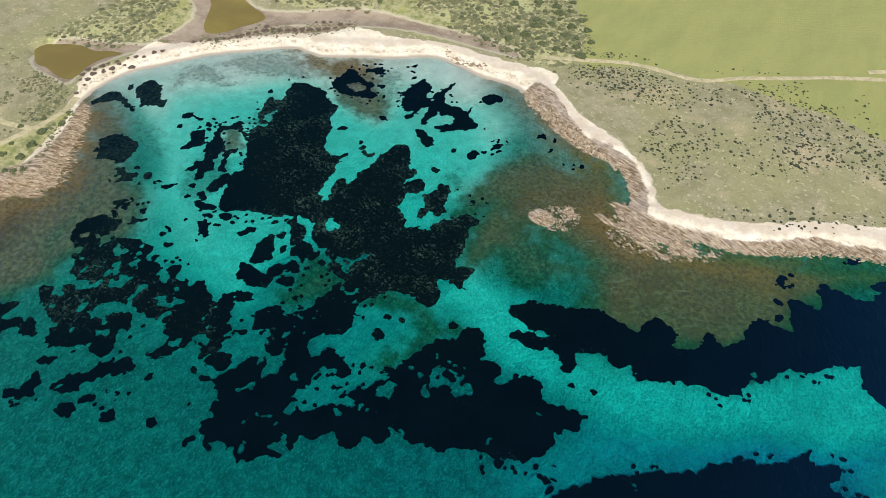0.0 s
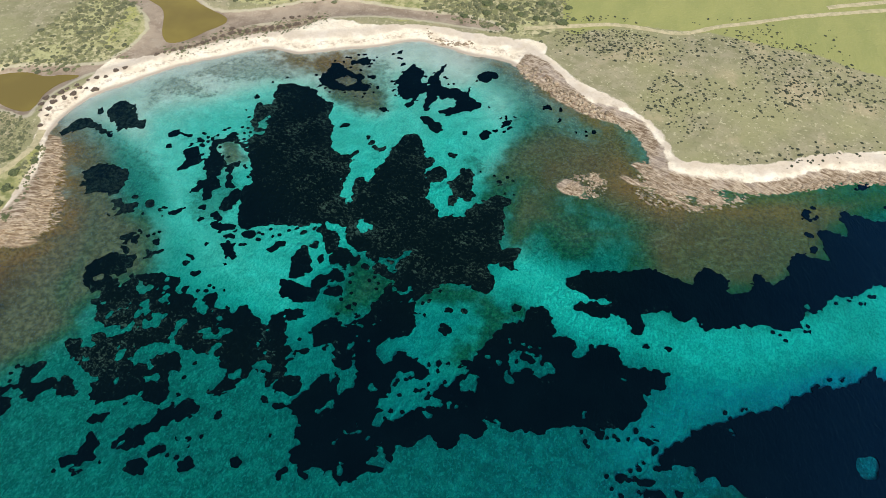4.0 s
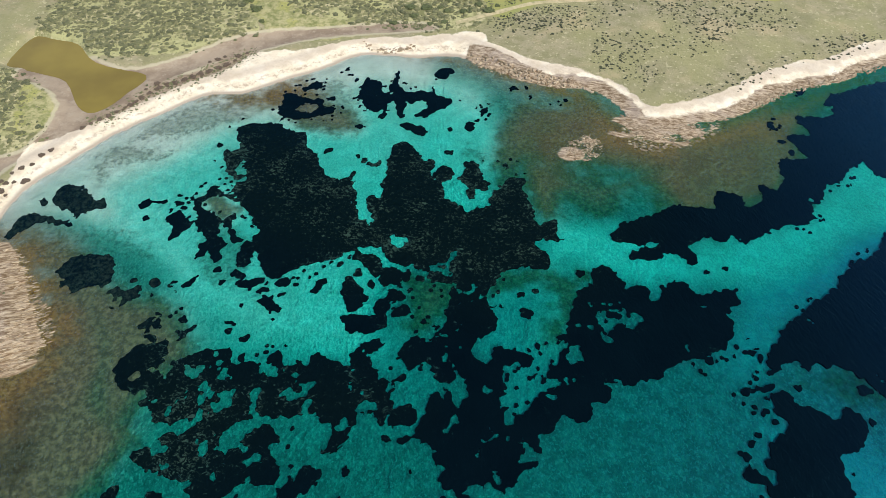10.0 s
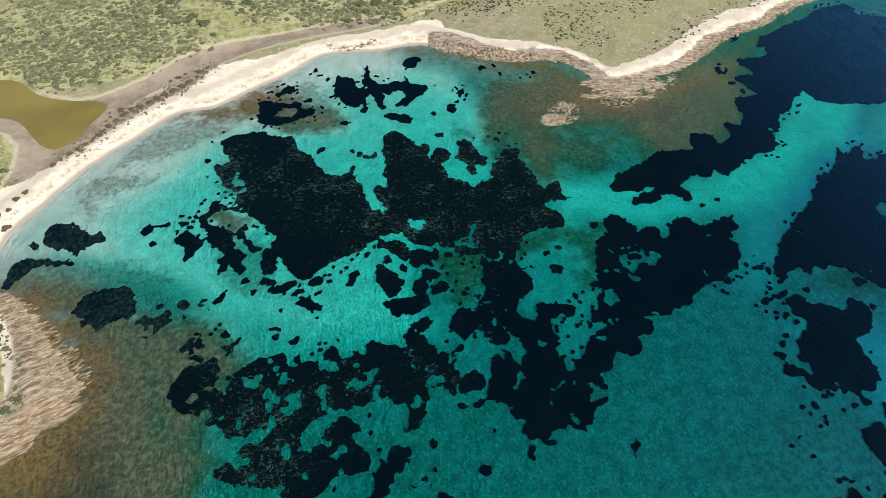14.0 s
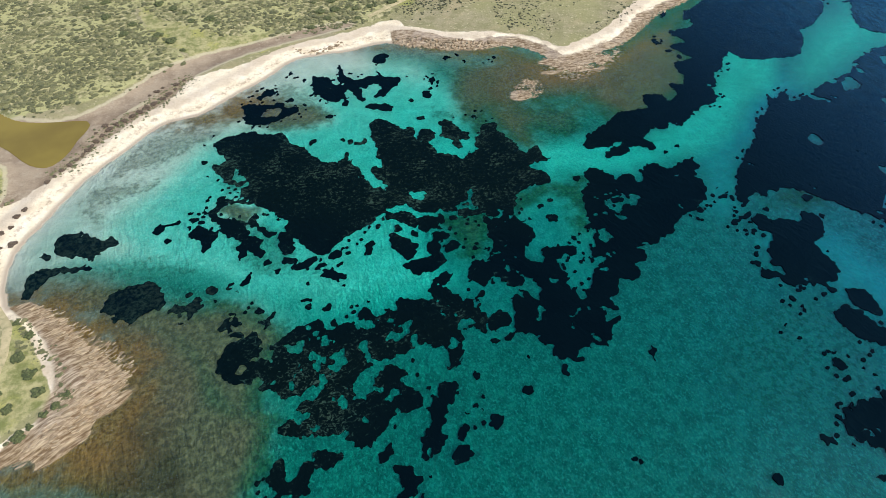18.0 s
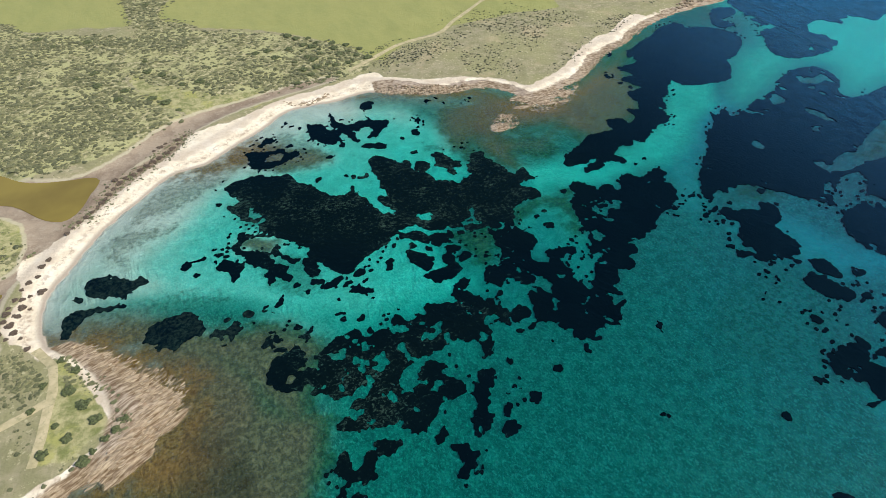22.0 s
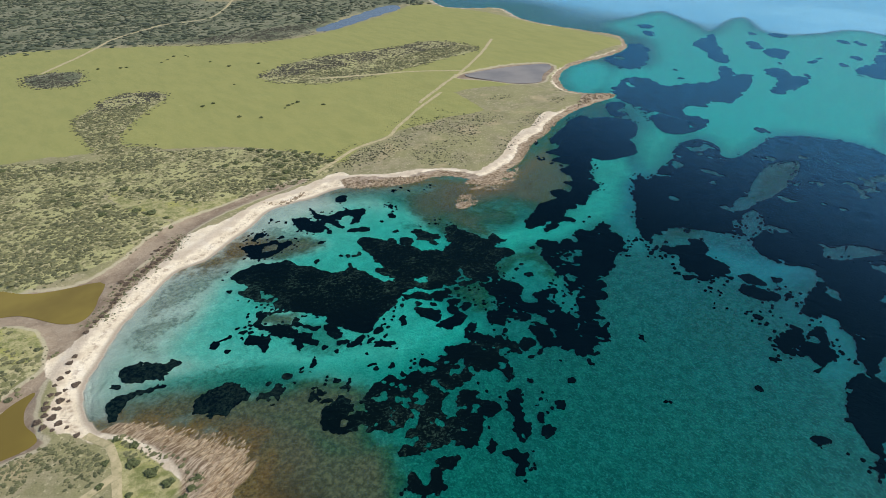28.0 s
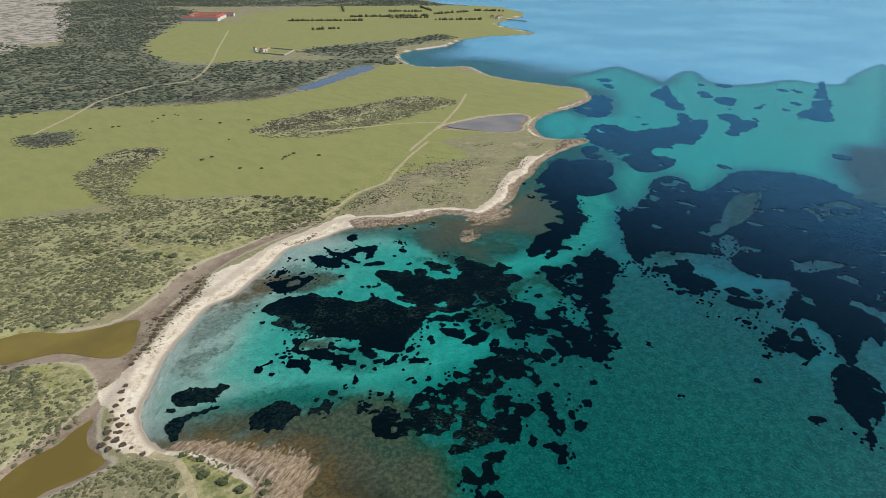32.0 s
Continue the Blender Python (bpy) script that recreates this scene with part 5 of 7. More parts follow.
def relief(x, y):
    """Height of land and sea floor, and the covers."""
    s = coast_distance(x, y)
    c = {k: cover(k, x, y) for k in SOFT}
    c["mud"] = np.maximum(c["mud"], course("litter", x, y, 4.0))
    land = 0.05 + 0.9 * smooth(s, 0, 9) + 0.9 * smooth(s, 8, 40) + 0.25 * fbm(x, y, 14, 3, 2) * smooth(s, 4, 20)
    land += c["rock"] * (0.5 + 0.5 * fbm(x, y, 3.5, 3, 3)) * smooth(s, 0.5, 4)
    land = land * (1 - c["mud"]) + (0.55 + 0.06 * fbm(x, y, 6, 2, 4)) * c["mud"]
    land = land * (1 - c["pond"]) + np.where(y > 200, 0.5, 0.12) * c["pond"]
    far = np.hypot(x, y - 90)
    land += 22 * smooth(far, 900, 2600) * smooth(900 - x + 0.2 * y, 0, 500) * (1 + 0.3 * fbm(x, y, 300, 3, 5))
    off = -s
    deep = 2.2 * (1 - np.exp(-off / 45)) + 1.3 * smooth(x, 5, 120) + 0.4 * smooth(x, 150, 330) + 3 * smooth(x + 0.25 * y, 480, 800) + 9 * smooth(x, 900, 2500)
    c["bright"] = np.maximum(c["bright"], 0.9 * smooth(-s, 22, 6) * smooth(-x, -8, 8) * smooth(y, 84, 96))
    thin = 1 - 0.85 * cover("thinned", x, y)
    c["bright"], c["half"] = c["bright"] * thin, c["half"] * thin
    c["olive"] = c["olive"] * np.where(x > 70, 0.6, 1.0)
    deep *= 1 - np.where(x < 0, 0.47, 0.38) * c["bright"]
    deep *= 1 - 0.5 * c["pale"]
    outer = c["bright"] * smooth(x, 40, 100)
    deep = deep * (1 - outer) + (1.55 + 0.45 * smooth(x, 120, 220)) * outer
    deep += 0.9 * smooth(x, 75, 130) * (1 - c["bright"]) * smooth(480 - x - 0.25 * y, 0, 80)
    deep *= 1 - 0.90 * c["shelf"]
    deep *= 1 - np.where(x < 0, 0.86, np.where(x > 70, 0.1, 0.65)) * c["olive"]
    deep += 0.10 * fbm(x, y, 12, 3, 6) * np.clip(off / 15, 0, 1)
    deep = np.maximum(deep, 0)
    # floor flattened to a tenth of its depth, to suit the camera's view
    h = np.where(s > 0, np.maximum(land, 0.02), -np.maximum(0.10 * deep, np.minimum(off * 0.05, 0.12)))
    # tilted strata that break the surface
    turn = np.where(x < 0, radians(24), radians(-14))
    along, across = x * np.cos(turn) + y * np.sin(turn), y * np.cos(turn) - x * np.sin(turn)
    slab = fbm(along / 4.0, across, 2.6, 2, 7) + 0.5 * fbm(x, y, 7, 2, 8)
    h = np.where(s < 1.5, np.where(c["awash"] > 0.02, np.maximum(h, -0.10 + 0.22 * c["awash"] * (0.12 + 1.3 * slab)), h), h)
    c["depth"] = np.where(s > 0, 0, deep)
    return h, s, c


def spaced(lo, hi, step, end_lo, end_hi, grow):
    axis = list(np.arange(lo, hi + step / 2, step))
    d = step
    while axis[-1] < end_hi:
        d *= grow
        axis.append(axis[-1] + d)
    d = step
    while axis[0] > end_lo:
        d *= grow
        axis.insert(0, axis[0] - d)
    return np.array(axis)


def sheet(name, verts, quads, attrs, mat, parent=None, even=True):
    me = bpy.data.meshes.new(name)
    me.from_pydata(verts, [], quads)
    for key, values in attrs.items():
        me.attributes.new(key, "FLOAT", "POINT").data.foreach_set("value", np.asarray(values, np.float32))
    me.polygons.foreach_set("use_smooth", np.full(len(me.polygons), even))
    me.materials.append(mat)
    ob = new(name, me)
    ob.parent = parent
    return ob


def part(name, bm, material, parent, label=""):
    me = bpy.data.meshes.new(name)
    bm.to_mesh(me)
    bm.free()
    me.materials.append(material)
    ob = new(name, me)
    ob.parent = parent
    return tagged(ob, label)


# ---- materials ----
def ground_material():
    m = Mat("ground")
    fine, mid, wide = m.noise(1.6, 4), m.noise(0.25, 4), m.noise(0.045, 3)

    def cut(name, spread=0.7, lo=0.42, hi=0.58):
        return m.step(m.add(m.attr(name), m.mul(m.add(mid, -0.5), spread)), lo, hi)

    dry = m.mix(m.step(mid, 0.35, 0.65), (0.31, 0.27, 0.155), (0.225, 0.208, 0.10))
    dry = m.mix(m.mul(m.step(wide, 0.4, 0.62), 0.8), dry, (0.275, 0.258, 0.115))
    dry = m.mix(m.mul(m.step(m.noise(0.07, 4), 0.55, 0.7), 0.6), dry, (0.43, 0.34, 0.19))
    tuft = m.step(m.noise(1.1, 4, 0.7), 0.54, 0.66)
    dry = m.mix(m.mul(tuft, 0.55), dry, (0.16, 0.165, 0.07))
    speck = m.step(m.noise(0.8, 3, 0.7), 0.58, 0.66)
    dry = m.mix(m.mul(speck, 0.55), dry, (0.55, 0.49, 0.29))
    scrub = m.mix(m.step(m.noise(0.55, 5, 0.7), 0.36, 0.56), (0.48, 0.42, 0.23), (0.175, 0.175, 0.068))
    scrub = m.mix(m.step(m.noise(0.09, 4), 0.44, 0.62), scrub, m.mix(tuft, (0.40, 0.38, 0.17), (0.20, 0.20, 0.085)))
    sep = m.n.new("ShaderNodeSeparateXYZ")
    m.t.links.new(m.pos, sep.inputs[0])
    north = m.step(sep.outputs[1], 330, 430)
    thick = m.mix(m.step(m.noise(0.035, 5, 0.7), 0.40, 0.58), (0.085, 0.105, 0.06), (0.19, 0.19, 0.12))
    scrub = m.mix(m.mul(north, 0.85), scrub, thick)
    color = m.mix(cut("scrub"), dry, scrub)
    lines = m.noise(0.16, 5, 0.7, vec=m.scaled(1, 0.35, 1, 35))
    field = m.mix(m.step(lines, 0.35, 0.7), (0.295, 0.29, 0.088), (0.25, 0.26, 0.076))
    field = m.mix(m.mul(m.step(fine, 0.5, 0.75), 0.45), field, (0.34, 0.315, 0.13))
    color = m.mix(cut("field", 0.5), color, field)
    lush = m.mix(m.step(m.noise(0.4, 5, 0.7), 0.35, 0.65), (0.17, 0.185, 0.055), (0.42, 0.375, 0.18))
    lush = m.mix(m.mul(m.step(m.noise(0.14, 5, 0.65), 0.5, 0.62), 0.8), lush, m.mix(tuft, (0.36, 0.345, 0.10), (0.14, 0.155, 0.05)))
    color = m.mix(cut("lush"), color, lush)
    mud = m.mix(m.step(m.noise(0.09, 5, 0.65), 0.35, 0.65), (0.22, 0.16, 0.105), (0.36, 0.28, 0.19))
    mud = m.mix(m.mul(m.step(m.noise(0.5, 6, 0.75), 0.5, 0.65), 0.5), mud, (0.42, 0.35, 0.25))
    rim = cut("mud", 0.6, 0.12, 0.3)
    color = m.mix(m.mul(rim, 0.7), color, (0.50, 0.43, 0.30))
    color = m.mix(cut("mud", 0.6), color, mud)
    sand = m.mix(m.step(mid, 0.3, 0.7), (0.84, 0.735, 0.55), (0.68, 0.57, 0.40))
    sand = m.mix(m.mul(m.step(m.noise(0.9, 7, 0.8), 0.50, 0.62), 0.5), sand, (0.52, 0.42, 0.29))
    sand = m.mix(m.mul(m.step(m.noise(0.16, 4), 0.5, 0.7), 0.6), sand, (0.86, 0.79, 0.65))
    far_in = m.add(m.attr("inland"), m.mul(m.add(mid, -0.5), 5.0))
    wrack = m.mul(m.mul(m.step(far_in, 2.2, 3.2), m.math("SUBTRACT", 1.0, m.step(far_in, 3.6, 5.0))), m.step(m.noise(0.8, 4, 0.7), 0.45, 0.6))
    sand = m.mix(m.mul(wrack, 0.6), sand, (0.30, 0.20, 0.13))
    sand = m.mix(m.math("SUBTRACT", 1.0, m.step(m.attr("inland"), 0.3, 1.8)), sand, (0.42, 0.34, 0.25))
    band = m.mul(m.step(far_in, 5.0, 7.0), m.math("SUBTRACT", 1.0, m.step(far_in, 9.0, 12.0)))
    sand = m.mix(m.mul(band, m.add(0.15, m.mul(m.noise(0.35, 5, 0.7), 0.7))), sand, (0.46, 0.36, 0.265))
    color = m.mix(cut("sand", 1.0), color, sand)
    east = m.step(sep.outputs[0], -20, 0)
    grain = m.mix(east, m.noise(1.0, 5, 0.7, m.grained(3.6, 0.55, 24), 0.3), m.noise(1.0, 5, 0.7, m.grained(2.4, 0.6, -14), 0.3))
    chunk = m.cells(0.55, m.scaled(1, 1.8, 1, 20))
    rock = m.mix(m.step(m.add(m.mul(grain, 0.8), m.mul(chunk, 0.2)), 0.38, 0.60), (0.15, 0.095, 0.050), (0.44, 0.345, 0.235))
    rock = m.mix(m.mul(m.step(grain, 0.56, 0.66), 0.65), rock, (0.66, 0.54, 0.39))
    rock = m.mix(m.mul(m.step(m.noise(0.7, 6, 0.8), 0.52, 0.64), 0.6), rock, (0.23, 0.17, 0.12))
    rock = m.mix(m.mul(m.step(m.noise(0.12, 4), 0.5, 0.65), 0.45), rock, (0.42, 0.35, 0.29))
    hill = m.mix(m.step(m.noise(0.06, 7, 0.8), 0.46, 0.56), (0.54, 0.45, 0.36), (0.16, 0.17, 0.10))
    soaked = m.math("SUBTRACT", 1.0, m.step(far_in, 1.0, 7.0))
    rock = m.mix(m.mul(soaked, m.add(0.55, m.mul(east, -0.3))), rock, m.mix(m.step(grain, 0.4, 0.62), (0.12, 0.068, 0.022), (0.42, 0.31, 0.17)))
    rock = m.mix(north, rock, hill)
    color = m.mix(m.math("MAXIMUM", cut("rock"), m.step(m.attr("awash"), 0.1, 0.4)), color, rock)
    # sea floor
    clean = m.mix(m.step(mid, 0.3, 0.75), (0.78, 0.75, 0.66), (0.62, 0.60, 0.52))
    # sand ripples, and glints of surface waves painted into the floor colour
    ripple_glint = m.noise(1.9, 3, 0.6, m.scaled(1, 0.8, 1, 40), 0.5)
    clean = m.mix(m.mul(m.step(ripple_glint, 0.46, 0.62), 0.32), clean, (0.45, 0.46, 0.38))
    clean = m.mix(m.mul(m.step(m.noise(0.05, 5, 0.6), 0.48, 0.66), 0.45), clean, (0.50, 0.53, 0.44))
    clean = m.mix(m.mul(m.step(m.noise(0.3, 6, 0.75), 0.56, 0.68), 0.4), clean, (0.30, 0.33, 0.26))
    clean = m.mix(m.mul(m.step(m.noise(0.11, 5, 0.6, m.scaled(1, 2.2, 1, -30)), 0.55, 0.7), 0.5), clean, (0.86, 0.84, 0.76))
    # far sand painted whiter, making up for light lost at a low view
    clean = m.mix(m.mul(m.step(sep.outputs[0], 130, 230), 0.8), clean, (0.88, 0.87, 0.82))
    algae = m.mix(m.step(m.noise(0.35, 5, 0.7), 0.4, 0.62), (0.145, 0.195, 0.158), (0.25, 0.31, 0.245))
    algae = m.mix(m.mul(m.step(ripple_glint, 0.50, 0.66), 0.62), algae, (0.46, 0.50, 0.41))
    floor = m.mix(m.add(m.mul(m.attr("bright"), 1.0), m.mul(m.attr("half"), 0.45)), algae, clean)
    olive = m.mix(m.step(m.noise(0.8, 4, 0.7), 0.4, 0.65), (0.066, 0.062, 0.021), (0.22, 0.195, 0.082))
    weed = m.mix(m.step(m.noise(0.7, 5, 0.75), 0.44, 0.6), (0.34, 0.34, 0.26), (0.09, 0.10, 0.065))
    floor = m.mix(m.mul(m.step(m.add(m.attr("weed"), m.mul(m.add(m.noise(0.35, 5, 0.7), -0.5), 1.4)), 0.35, 0.8), 0.62), floor, weed)
    floor = m.mix(m.mul(cut("olive", 1.1, 0.3, 0.7), 0.85), floor, olive)
    shelf = m.mix(m.step(m.noise(1.2, 5, 0.75), 0.36, 0.66), (0.11, 0.068, 0.016), (0.33, 0.23, 0.085))
    shelf = m.mix(m.mul(m.step(m.noise(0.10, 5, 0.6), 0.42, 0.60), 0.85), shelf, m.mix(fine, (0.19, 0.105, 0.020), (0.41, 0.255, 0.075)))
    shelf = m.mix(m.mul(m.step(m.noise(0.075, 5, 0.6, m.scaled(1, 1, 1, 70)), 0.46, 0.60), 0.8), shelf, m.mix(m.step(fine, 0.35, 0.65), (0.075, 0.078, 0.024), (0.25, 0.235, 0.10)))
    shelf = m.mix(m.mul(m.step(m.noise(0.9, 6, 0.8), 0.60, 0.68), 0.8), shelf, (0.55, 0.46, 0.31))
    shelf = m.mix(m.mul(m.step(m.noise(0.7, 5, 0.75), 0.57, 0.66), 0.7), shelf, (0.045, 0.042, 0.016))
    out = m.math("SUBTRACT", 1.0, m.step(m.add(m.attr("inland"), m.mul(m.add(m.noise(0.08, 4), -0.5), 22.0)), -20, -4))
    out = m.mul(out, m.math("SUBTRACT", 1.0, m.mul(m.step(sep.outputs[0], 10, 30), 0.65)))
    shelf = m.mix(m.mul(m.math("SUBTRACT", 1.0, out), 0.45), shelf, m.mix(m.step(m.noise(0.8, 5, 0.75), 0.4, 0.62), (0.15, 0.072, 0.012), (0.38, 0.22, 0.060)))
    shelf = m.mix(m.mul(out, 0.85), shelf, m.mix(m.step(m.noise(0.9, 5, 0.75), 0.42, 0.66), (0.014, 0.021, 0.008), (0.085, 0.095, 0.042)))
    ledge = m.math("SUBTRACT", 1.0, m.step(m.add(m.attr("inland"), m.mul(m.add(m.noise(0.06, 5, 0.6), -0.5), 26.0)), -17, -5))
    turf = m.mix(m.step(m.noise(0.9, 6, 0.75), 0.38, 0.64), (0.060, 0.066, 0.024), (0.205, 0.195, 0.085))
    turf = m.mix(m.mul(m.step(m.noise(1.0, 5, 0.7, m.grained(6.0, 1.1, 40), 0.5), 0.57, 0.66), 0.6), turf, (0.30, 0.32, 0.19))
    shelf = m.mix(m.mul(m.mul(ledge, east), 0.7), shelf, m.mix(m.mul(m.step(m.noise(0.13, 5, 0.65), 0.45, 0.62), 0.7), turf, m.mix(fine, (0.045, 0.042, 0.014), (0.15, 0.125, 0.045))))
    floor = m.mix(cut("shelf", 1.1, 0.25, 0.85), floor, shelf)
    wet = m.math("SUBTRACT", 1.0, m.step(m.height(), -0.05, 0.03))
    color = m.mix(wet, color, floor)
    h = m.add(m.mul(fine, 0.5), m.mul(m.noise(0.5, 5, 0.65), 0.6))
    h = m.mix(wet, h, m.mul(ripple_glint, 0.3))
    return m.finish(color, 0.92, m.bump(h, 0.8, 0.4))


def ripples(m, strength):
    a = m.noise(1.0, 4, 0.65, m.grained(0.7, 0.48, 105), 0.6)
    b = m.noise(1.0, 2, 0.5, m.grained(9.0, 4.0, 115))
    swell = m.noise(1.0, 3, 0.6, m.grained(2.2, 1.1, 112), 0.6)
    return m.bump(m.add(m.mul(a, 0.6), m.add(m.mul(b, 0.3), m.mul(swell, 0.9))), strength, 0.38)


def glossed(m, inner, strength, tint):
    """Water surface over what lies below it: sky reflected by Fresnel."""
    gloss = m.n.new("ShaderNodeBsdfGlossy")
    gloss.inputs["Roughness"].default_value = 0.16
    m.put(gloss.inputs["Color"], tint)
    normal = ripples(m, strength)
    m.t.links.new(normal, gloss.inputs["Normal"])
    fres = m.n.new("ShaderNodeFresnel")
    fres.inputs[0].default_value = 1.33
    m.t.links.new(normal, fres.inputs["Normal"])
    mix = m.n.new("ShaderNodeMixShader")
    m.t.links.new(fres.outputs[0], mix.inputs[0])
    m.t.links.new(inner, mix.inputs[1])
    m.t.links.new(gloss.outputs[0], mix.inputs[2])
    m.t.links.new(mix.outputs[0], m.out.inputs[0])
    return normal


def water_material():
    m = Mat("sea_water")
    m.n.remove(m.bsdf)
    d = m.mul(m.attr("depth"), 1 / 6.5)
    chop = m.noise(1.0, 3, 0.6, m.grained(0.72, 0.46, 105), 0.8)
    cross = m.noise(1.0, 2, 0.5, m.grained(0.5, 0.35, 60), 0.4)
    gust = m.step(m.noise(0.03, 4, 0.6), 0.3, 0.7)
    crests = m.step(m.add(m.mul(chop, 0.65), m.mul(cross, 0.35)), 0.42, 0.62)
    # crests shorten this path only to paint lighter ripples into the tint
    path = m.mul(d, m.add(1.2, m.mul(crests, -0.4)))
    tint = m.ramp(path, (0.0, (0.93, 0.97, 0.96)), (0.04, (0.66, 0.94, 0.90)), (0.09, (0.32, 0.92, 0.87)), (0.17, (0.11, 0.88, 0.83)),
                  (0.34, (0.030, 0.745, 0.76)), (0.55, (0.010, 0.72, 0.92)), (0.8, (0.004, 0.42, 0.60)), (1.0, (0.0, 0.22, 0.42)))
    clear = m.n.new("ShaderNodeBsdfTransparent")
    # bright ripple crests painted into the tint, standing in for focused light and glints
    painted_glint = m.math("MULTIPLY", m.add(0.75, m.mul(crests, m.add(0.30, m.mul(gust, 0.12)))), 1.08, True)
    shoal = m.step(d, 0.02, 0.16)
    m.put(clear.inputs[0], m.mix(shoal, tint, m.mix(1.0, tint, painted_glint, "MULTIPLY")))
    # far water's own blue plus reflected hazy sky, painted as diffuse colour
    body_sheen = m.n.new("ShaderNodeBsdfDiffuse")
    m.put(body_sheen.inputs[0], m.mix(m.step(m.noise(0.006, 3), 0.4, 0.65), (0.16, 0.48, 0.70), (0.24, 0.60, 0.82)))
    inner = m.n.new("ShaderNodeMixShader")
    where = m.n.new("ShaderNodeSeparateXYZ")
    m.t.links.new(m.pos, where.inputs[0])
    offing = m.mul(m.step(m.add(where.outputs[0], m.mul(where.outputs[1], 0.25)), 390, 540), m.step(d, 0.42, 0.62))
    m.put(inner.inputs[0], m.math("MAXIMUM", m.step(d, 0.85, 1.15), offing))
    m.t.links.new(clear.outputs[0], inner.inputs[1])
    m.t.links.new(body_sheen.outputs[0], inner.inputs[2])
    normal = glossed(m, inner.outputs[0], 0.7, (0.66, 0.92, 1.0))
    m.t.links.new(normal, body_sheen.inputs["Normal"])
    return m.mat


def seagrass_material():
    m = Mat("seagrass")
    m.n.remove(m.bsdf)
    fleck = m.noise(1.0, 6, 0.72, m.grained(1.0, 0.7, -8), 1.0)
    patch = m.noise(0.11, 4, 0.6)
    amount = m.add(0.70, m.add(m.mul(m.attr("shallow"), -0.135), m.add(m.mul(m.add(patch, -0.5), -0.42), m.mul(m.math("SUBTRACT", 1.0, m.attr("core")), -0.05))))
    f = m.math("MULTIPLY", m.math("SUBTRACT", fleck, amount), 12.0, True)
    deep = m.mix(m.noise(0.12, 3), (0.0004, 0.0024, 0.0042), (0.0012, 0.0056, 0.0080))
    sx = m.n.new("ShaderNodeSeparateXYZ")
    m.t.links.new(m.pos, sx.inputs[0])
    # wave glints and far sky reflection painted as blue into the bed colour
    glint_streak = m.step(m.noise(0.42, 4, 0.7, m.scaled(1, 0.28, 1, 37), 0.4), 0.35, 0.7)
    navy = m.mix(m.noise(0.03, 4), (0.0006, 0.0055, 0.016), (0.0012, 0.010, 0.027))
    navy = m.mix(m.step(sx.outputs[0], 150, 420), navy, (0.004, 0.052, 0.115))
    navy = m.mix(m.mul(glint_streak, m.step(sx.outputs[0], 100, 300)), navy, (0.004, 0.070, 0.15))
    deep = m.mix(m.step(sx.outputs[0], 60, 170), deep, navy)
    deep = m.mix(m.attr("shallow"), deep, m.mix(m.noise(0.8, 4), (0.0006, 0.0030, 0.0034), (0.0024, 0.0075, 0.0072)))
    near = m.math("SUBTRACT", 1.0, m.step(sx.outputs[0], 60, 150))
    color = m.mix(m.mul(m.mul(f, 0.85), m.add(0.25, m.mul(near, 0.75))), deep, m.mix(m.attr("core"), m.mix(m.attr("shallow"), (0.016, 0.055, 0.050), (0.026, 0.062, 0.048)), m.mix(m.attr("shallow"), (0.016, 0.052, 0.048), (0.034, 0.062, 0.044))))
    gap = m.step(m.noise(0.7, 4, 0.6), 0.74, 0.77)
    color = m.mix(m.mul(gap, near), color, (0.10, 0.17, 0.14))
    veiled = m.mix(m.step(m.noise(0.9, 6, 0.75), 0.42, 0.6), (0.001, 0.006, 0.007), (0.014, 0.028, 0.022))
    color = m.mix(m.mul(m.attr("veil"), m.step(m.noise(0.2, 5, 0.7), 0.3, 0.6)), color, veiled)
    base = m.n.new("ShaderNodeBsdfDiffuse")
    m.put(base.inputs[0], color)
    # reflection dimmed on near beds, brighter and blue on far ones, by position
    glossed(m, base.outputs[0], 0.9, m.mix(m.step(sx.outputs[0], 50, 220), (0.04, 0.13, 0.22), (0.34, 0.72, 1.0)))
    return m.mat


def pond_material():
    m = Mat("pond_water")
    color = m.mix(m.step(m.noise(0.035, 4), 0.35, 0.65), (0.245, 0.185, 0.038), (0.175, 0.128, 0.028))
    return m.finish(color, 0.12, m.bump(m.noise(0.8, 2), 0.05, 0.1), IOR=1.33)


def lagoon_material():
    m = Mat("lagoon_water")
    # blue-grey of the reflected sky put into the base colour
    return m.finish(m.mix(m.noise(0.02, 3), (0.10, 0.125, 0.15), (0.14, 0.165, 0.18)), 0.15, m.bump(m.noise(0.8, 2), 0.05, 0.1), IOR=1.33)


def silt_material():
    m = Mat("silty_water")
    return m.finish(m.mix(m.step(m.noise(0.05, 4), 0.35, 0.65), (0.21, 0.19, 0.165), (0.29, 0.255, 0.215)), 0.35, m.bump(m.noise(0.8, 2), 0.05, 0.1), IOR=1.33)


def leaf_material(name, dark, light, dead):
    m = Mat(name)
    r = m.island()
    color = m.mix(r, dark, light)
    color = m.mix(m.step(m.noise(3.0, 3), 0.55, 0.75), color, dead)
    return m.finish(color, 0.85, m.bump(m.noise(5.0, 3), 0.6, 0.2))


GROUND, WATER, SEAGRASS, POND, LAGOON, SILT = ground_material(), water_material(), seagrass_material(), pond_material(), lagoon_material(), silt_material()
CUSHION = leaf_material("cushion_leaves", (0.022, 0.028, 0.012), (0.055, 0.062, 0.026), (0.11, 0.10, 0.05))
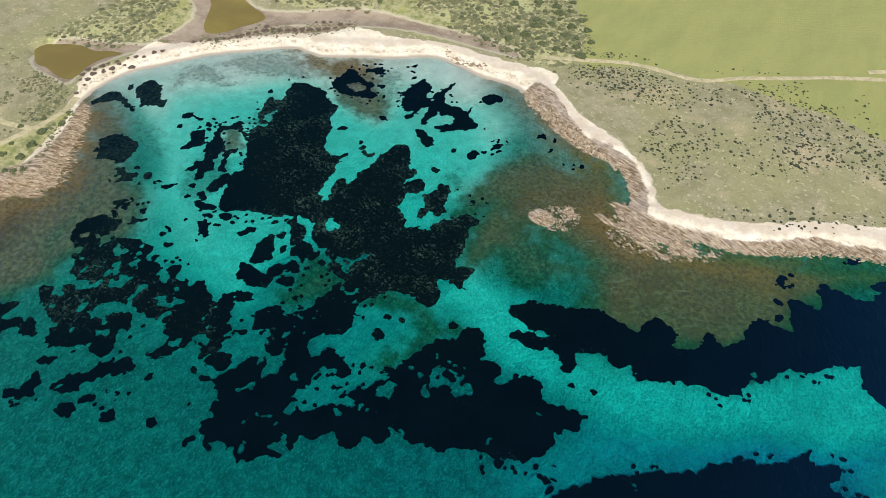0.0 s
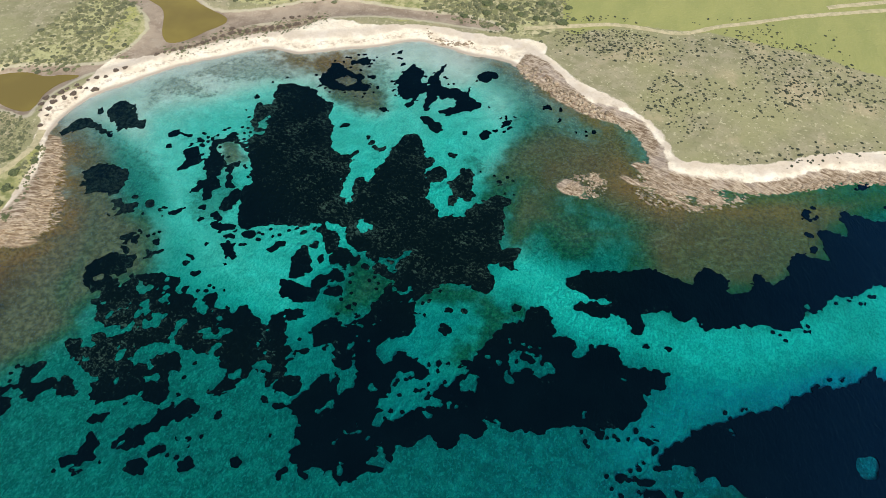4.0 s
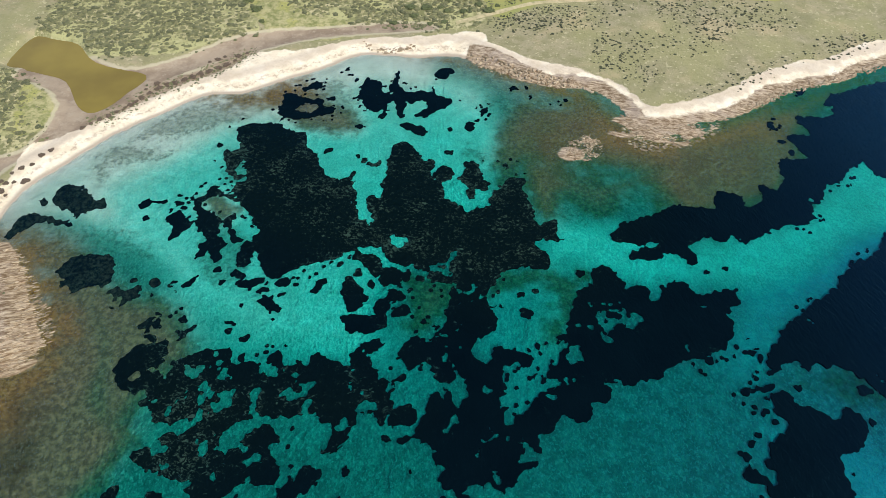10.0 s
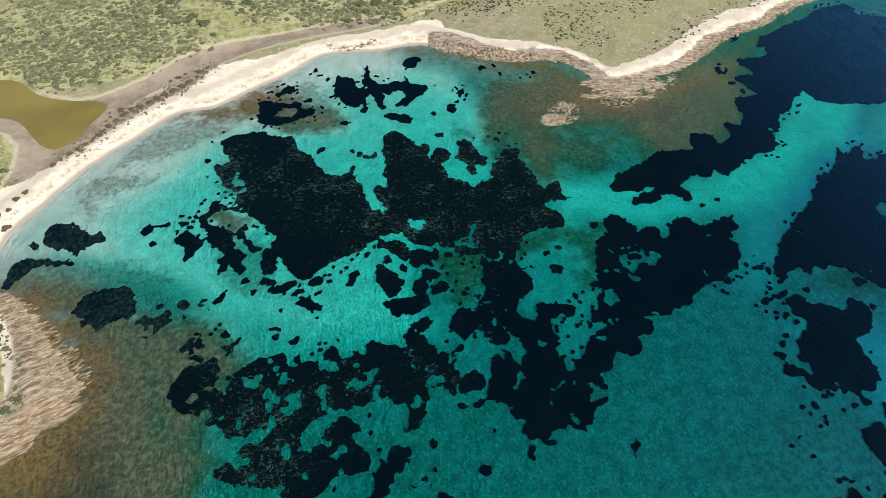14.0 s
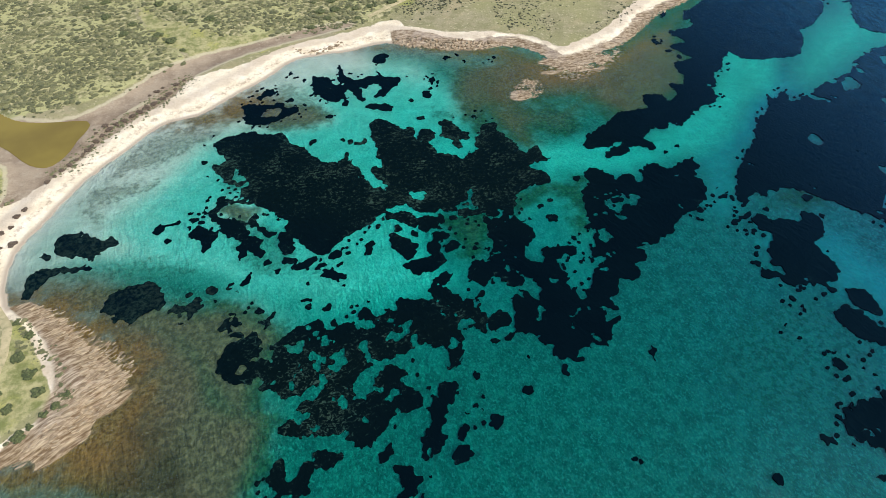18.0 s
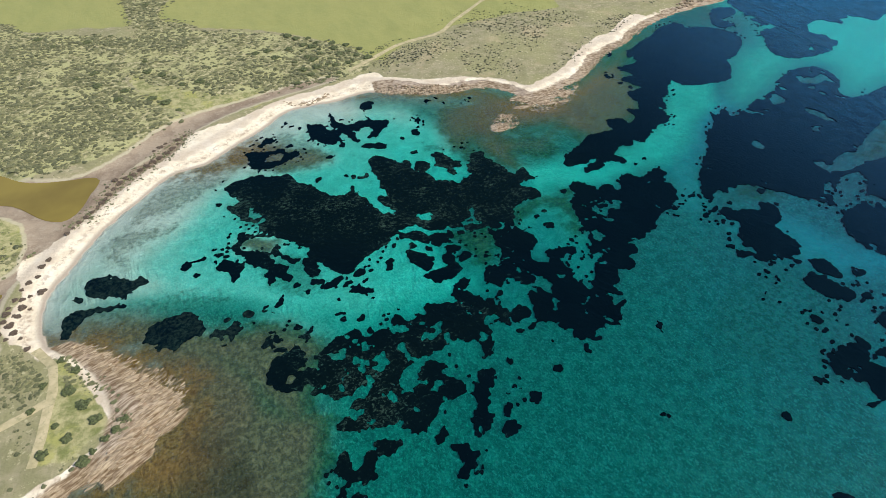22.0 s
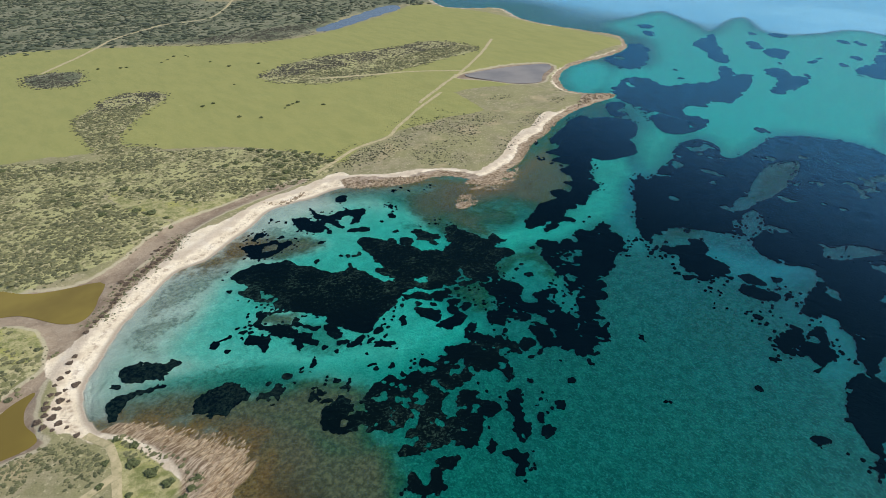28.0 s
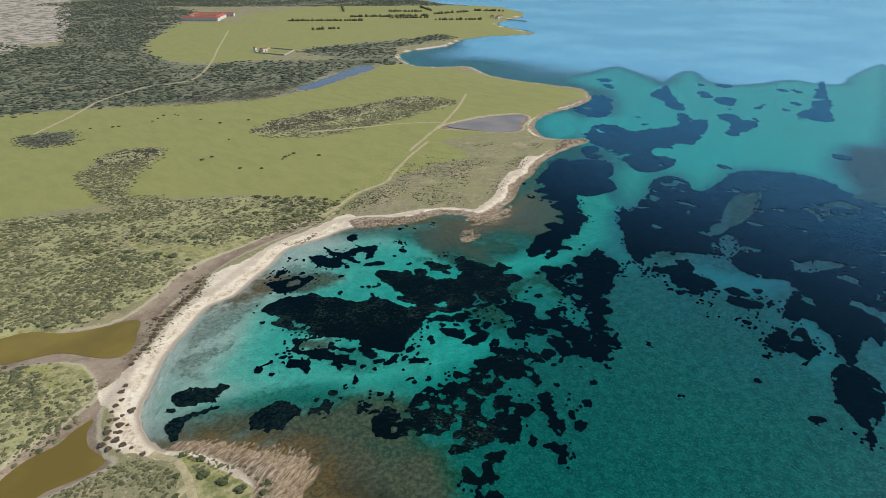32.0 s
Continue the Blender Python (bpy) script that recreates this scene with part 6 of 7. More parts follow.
DARKGREEN = leaf_material("far_leaves", (0.026, 0.040, 0.022), (0.078, 0.096, 0.052), (0.16, 0.15, 0.095))
MAQUIS = leaf_material("maquis_leaves", (0.070, 0.078, 0.032), (0.175, 0.172, 0.075), (0.31, 0.27, 0.15))

# ---- ground and sea ----
SOFT["thinned"] = 7.0
zone("thinned", (-66, 72), (-52, 66), (-30.6, 55), (-0.2, 52), (-2.1, 36), (-19.5, 36), (-30, 26), (-33.7, 14), (-66, 14), (-70, 43))
AX = spaced(-150, 170, 1.1, -4200, 4400, 1.035)
AY = spaced(-55, 215, 1.1, -4200, 4400, 1.035)
GX, GY = [a.ravel() for a in np.meshgrid(AX, AY)]
H, S, C = relief(GX, GY)
NX = len(AX)
I, J = [a.ravel() for a in np.meshgrid(np.arange(NX - 1), np.arange(len(AY) - 1))]
A0 = J * NX + I
QUADS = np.stack([A0, A0 + 1, A0 + 1 + NX, A0 + NX], 1)
SAND = np.maximum(C["sand"], np.where(S > 0, np.clip(1.25 - S / (6 + 3 * fbm(GX, GY, 25, 2, 31)), 0, 1), 0))
SAND = np.maximum(SAND, course("strand", GX, GY, 2.2))
C["rock"] = np.maximum(C["rock"], np.where(S > -4, np.clip(1.35 - np.abs(S) / (5 + 2 * fbm(GX, GY, 18, 2, 32)), 0, 1), 0) * smooth(GX, 8, 18) * smooth(GX, 420, 300))
C["field"] = C["field"] * (1 - C["scrub"])
covers = {k: C[k] for k in ("rock", "shelf", "olive", "bright", "half", "mud", "scrub", "field", "lush", "weed", "awash")}
ground = sheet("ground", np.stack([GX, GY, H], 1).tolist(), QUADS.tolist(), {**covers, "sand": SAND, "inland": np.clip(S, -60, 60)}, GROUND)
tagged(ground, "low sandy coast with dry grass, green fields, rocks and sea floor", "ground", kind="structure")


def sampled(values, x, y):
    """Values of the ground grid between its corners."""
    i = np.clip(np.searchsorted(AX, x) - 1, 0, len(AX) - 2)
    j = np.clip(np.searchsorted(AY, y) - 1, 0, len(AY) - 2)
    u, v = (x - AX[i]) / (AX[i + 1] - AX[i]), (y - AY[j]) / (AY[j + 1] - AY[j])
    k = j * NX + i
    return (values[k] * (1 - u) + values[k + 1] * u) * (1 - v) + (values[k + NX] * (1 - u) + values[k + NX + 1] * u) * v


def on_ground(x, y):
    """Height of the ground sheet."""
    return sampled(H, x, y)


low = (H < 0.06)[QUADS].any(1) & (S < 3)[QUADS].any(1)
used = np.unique(QUADS[low])
remap = np.zeros(len(GX), int)
remap[used] = np.arange(len(used))
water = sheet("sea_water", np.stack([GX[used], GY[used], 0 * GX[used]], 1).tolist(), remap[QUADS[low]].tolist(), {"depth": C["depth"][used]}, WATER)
tagged(water, "clear turquoise sea water with fine wind ripples", "water", kind="structure")

for outline in ZONES["pond"]:
    bm = bmesh.new()
    mid = outline.mean(0)
    blue = mid[1] > 200
    bm.faces.new([bm.verts.new((*(mid + (p - mid) * (1.12 if blue else 1.04)), 1.0 if blue else 0.45)) for p in outline])
    bmesh.ops.triangulate(bm, faces=bm.faces)
    tagged(part("pond_water", bm, (LAGOON if mid[1] > 300 else SILT) if blue else POND, None), ("shallow blue-grey lagoon between scrub and pasture" if mid[1] > 300 else "shallow silty grey pool behind a far beach") if blue else "still brown water of a shallow coastal pond", "pond", kind="structure")


# ---- seagrass: every bed of the field that hangs together is a thing ----
def joined(ins):
    """A number for each patch of cells that hang together, run by run."""
    root, mark, last = [0], np.zeros(ins.shape, int), []

    def find(k):
        while root[k] != k:
            root[k] = root[root[k]]
            k = root[k]
        return k

    for j, row in enumerate(ins):
        edge = np.flatnonzero(np.diff(np.concatenate([[0], row.astype(int), [0]])))
        runs = []
        for a, b in zip(edge[::2].tolist(), edge[1::2].tolist()):
            root.append(len(root))
            k = len(root) - 1
            for a0, b0, k0 in last:
                if a <= b0 and b > a0:
                    root[find(k0)] = find(k)
            mark[j, a:b] = k
            runs.append((a, b, k))
        last = runs
    table = np.array([find(k) for k in range(len(root))])
    return table[mark]


def seagrass_beds(lo, hi, cell, jag, grain, keep, top):
    ax, ay = np.arange(lo[0], hi[0], cell), np.arange(lo[1], hi[1], cell)
    x, y = np.meshgrid(ax, ay)
    f = np.full(x.shape, -4.0)
    u = x + jag * (0.4 * fbm(x, y, 5 * grain, 3, 11) + 0.32 * fbm(x, y, 1.6 * grain, 2, 13))
    v = y + jag * (0.4 * fbm(x, y, 5 * grain, 3, 12) + 0.32 * fbm(x, y, 1.6 * grain, 2, 14))
    for sign, outline in BEDS:
        w = within(outline, u, v, 4.0)
        f = np.maximum(f, w) if sign > 0 else np.minimum(f, -w)
    f = f + jag * (1.1 * (0.47 - pebbles(u, v, 2.1 * grain)) + 0.7 * (0.47 - pebbles(x, y, 1.1 * grain, 5)) + 0.45 * fbm(x, y, 0.9 * grain, 2, 19) - 0.1)
    # crumbs outside the edges, ragged sandy gaps inside them
    f = np.where((f < -0.5) & (f > -2.6), np.maximum(f, 2.6 * (0.22 - pebbles(u, v, 2.2 * grain, 9)) - 3.0 * (fbm(x, y, 14 * grain, 2, 17) < 0.16)), f)
    f = np.where((f < 3.4) & (y < 70), np.minimum(f, 5.0 * (0.44 - fbm(x, y, 3.2 * grain, 3, 18))), f)
    f = np.where((x > 92) & (x - y > 30), np.minimum(f, 9.0 * (0.36 - fbm(x, y, 9.0 * grain, 4, 15))), f)
    f = np.where(f > -3, f, -4)
    h, s = sampled(H, x, y), sampled(S, x, y)
    f = np.minimum(f, -s - 0.8)
    f = np.where(keep(x, y), f, -4)
    shallow = cover("flecked", x.ravel(), y.ravel()).reshape(x.shape)
    veil = cover("veiled", x.ravel(), y.ravel()).reshape(x.shape)
    ins = f > 0
    ny, nx = x.shape
    mark = joined(ins)
    full = ins[:-1, :-1] & ins[1:, :-1] & ins[:-1, 1:] & ins[1:, 1:]
    some = (ins[:-1, :-1] | ins[1:, :-1] | ins[:-1, 1:] | ins[1:, 1:]) & ~full
    meshes = {}
    fj, fi = np.nonzero(full)
    order = np.argsort(mark[fj, fi], kind="stable")
    fj, fi = fj[order].tolist(), fi[order].tolist()
    for j, i in zip(fj, fi):
        verts, faces, skirt = meshes.setdefault(mark[j, i], ({}, [], []))
        faces.append([verts.setdefault((p, p), len(verts)) for p in ((j, i), (j, i + 1), (j + 1, i + 1), (j + 1, i))])
    for j, i in np.argwhere(some).tolist():
        corners = ((j, i), (j, i + 1), (j + 1, i + 1), (j + 1, i))
        for tri in ((0, 1, 2), (0, 2, 3)):
            c = [corners[k] for k in tri]
            wet = [ins[q] for q in c]
            if not any(wet):
                continue
            verts, faces, skirt = meshes.setdefault(max(mark[q] for q in c), ({}, [], []))
            ring = []
            for k in range(3):
                p, q = c[k], c[(k + 1) % 3]
                if ins[p]:
                    ring.append((p, p))
                if ins[p] != ins[q]:
                    ring.append((p, q) if p < q else (q, p))
            ids = [verts.setdefault(e, len(verts)) for e in ring]
            faces.append(ids)
            for k in range(len(ring)):
                e, g = ring[k], ring[(k + 1) % len(ring)]
                if e[0] != e[1] and g[0] != g[1] and abs(x[e[0]] - 198) > 7:
                    skirt.append((ids[k], ids[(k + 1) % len(ring)]))
    crumbs = [[], [], [], [], []]
    for verts, faces, skirt in meshes.values():
        if len(faces) < 14:
            continue
        tiny = len(faces) * cell * cell / 2 < 9.0 * grain * grain
        co, sh, ve, inner = [], [], [], []
        for p, q in verts:
            if p == q:
                w = 0.0
            else:
                w = f[p] / (f[p] - f[q])
            px, py = x[p] + (x[q] - x[p]) * w, y[p] + (y[q] - y[p]) * w
            # canopy laid flat above the water so the bed shows from the camera
            co.append((px, py, top))
            sh.append(shallow[p])
            ve.append(veil[p])
            inner.append(min(max(f[p] / (2.6 * grain), 0.0), 1.0) if p == q else 0.0)
        foot = {}
        for a, b in skirt:
            for v in (a, b):
                if v not in foot:
                    foot[v] = len(co)
                    px, py, _ = co[v]
                    k = int(round((py - ay[0]) / cell)), int(round((px - ax[0]) / cell))
                    co.append((px, py, h[min(k[0], ny - 1), min(k[1], nx - 1)] - 0.1))
                    sh.append(sh[v])
                    ve.append(ve[v])
                    inner.append(0.0)
            faces.append((b, a, foot[a], foot[b]))
        if tiny:
            n = len(crumbs[0])
            crumbs[0] += co
            crumbs[1] += [[v + n for v in face] for face in faces]
            crumbs[2] += sh
            crumbs[3] += ve
            crumbs[4] += inner
            continue
        size = len(co)
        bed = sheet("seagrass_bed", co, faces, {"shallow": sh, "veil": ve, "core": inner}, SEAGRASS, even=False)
        big = "wide dark seagrass meadow with ragged edges in clear shallow water" if size > 4000 else "dark seagrass bed on pale sand in turquoise water" if size > 300 else "small round clump of dark seagrass lying flat at the water surface"
        tagged(bed, big, "seagrass", "seagrass beds")
    if crumbs[0]:
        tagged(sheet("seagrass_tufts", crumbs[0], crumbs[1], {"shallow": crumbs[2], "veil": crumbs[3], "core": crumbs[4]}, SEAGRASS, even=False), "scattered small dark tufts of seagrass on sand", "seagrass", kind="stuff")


SOFT["flecked"] = 12.0
SOFT["veiled"] = 3.0
zone("veiled", (-83, 74), (-69, 84), (-58, 79), (-54, 68), (-58, 61), (-70, 58), (-82, 59))
zone("veiled", (-99, 107), (-82, 115), (-77, 103), (-75, 88), (-81, 77), (-102, 82), (-106, 94))
zone("flecked", (-62, 62), (-30, 52), (-2, 50), (-4, 38), (-22, 36), (-34, 24), (-56, 18), (-60, 40))
zone("flecked", (-60, 135), (-30, 125), (40, 125), (55, 100), (30, 70), (-20, 75), (-60, 100))
seagrass_beds((-125, -80), (205, 185), 0.42, 1.0, 1.0, lambda x, y: x < 200, 0.03)
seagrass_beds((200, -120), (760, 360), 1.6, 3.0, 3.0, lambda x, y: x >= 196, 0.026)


# ---- shrubs ----
def shrub_form(seed, fine=2):
    """A low ragged cushion of twigs and leaves."""
    rng = np.random.default_rng(seed)
    bm = bmesh.new()
    bmesh.ops.create_icosphere(bm, subdivisions=fine, radius=1.0)
    for v in bm.verts:
        k = 0.9 + 0.45 * noise.noise(v.co * 2.3 + Vector((seed * 7.1, 0, 0))) + rng.uniform(-0.28, 0.22)
        v.co = Vector((v.co.x * k, v.co.y * k, max(v.co.z, -0.2) * 0.42 * k + 0.08))
    co = np.array([v.co[:] for v in bm.verts])
    fa = np.array([[v.index for v in f.verts] for f in bm.faces])
    bm.free()
    return co, fa


FORMS = [shrub_form(k) for k in range(5)]
FAR_FORMS = [shrub_form(k + 5, 1) for k in range(5)]
RNG = np.random.default_rng(5)


def scattered(name, lo, hi, count, small, large, chance, mat, label, forms=FORMS, clear=5.0):
    """Many shrubs in one mesh, where chance(x, y, covers) says so."""
    x, y = RNG.uniform(lo[0], hi[0], count), RNG.uniform(lo[1], hi[1], count)
    h, s = on_ground(x, y), sampled(S, x, y)
    c = {k: cover(k, x, y) for k in ("scrub", "lush", "low", "dots", "sand", "rock", "mud", "pond")}
    ok = (RNG.random(count) < chance(x, y, c)) & (s > clear) & (c["pond"] < 0.2) & (course("track", x, y, 2.5) < 0.3)
    x, y, h = x[ok], y[ok], h[ok]
    r = small + (large - small) * RNG.random(len(x)) ** 2.2
    vs, fs, n = [], [], 0
    for k in range(len(x)):
        co, fa = forms[k % 5]
        w = RNG.uniform(0, 6.28)
        cw, sw = math.cos(w) * r[k], math.sin(w) * r[k]
        st = RNG.uniform(0.75, 1.3)
        vs.append(np.stack([x[k] + (co[:, 0] * cw - co[:, 1] * sw) * st, y[k] + co[:, 0] * sw + co[:, 1] * cw, h[k] + co[:, 2] * r[k] * RNG.uniform(0.7, 1.1)], 1))
        fs.append(fa + n)
        n += len(co)
    ob = sheet(name, np.concatenate(vs).tolist(), np.concatenate(fs).tolist(), {}, mat, even=False)
    return tagged(ob, label, "shrubs", kind="stuff")


def patchy(x, y, size, seed, lo, hi):
    return smooth(fbm(x, y, size, 3, seed), lo, hi)


scattered("scrub", (-200, 70), (260, 330), 150000, 0.22, 1.05, lambda x, y, c: c["scrub"] * (1 - 0.9 * c["lush"]) * (0.3 + 0.7 * patchy(x, y, 16, 21, -0.4, 0.25)), MAQUIS, "dense low maquis scrub of olive-green cushions on dry ground")
scattered("low_scrub", (20, 120), (330, 330), 90000, 0.2, 0.55, lambda x, y, c: np.maximum(c["low"] * patchy(x, y, 26, 22, 0.15, 0.45) * 0.5 * (1 - c["sand"]), c["dots"] * (0.25 + 0.75 * patchy(x, y, 30, 24, -0.3, 0.3))) * 0.8, CUSHION, "small dark cushion bushes scattered over dry coastal grass", clear=2.5)
scattered("pond_litter", (-140, 80), (-40, 180), 26000, 0.12, 0.5, lambda x, y, c: course("litter", x, y, 4.0) * 0.9, MAQUIS, "grey-brown saltbush and driftwood litter along a muddy flat", clear=3.0)
scattered("headland_scrub", (-190, -20), (-85, 130), 42000, 0.15, 0.65, lambda x, y, c: (1 - c["sand"]) * (1 - c["rock"]) * (1 - c["mud"]) * patchy(x, y, 11, 26, -0.3, 0.25) * 0.9 * (y < 84), MAQUIS, "low green scrub and grass tussocks on the headland", clear=4.0)
scattered("far_scrub", (-600, 150), (1100, 1700), 210000, 1.0, 3.2, lambda x, y, c: c["scrub"] * np.where((x < 260) & (y < 330) | (x < 330) & (y < 480), 0, 1) * (0.35 + 0.65 * patchy(x, y, 45, 23, -0.4, 0.1)), DARKGREEN, "distant dark green scrub covering the flat land", FAR_FORMS)
HEATHER = leaf_material("heather_leaves", (0.03, 0.033, 0.02), (0.085, 0.082, 0.05), (0.22, 0.19, 0.13))
scattered("pasture_scrub", (-150, 300), (340, 480), 90000, 0.35, 1.1, lambda x, y, c: c["scrub"] * np.where((x < 260) & (y < 330), 0, 1) * (0.3 + 0.7 * patchy(x, y, 14, 25, -0.3, 0.2)), HEATHER, "islands of grey-olive low scrub in a green pasture", FAR_FORMS)
LEAVES = leaf_material("juniper_leaves", (0.042, 0.056, 0.018), (0.105, 0.122, 0.042), (0.17, 0.165, 0.075))


def bark_material():
    m = Mat("bark")
    return m.finish(m.mix(m.noise(6, 4), (0.10, 0.075, 0.05), (0.20, 0.16, 0.11)), 0.9, m.bump(m.noise(9, 4), 0.6, 0.05))


def stone_material():
    m = Mat("stone")
    r = m.random()
    c = m.mix(r, (0.20, 0.145, 0.085), (0.50, 0.395, 0.26))
    c = m.mix(m.step(m.noise(1.6, 5, 0.7, m.scaled(0.4, 2.5, 1, -30)), 0.45, 0.65), c, (0.18, 0.135, 0.085))
    c = m.mix(m.mul(m.step(m.noise(0.5, 3), 0.5, 0.7), 0.5), c, (0.34, 0.22, 0.13))
    return m.finish(c, 0.88, m.bump(m.noise(3, 5, 0.7), 0.8, 0.15))


def track_material():
    m = Mat("dirt")
    c = m.mix(m.step(m.noise(0.5, 4), 0.35, 0.65), (0.52, 0.43, 0.25), (0.40, 0.34, 0.18))
    c = m.mix(m.mul(m.step(m.noise(0.9, 4, 0.7), 0.52, 0.65), 0.6), c, (0.24, 0.24, 0.11))
    return m.finish(c, 0.95, m.bump(m.noise(2, 4), 0.6, 0.1))


def plaster_material(name, a, b):
    m = Mat(name)
    return m.finish(m.mix(m.step(m.noise(0.6, 4), 0.4, 0.7), a, b), 0.85, m.bump(m.noise(4, 3), 0.3, 0.05))


BARK, STONE, DIRT = bark_material(), stone_material(), track_material()
WHITEWASH = plaster_material("whitewash", (0.72, 0.69, 0.62), (0.55, 0.51, 0.44))
ROOF_TILE = plaster_material("roof_tile", (0.42, 0.13, 0.085), (0.33, 0.11, 0.08))
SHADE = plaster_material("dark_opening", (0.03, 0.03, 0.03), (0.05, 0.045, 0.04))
CONCRETE = plaster_material("concrete", (0.30, 0.31, 0.31), (0.20, 0.21, 0.22))
DRYSTONE = plaster_material("drystone", (0.52, 0.47, 0.39), (0.34, 0.30, 0.25))


# ---- dirt tracks ----
for ribbon, wide in zip(LINES["track"], (1.1, 1.25, 1.1, 1.0, 1.0, 0.9)):
    fine = rounded(ribbon[::2], False, 6)
    along = np.gradient(fine, axis=0)
    along /= np.hypot(along[:, 0], along[:, 1])[:, None] + 1e-9
    side = np.stack([-along[:, 1], along[:, 0]], 1)
    rows = []
    for w in (-1.0, -0.5, 0.0, 0.5, 1.0):
        rag = 1 + 0.35 * fbm(fine[:, 0], fine[:, 1] + 50 * w, 5, 2, 41)
        q = fine + side * (w * wide * rag)[:, None]
        rows.append(np.column_stack([q, on_ground(q[:, 0], q[:, 1]) + 0.10 - 0.05 * abs(w)]))
    n = len(fine)
    faces = [(r * n + k, r * n + k + 1, (r + 1) * n + k + 1, (r + 1) * n + k) for r in range(4) for k in range(n - 1)]
    tagged(sheet("dirt_track", np.concatenate(rows).tolist(), faces, {}, DIRT), "pale sandy wheel track worn through dry grass", "track", kind="structure")


# ---- rocks ----
def stone_form(seed, sides):
    rng = np.random.default_rng(seed)
    w = (np.arange(sides) + rng.uniform(-0.25, 0.25, sides)) * 2 * math.pi / sides
    r = rng.uniform(0.75, 1.1, sides)
    bm = bmesh.new()
    rings = [[bm.verts.new((s * r[k] * math.cos(w[k]) * 0.5, s * r[k] * math.sin(w[k]) * 0.5, z + (rng.uniform(-0.08, 0.08) if z > 0 else 0))) for k in range(sides)] for s, z in ((1.0, -0.5), (1.02, 0.25), (0.72, 0.5))]
    for a, b in zip(rings, rings[1:]):
        for k in range(sides):
            bm.faces.new((a[k], a[(k + 1) % sides], b[(k + 1) % sides], b[k]))
    bm.faces.new(rings[2])
    me = bpy.data.meshes.new("stone")
    bm.to_mesh(me)
    bm.free()
    me.materials.append(STONE)
    return me


STONES = [stone_form(k, 5 + k % 3) for k in range(8)]


def rocks(name, label, corners, count, long, thin, high, turn, spread, piece, seed):
    """A rocky place and its separate slabs or boulders."""
    rng = np.random.default_rng(seed)
    outline = rounded(corners)
    lo, hi = outline.min(0), outline.max(0)
    base = tagged(new(name), label, "rocks", "shore rocks")
    base.location = (*outline.mean(0), 0)
    made = 0
    while made < count:
        x, y = rng.uniform(lo, hi)
        if within(outline, np.array([x]), np.array([y]))[0] < (rng.uniform(0, 1.5) if turn < 15 or turn > 24 else rng.uniform(0.8, 3.0)):
            continue
        k = rng.uniform(0.45, 1.0) ** 1.5
        a, b, c = long * k, thin * k * rng.uniform(0.8, 1.3), high * rng.uniform(0.5, 1.0) * (0.5 + 0.5 * k)
        ob = new(piece, STONES[rng.integers(8)])
        ob.parent = base
        z = float(on_ground(np.array([x]), np.array([y]))[0])
        ob.matrix_local = pose(x - base.location.x, y - base.location.y, max(z, -0.12) + 0.12 * c, rng.uniform(-9, 9), rng.uniform(-9, 9), turn + rng.uniform(-spread, spread)) @ Matrix.Diagonal((a, b, c, 1))
        made += 1
    return base


BANK, BANK_TURN = [(-22.2, 170.3), (-14.6, 166.4), (-5.3, 168.9), (-5.1, 166.2), (-14.7, 163.2), (-21.2, 166.3)], 0
HEAD = [(-101, 83), (-92, 79), (-82, 68), (-74, 57), (-77, 50), (-83, 44), (-90, 41), (-100, 40.5), (-97, 45), (-91, 50), (-88, 57), (-91, 66), (-97, 75)]
rocks("rock_platform", "tilted pale rock strata of a low headland running into brown shallows", HEAD, 280, 2.6, 0.5, 0.34, 24, 14, "slab", 1)
rocks("rock_ledges", "thin grey-brown rock ledges between pale tilted strata", HEAD, 240, 1.5, 0.38, 0.3, 20, 22, "ledge", 7)
rocks("rock_platform", "bright broken rock slabs at the tip of a sandy headland", [(57, 139), (62, 132), (75, 133), (89, 136), (80, 126), (67, 120), (61, 120), (56, 125)], 220, 1.9, 0.8, 0.3, -8, 40, "slab", 2)
rocks("reef", "pale jagged rocks just breaking the surface off the headland", [(39.5, 122.5), (45, 127), (50, 125), (50, 119), (45.5, 115.5), (40.5, 117)], 220, 1.2, 0.6, 0.35, 25, 60, "rock", 3)
rocks("boulder_shore", "grey-brown boulders heaped along the waterline under a sandy bank", [(12, 165), (22, 161), (33, 156), (45, 151), (51, 146), (45, 147), (33, 149), (22, 154), (13, 159)], 200, 1.7, 1.1, 0.8, 0, 180, "boulder", 4)
rocks("boulder_shore", "weathered rocks scattered along a narrow pale shore", [(92, 139), (105, 149), (125, 156), (141, 165), (146, 163), (130, 155), (112, 148), (98, 140)], 240, 1.7, 0.8, 0.5, 35, 40, "boulder", 5)
rocks("rocky_point", "pale rocks at the end of a low stony point", [(172, 172), (195, 174), (204, 172), (207, 177), (196, 183), (180, 180)], 90, 3.2, 1.8, 1.0, 10, 60, "rock", 6)
rocks("eroded_bank", "low crumbling brown bank of earth and stones above a beach", BANK, 70, 1.5, 0.7, 0.55, BANK_TURN, 35, "clod", 8)


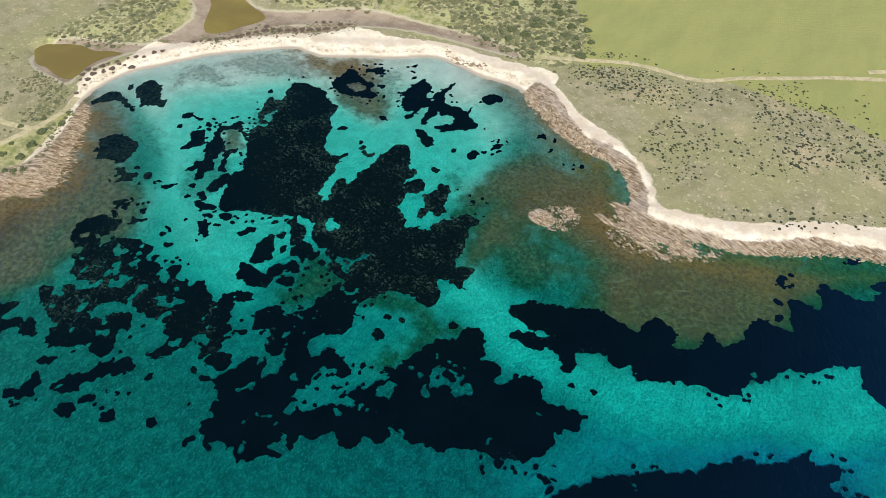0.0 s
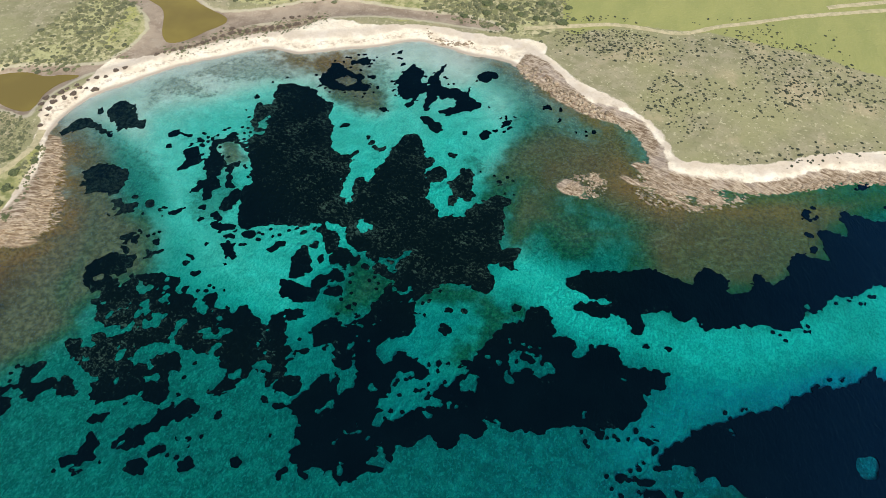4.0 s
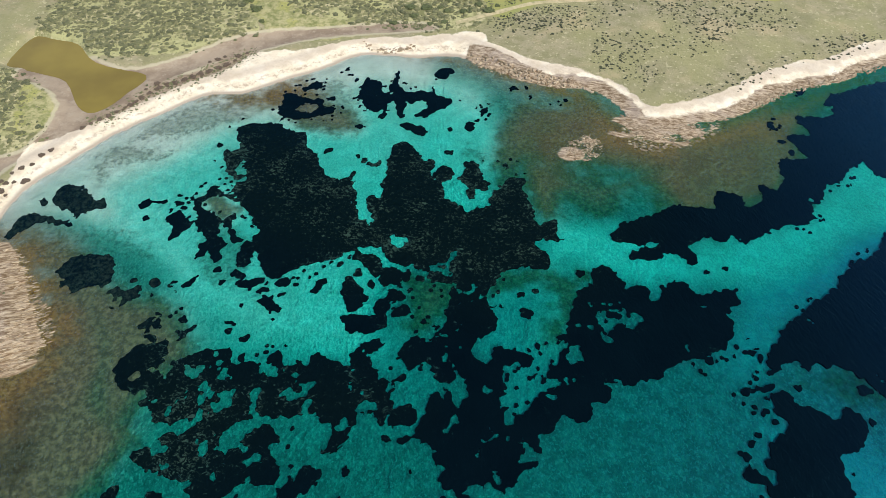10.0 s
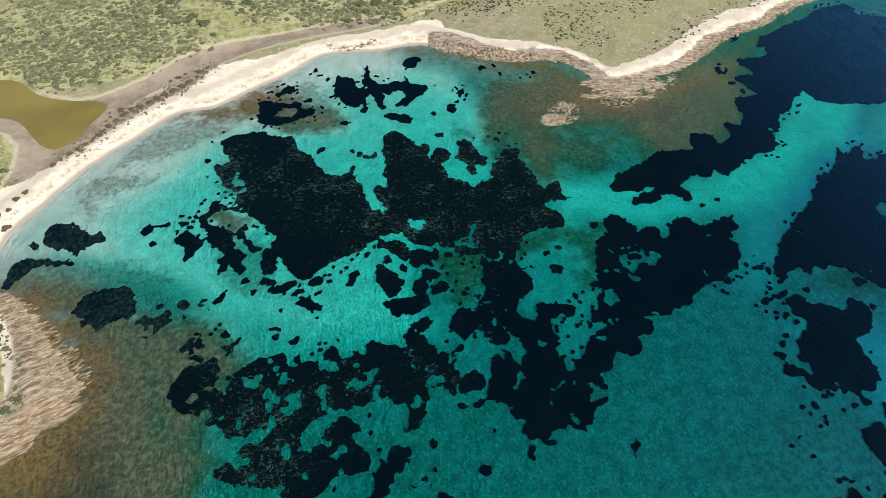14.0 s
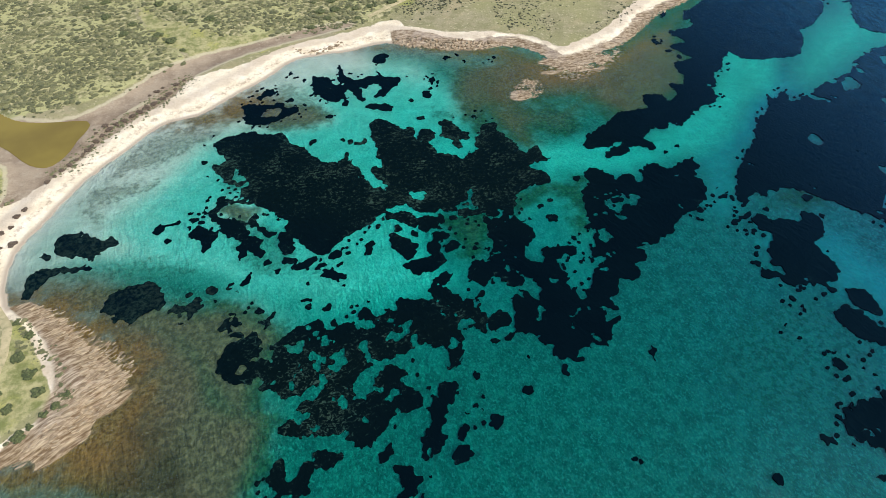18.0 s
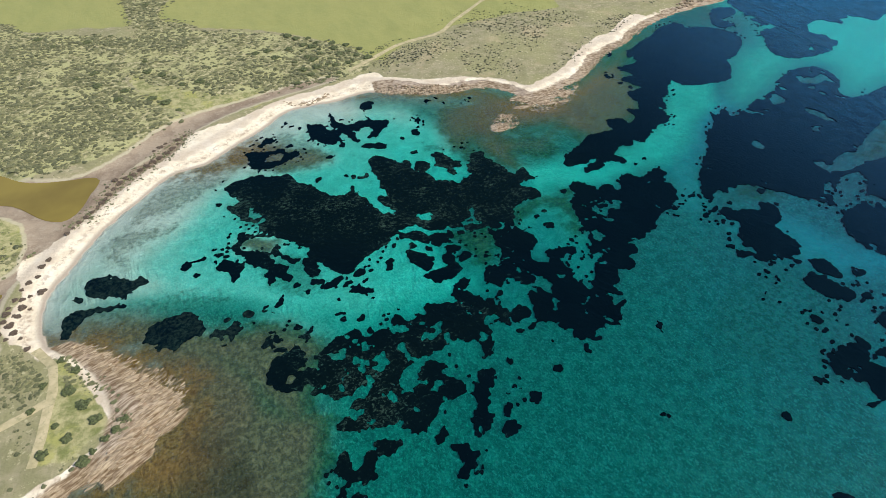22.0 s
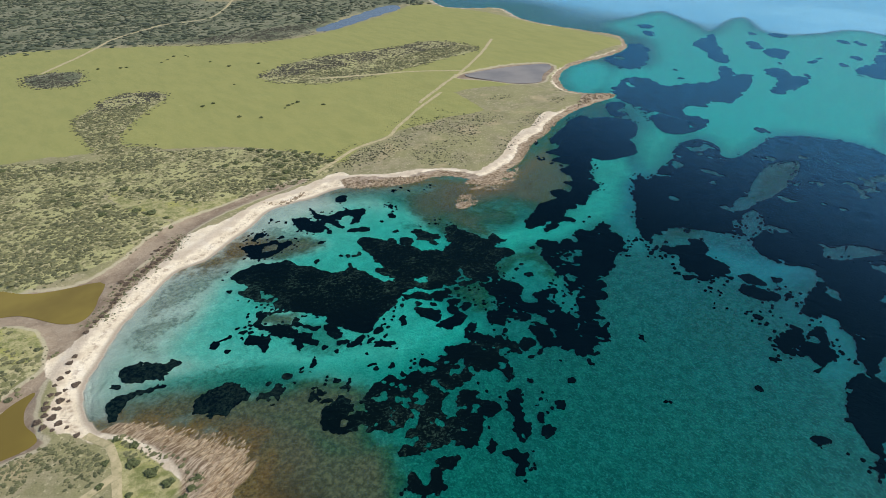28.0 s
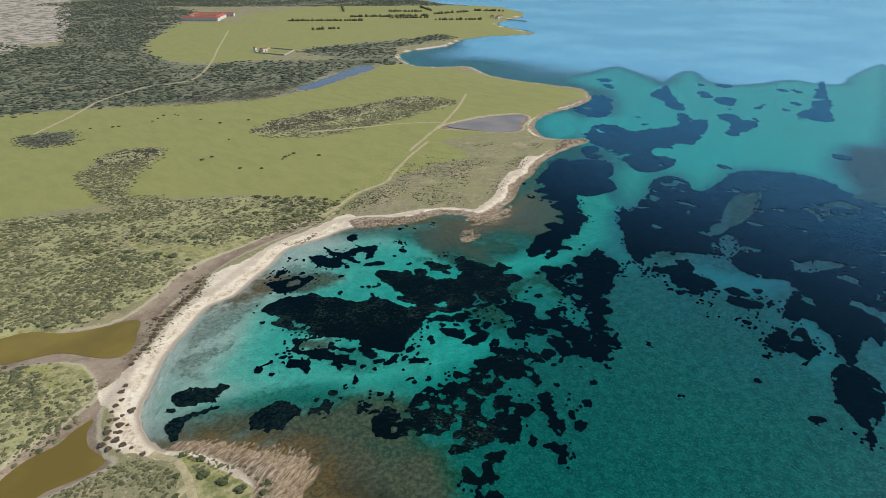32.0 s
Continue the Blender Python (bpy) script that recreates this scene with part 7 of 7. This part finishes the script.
# ---- bushes that stand alone ----
def bush(name, label, seed, leaf, group):
    rng = np.random.default_rng(seed)
    base = tagged(new(name), label, "bush", group)
    bm = bmesh.new()
    bmesh.ops.create_cone(bm, segments=6, radius1=0.10, radius2=0.05, depth=0.5, matrix=Matrix.Translation((0, 0, 0.2)))
    part("trunk", bm, BARK, base)
    for k in range(3):
        bm = bmesh.new()
        w = k * 2.1 + rng.uniform(0, 0.6)
        c = Vector((math.cos(w) * 0.38, math.sin(w) * 0.38, 0.34 + rng.uniform(-0.04, 0.08)))
        for q in range(26):
            d = Vector(rng.normal(size=3)).normalized()
            d.z = abs(d.z) * 0.75 - 0.12
            r = rng.uniform(0.13, 0.24)
            made = bmesh.ops.create_icosphere(bm, subdivisions=1, radius=r, matrix=Matrix.Translation(c + d * rng.uniform(0.28, 0.56)))
            for v in made["verts"]:
                v.co += Vector(rng.uniform(-0.05, 0.05, 3))
        core = bmesh.ops.create_icosphere(bm, subdivisions=1, radius=0.48, matrix=Matrix.Translation(c))
        for v in core["verts"]:
            v.co.z = max(v.co.z * 0.85, 0.02)
        part("foliage", bm, leaf, base)
    return base


def planted(proto, places, seed, small, large, squash=0.75):
    rng = np.random.default_rng(seed)
    for k, (x, y) in enumerate(places):
        r = rng.uniform(small, large)
        z = float(on_ground(np.array([x]), np.array([y]))[0]) - 0.05
        ob = proto[k % len(proto)]
        if k >= len(proto):
            ob = copy_thing(ob, pose(x, y, z, 0, 0, rng.uniform(0, 360)))
        else:
            ob.matrix_basis = pose(x, y, z, 0, 0, rng.uniform(0, 360))
        ob.scale = (r, r * rng.uniform(0.85, 1.15), r * squash)


JUNIPERS = [(4.0, 211.5), (10.1, 208.0), (-1.7, 211.4), (14.6, 203.1), (18.5, 197.4), (15.5, 192.2), (12.5, 189.5), (18.9, 188.6), (21.9, 191.7), (10.1, 187.9),
            (4.6, 188.2), (-3.7, 206.4), (3.1, 204.2), (9.1, 196.6), (4.6, 194.5), (8.9, 202.3), (-3.7, 199.7), (-8.2, 210.4), (2.3, 217.3), (3.7, 181.7),
            (13.6, 197.0), (-2.8, 189.6), (-6.8, 184.8), (-1.1, 180.5), (-13.5, 180.8)]
planted([bush("juniper_bush", "large dark green rounded juniper bush beside a field edge", 50 + k, LEAVES, "junipers by the field") for k in range(3)], JUNIPERS, 61, 1.0, 2.1, 0.5)
EDGE = [(-64.3, 215.4), (-59.5, 209.8), (-55.5, 204.8), (-47.3, 197.2), (-45.0, 193.3), (-64.0, 226.0), (-53.8, 197.8), (-21.9, 212.3), (-16.8, 212.5), (-15.6, 204.7), (-5.1, 223.7), (-2.5, 219.6), (1.2, 208.1), (2.1, 200.3), (-2.2, 196.1), (1.9, 190.1), (-9.4, 197.3), (-8.3, 190.0), (-65.6, 191.5), (-61.5, 186.2), (-58.0, 178.8), (-73.9, 202.3), (-76.9, 196.1), (-83.4, 222.9), (-89.8, 221.1), (-82.9, 210.9), (-84.0, 256.0), (-97.1, 257.5), (-102.9, 268.3), (-74.5, 258.7), (-33.7, 342.4), (-32.4, 326.3), (-56.0, 290.6)]
planted([bush("mastic_shrub", "spreading dark mastic shrub in pale dry scrub", 55 + k, LEAVES, "shrubs beside the pasture") for k in range(3)], EDGE, 66, 1.1, 2.4, 0.45)
DUNE = [(-103.4, 111.8), (-104.5, 108.3), (-106.6, 106.7), (-108.1, 104.7), (-106.4, 101.7), (-109.6, 101.5), (-108.0, 98.1), (-111.0, 99.0), (-109.8, 96.0), (-112.0, 94.6),
        (-110.6, 92.8), (-108.9, 95.4), (-112.9, 90.5), (-111.3, 88.4), (-113.8, 93.3), (-106.5, 97.1), (-103.8, 102.4), (-107.0, 83.6), (-108.4, 87.6), (-111.4, 97.0),
        (-109.8, 90.0), (-101.8, 113.9), (-108.1, 101.0)]
TWIGGY = leaf_material("dry_twigs", (0.07, 0.045, 0.032), (0.13, 0.095, 0.06), (0.20, 0.15, 0.11))
planted([bush("dune_bush", "low brown dune bush on white sand behind the beach", 70 + k, TWIGGY, "dune bushes") for k in range(3)], DUNE, 62, 0.55, 1.3, 0.5)
FRINGE = [(-85.3, 138.0), (-86.4, 135.6), (-83.4, 140.3), (-81.5, 142.7), (-79.3, 143.7), (-77.0, 144.8), (-75.0, 147.2), (-72.7, 148.3), (-70.4, 149.4), (-68.3, 151.9),
          (-65.9, 153.1), (-63.7, 155.7), (-69.8, 156.4), (-67.4, 157.6), (-87.7, 134.5), (-88.7, 132.2), (-90.0, 131.2), (-91.8, 129.0), (-93.7, 127.6), (-95.4, 125.5),
          (-97.1, 123.4), (-61.6, 159.9), (-59.2, 161.7), (-85.3, 141.8), (-82.7, 144.6)]
planted([bush("pond_bush", "grey-brown saltbush between a muddy pond and the beach", 80 + k, TWIGGY, "bushes along the pond") for k in range(3)], FRINGE + [(x + 1.6, y + 1.9) for x, y in FRINGE[:21]], 63, 0.55, 1.2, 0.6)
LONE = [(38.2, 273.8), (41.7, 275.2), (45.4, 276.3), (34.8, 270.9), (62.8, 372.8), (17.6, 264.0), (8.6, 272.5), (5.6, 304.5), (-1.0, 303.0), (29.8, 334.0),
        (43.9, 379.3), (37.4, 399.1), (15.5, 424.6), (21.8, 430.6), (29.5, 428.2), (29.7, 423.1), (9.4, 418.8), (-17.0, 421.8), (-13.5, 420.7), (-30.2, 428.0), (55.0, 262.6)]
planted([bush("field_bush", "small dark bush alone in a green pasture", 90 + k, LEAVES, "bushes in the pasture") for k in range(2)], LONE, 64, 0.8, 1.5)
HEATH = [(-88.5, 53.5), (-90.5, 51.5), (-92.5, 50.3), (-95, 48.5), (-97, 47.2), (-94, 56), (-96, 61), (-98.5, 66), (-97, 71.5), (-100, 76), (-101.5, 58), (-104, 52), (-103.5, 70), (-99.5, 54), (-106, 64)]
planted([bush("mastic_bush", "dense green mastic bush on the grassy headland", 95 + k, LEAVES, "bushes on the headland") for k in range(3)], HEATH, 65, 0.9, 1.7, 0.6)


# ---- farmhouse, long red-roofed buildings, pier, hedges ----
def box(bm, x0, x1, y0, y1, z0, z1):
    made = bmesh.ops.create_cube(bm, size=1, matrix=Matrix.Translation(((x0 + x1) / 2, (y0 + y1) / 2, (z0 + z1) / 2)) @ Matrix.Diagonal((x1 - x0, y1 - y0, z1 - z0, 1)))
    return made


def gable(bm, x0, x1, y0, y1, z, rise):
    mid = (y0 + y1) / 2
    v = [bm.verts.new(p) for p in ((x0, y0, z), (x1, y0, z), (x1, y1, z), (x0, y1, z), (x0, mid, z + rise), (x1, mid, z + rise))]
    for f in ((0, 1, 5, 4), (2, 3, 4, 5), (0, 4, 3), (1, 2, 5), (0, 3, 2, 1)):
        bm.faces.new([v[k] for k in f])


def house(name, label, x, y, turn, long, deep, high, rise, bays, group=""):
    z = float(on_ground(np.array([x]), np.array([y]))[0])
    base = tagged(new(name), label, "building", group)
    base.matrix_basis = pose(x, y, z, 0, 0, turn)
    bm = bmesh.new()
    box(bm, -long / 2, long / 2, -deep / 2, deep / 2, -0.5, high)
    wall = part("wall", bm, WHITEWASH, base)
    bm = bmesh.new()
    gable(bm, -long / 2 - 0.4, long / 2 + 0.4, -deep / 2 - 0.4, deep / 2 + 0.4, high + 0.004, rise)
    part("roof", bm, ROOF_TILE, base)
    for k in range(bays):
        cx = (k + 0.5) * long / bays - long / 2
        for side in (-1, 1):
            bm = bmesh.new()
            tall = k == bays // 2 and side < 0
            box(bm, cx - 0.5, cx + 0.5, side * deep / 2 - 0.06, side * deep / 2 + 0.06, 0.0 if tall else 1.0, 2.1)
            part("door" if tall else "window", bm, SHADE, wall)
    return base


house("farmhouse", "small whitewashed farmhouse in a walled yard", 236, 685, 20, 9, 5.5, 3.6, 1.4, 3)
tower = house("outbuilding", "narrow whitewashed outbuilding beside a farmhouse", 227, 690, 20, 3.5, 3.5, 5.2, 0.9, 1)
yard = tagged(new("yard_wall"), "low pale dry-stone wall round a farmyard", "wall")
CORNERS = [(222, 681), (238, 637), (268, 666), (256, 706)]
for k in range(4):
    (ax, ay), (bx, by) = CORNERS[k], CORNERS[(k + 1) % 4]
    bm = bmesh.new()
    n = math.hypot(bx - ax, by - ay)
    box(bm, -n / 2, n / 2, -0.35, 0.35, -0.4, 1.3)
    seg = part("wall_run", bm, DRYSTONE, yard)
    gz = float(on_ground(np.array([(ax + bx) / 2]), np.array([(ay + by) / 2]))[0])
    seg.matrix_local = pose((ax + bx) / 2, (ay + by) / 2, gz, 0, 0, math.degrees(math.atan2(by - ay, bx - ax)))
for dx, dy, turn, long in ((332, 1117, -53, 74), (370, 1120, 53, 70), (348, 1183, 53, 80), (386, 1175, -40, 72), (360, 1150, -48, 50)):
    house("barrack", "long low building with a red tiled roof far behind fields", dx, dy, turn, long, 9, 5.5, 2.4, 9, "red-roofed compound")
for dx, dy, turn in ((747, 762, 30), (770, 776, -20), (758, 785, 50)):
    house("harbour_shed", "small white harbour shed at the root of a pier", dx, dy, turn, 9, 6, 3.5, 1.2, 2, "harbour sheds")
pier = tagged(new("pier"), "long grey concrete pier reaching into the sea", "pier")
pier.matrix_basis = pose(758, 738, 0, 0, 0, -88)
bm = bmesh.new()
box(bm, -38, 38, -2.2, 2.2, 0.9, 1.6)
part("deck", bm, CONCRETE, pier)
for k in range(12):
    for side in (-1.6, 1.6):
        bm = bmesh.new()
        bmesh.ops.create_cone(bm, cap_ends=True, segments=8, radius1=0.35, radius2=0.35, depth=5.4, matrix=Matrix.Translation((-34 + k * 6.2, side, -1.8)))
        part("pile", bm, CONCRETE, pier)


def hedge(x0, y0, x1, y1, seed):
    rng = np.random.default_rng(seed)
    n = max(4, int(math.hypot(x1 - x0, y1 - y0) / 4))
    base = tagged(new("hedge"), "dark windbreak hedge between pale green fields", "hedge", "field hedges")
    mx, my = (x0 + x1) / 2, (y0 + y1) / 2
    gz = float(on_ground(np.array([mx]), np.array([my]))[0])
    base.location = (mx, my, gz)
    bm = bmesh.new()
    for k in range(n):
        s = (k + rng.uniform(-0.3, 0.3)) / (n - 1)
        if rng.random() < 0.12:
            continue
        r = rng.uniform(1.6, 3.0)
        made = bmesh.ops.create_icosphere(bm, subdivisions=2, radius=r, matrix=Matrix.Translation((x0 + (x1 - x0) * s - mx, y0 + (y1 - y0) * s - my, r * 0.7)))
        for v in made["verts"]:
            v.co += Vector(rng.uniform(-0.35, 0.35, 3))
    part("foliage", bm, MAQUIS, base)
    bm = bmesh.new()
    for k in range(0, n, 2):
        s = k / (n - 1)
        bmesh.ops.create_cone(bm, segments=5, radius1=0.25, radius2=0.15, depth=1.6, matrix=Matrix.Translation((x0 + (x1 - x0) * s - mx, y0 + (y1 - y0) * s - my, 0.4)))
    part("stems", bm, BARK, base)


for k, ends in enumerate(((445, 998, 545, 910), (568, 979, 614, 947), (689, 1012, 734, 965), (607, 906, 666, 861), (720, 906, 803, 893), (830, 904, 861, 852), (798, 1041, 760, 960), (676, 1169, 620, 1080), (646, 822, 711, 770), (406, 847, 443, 832), (610, 936, 687, 888))):
    hedge(*ends, 200 + k)
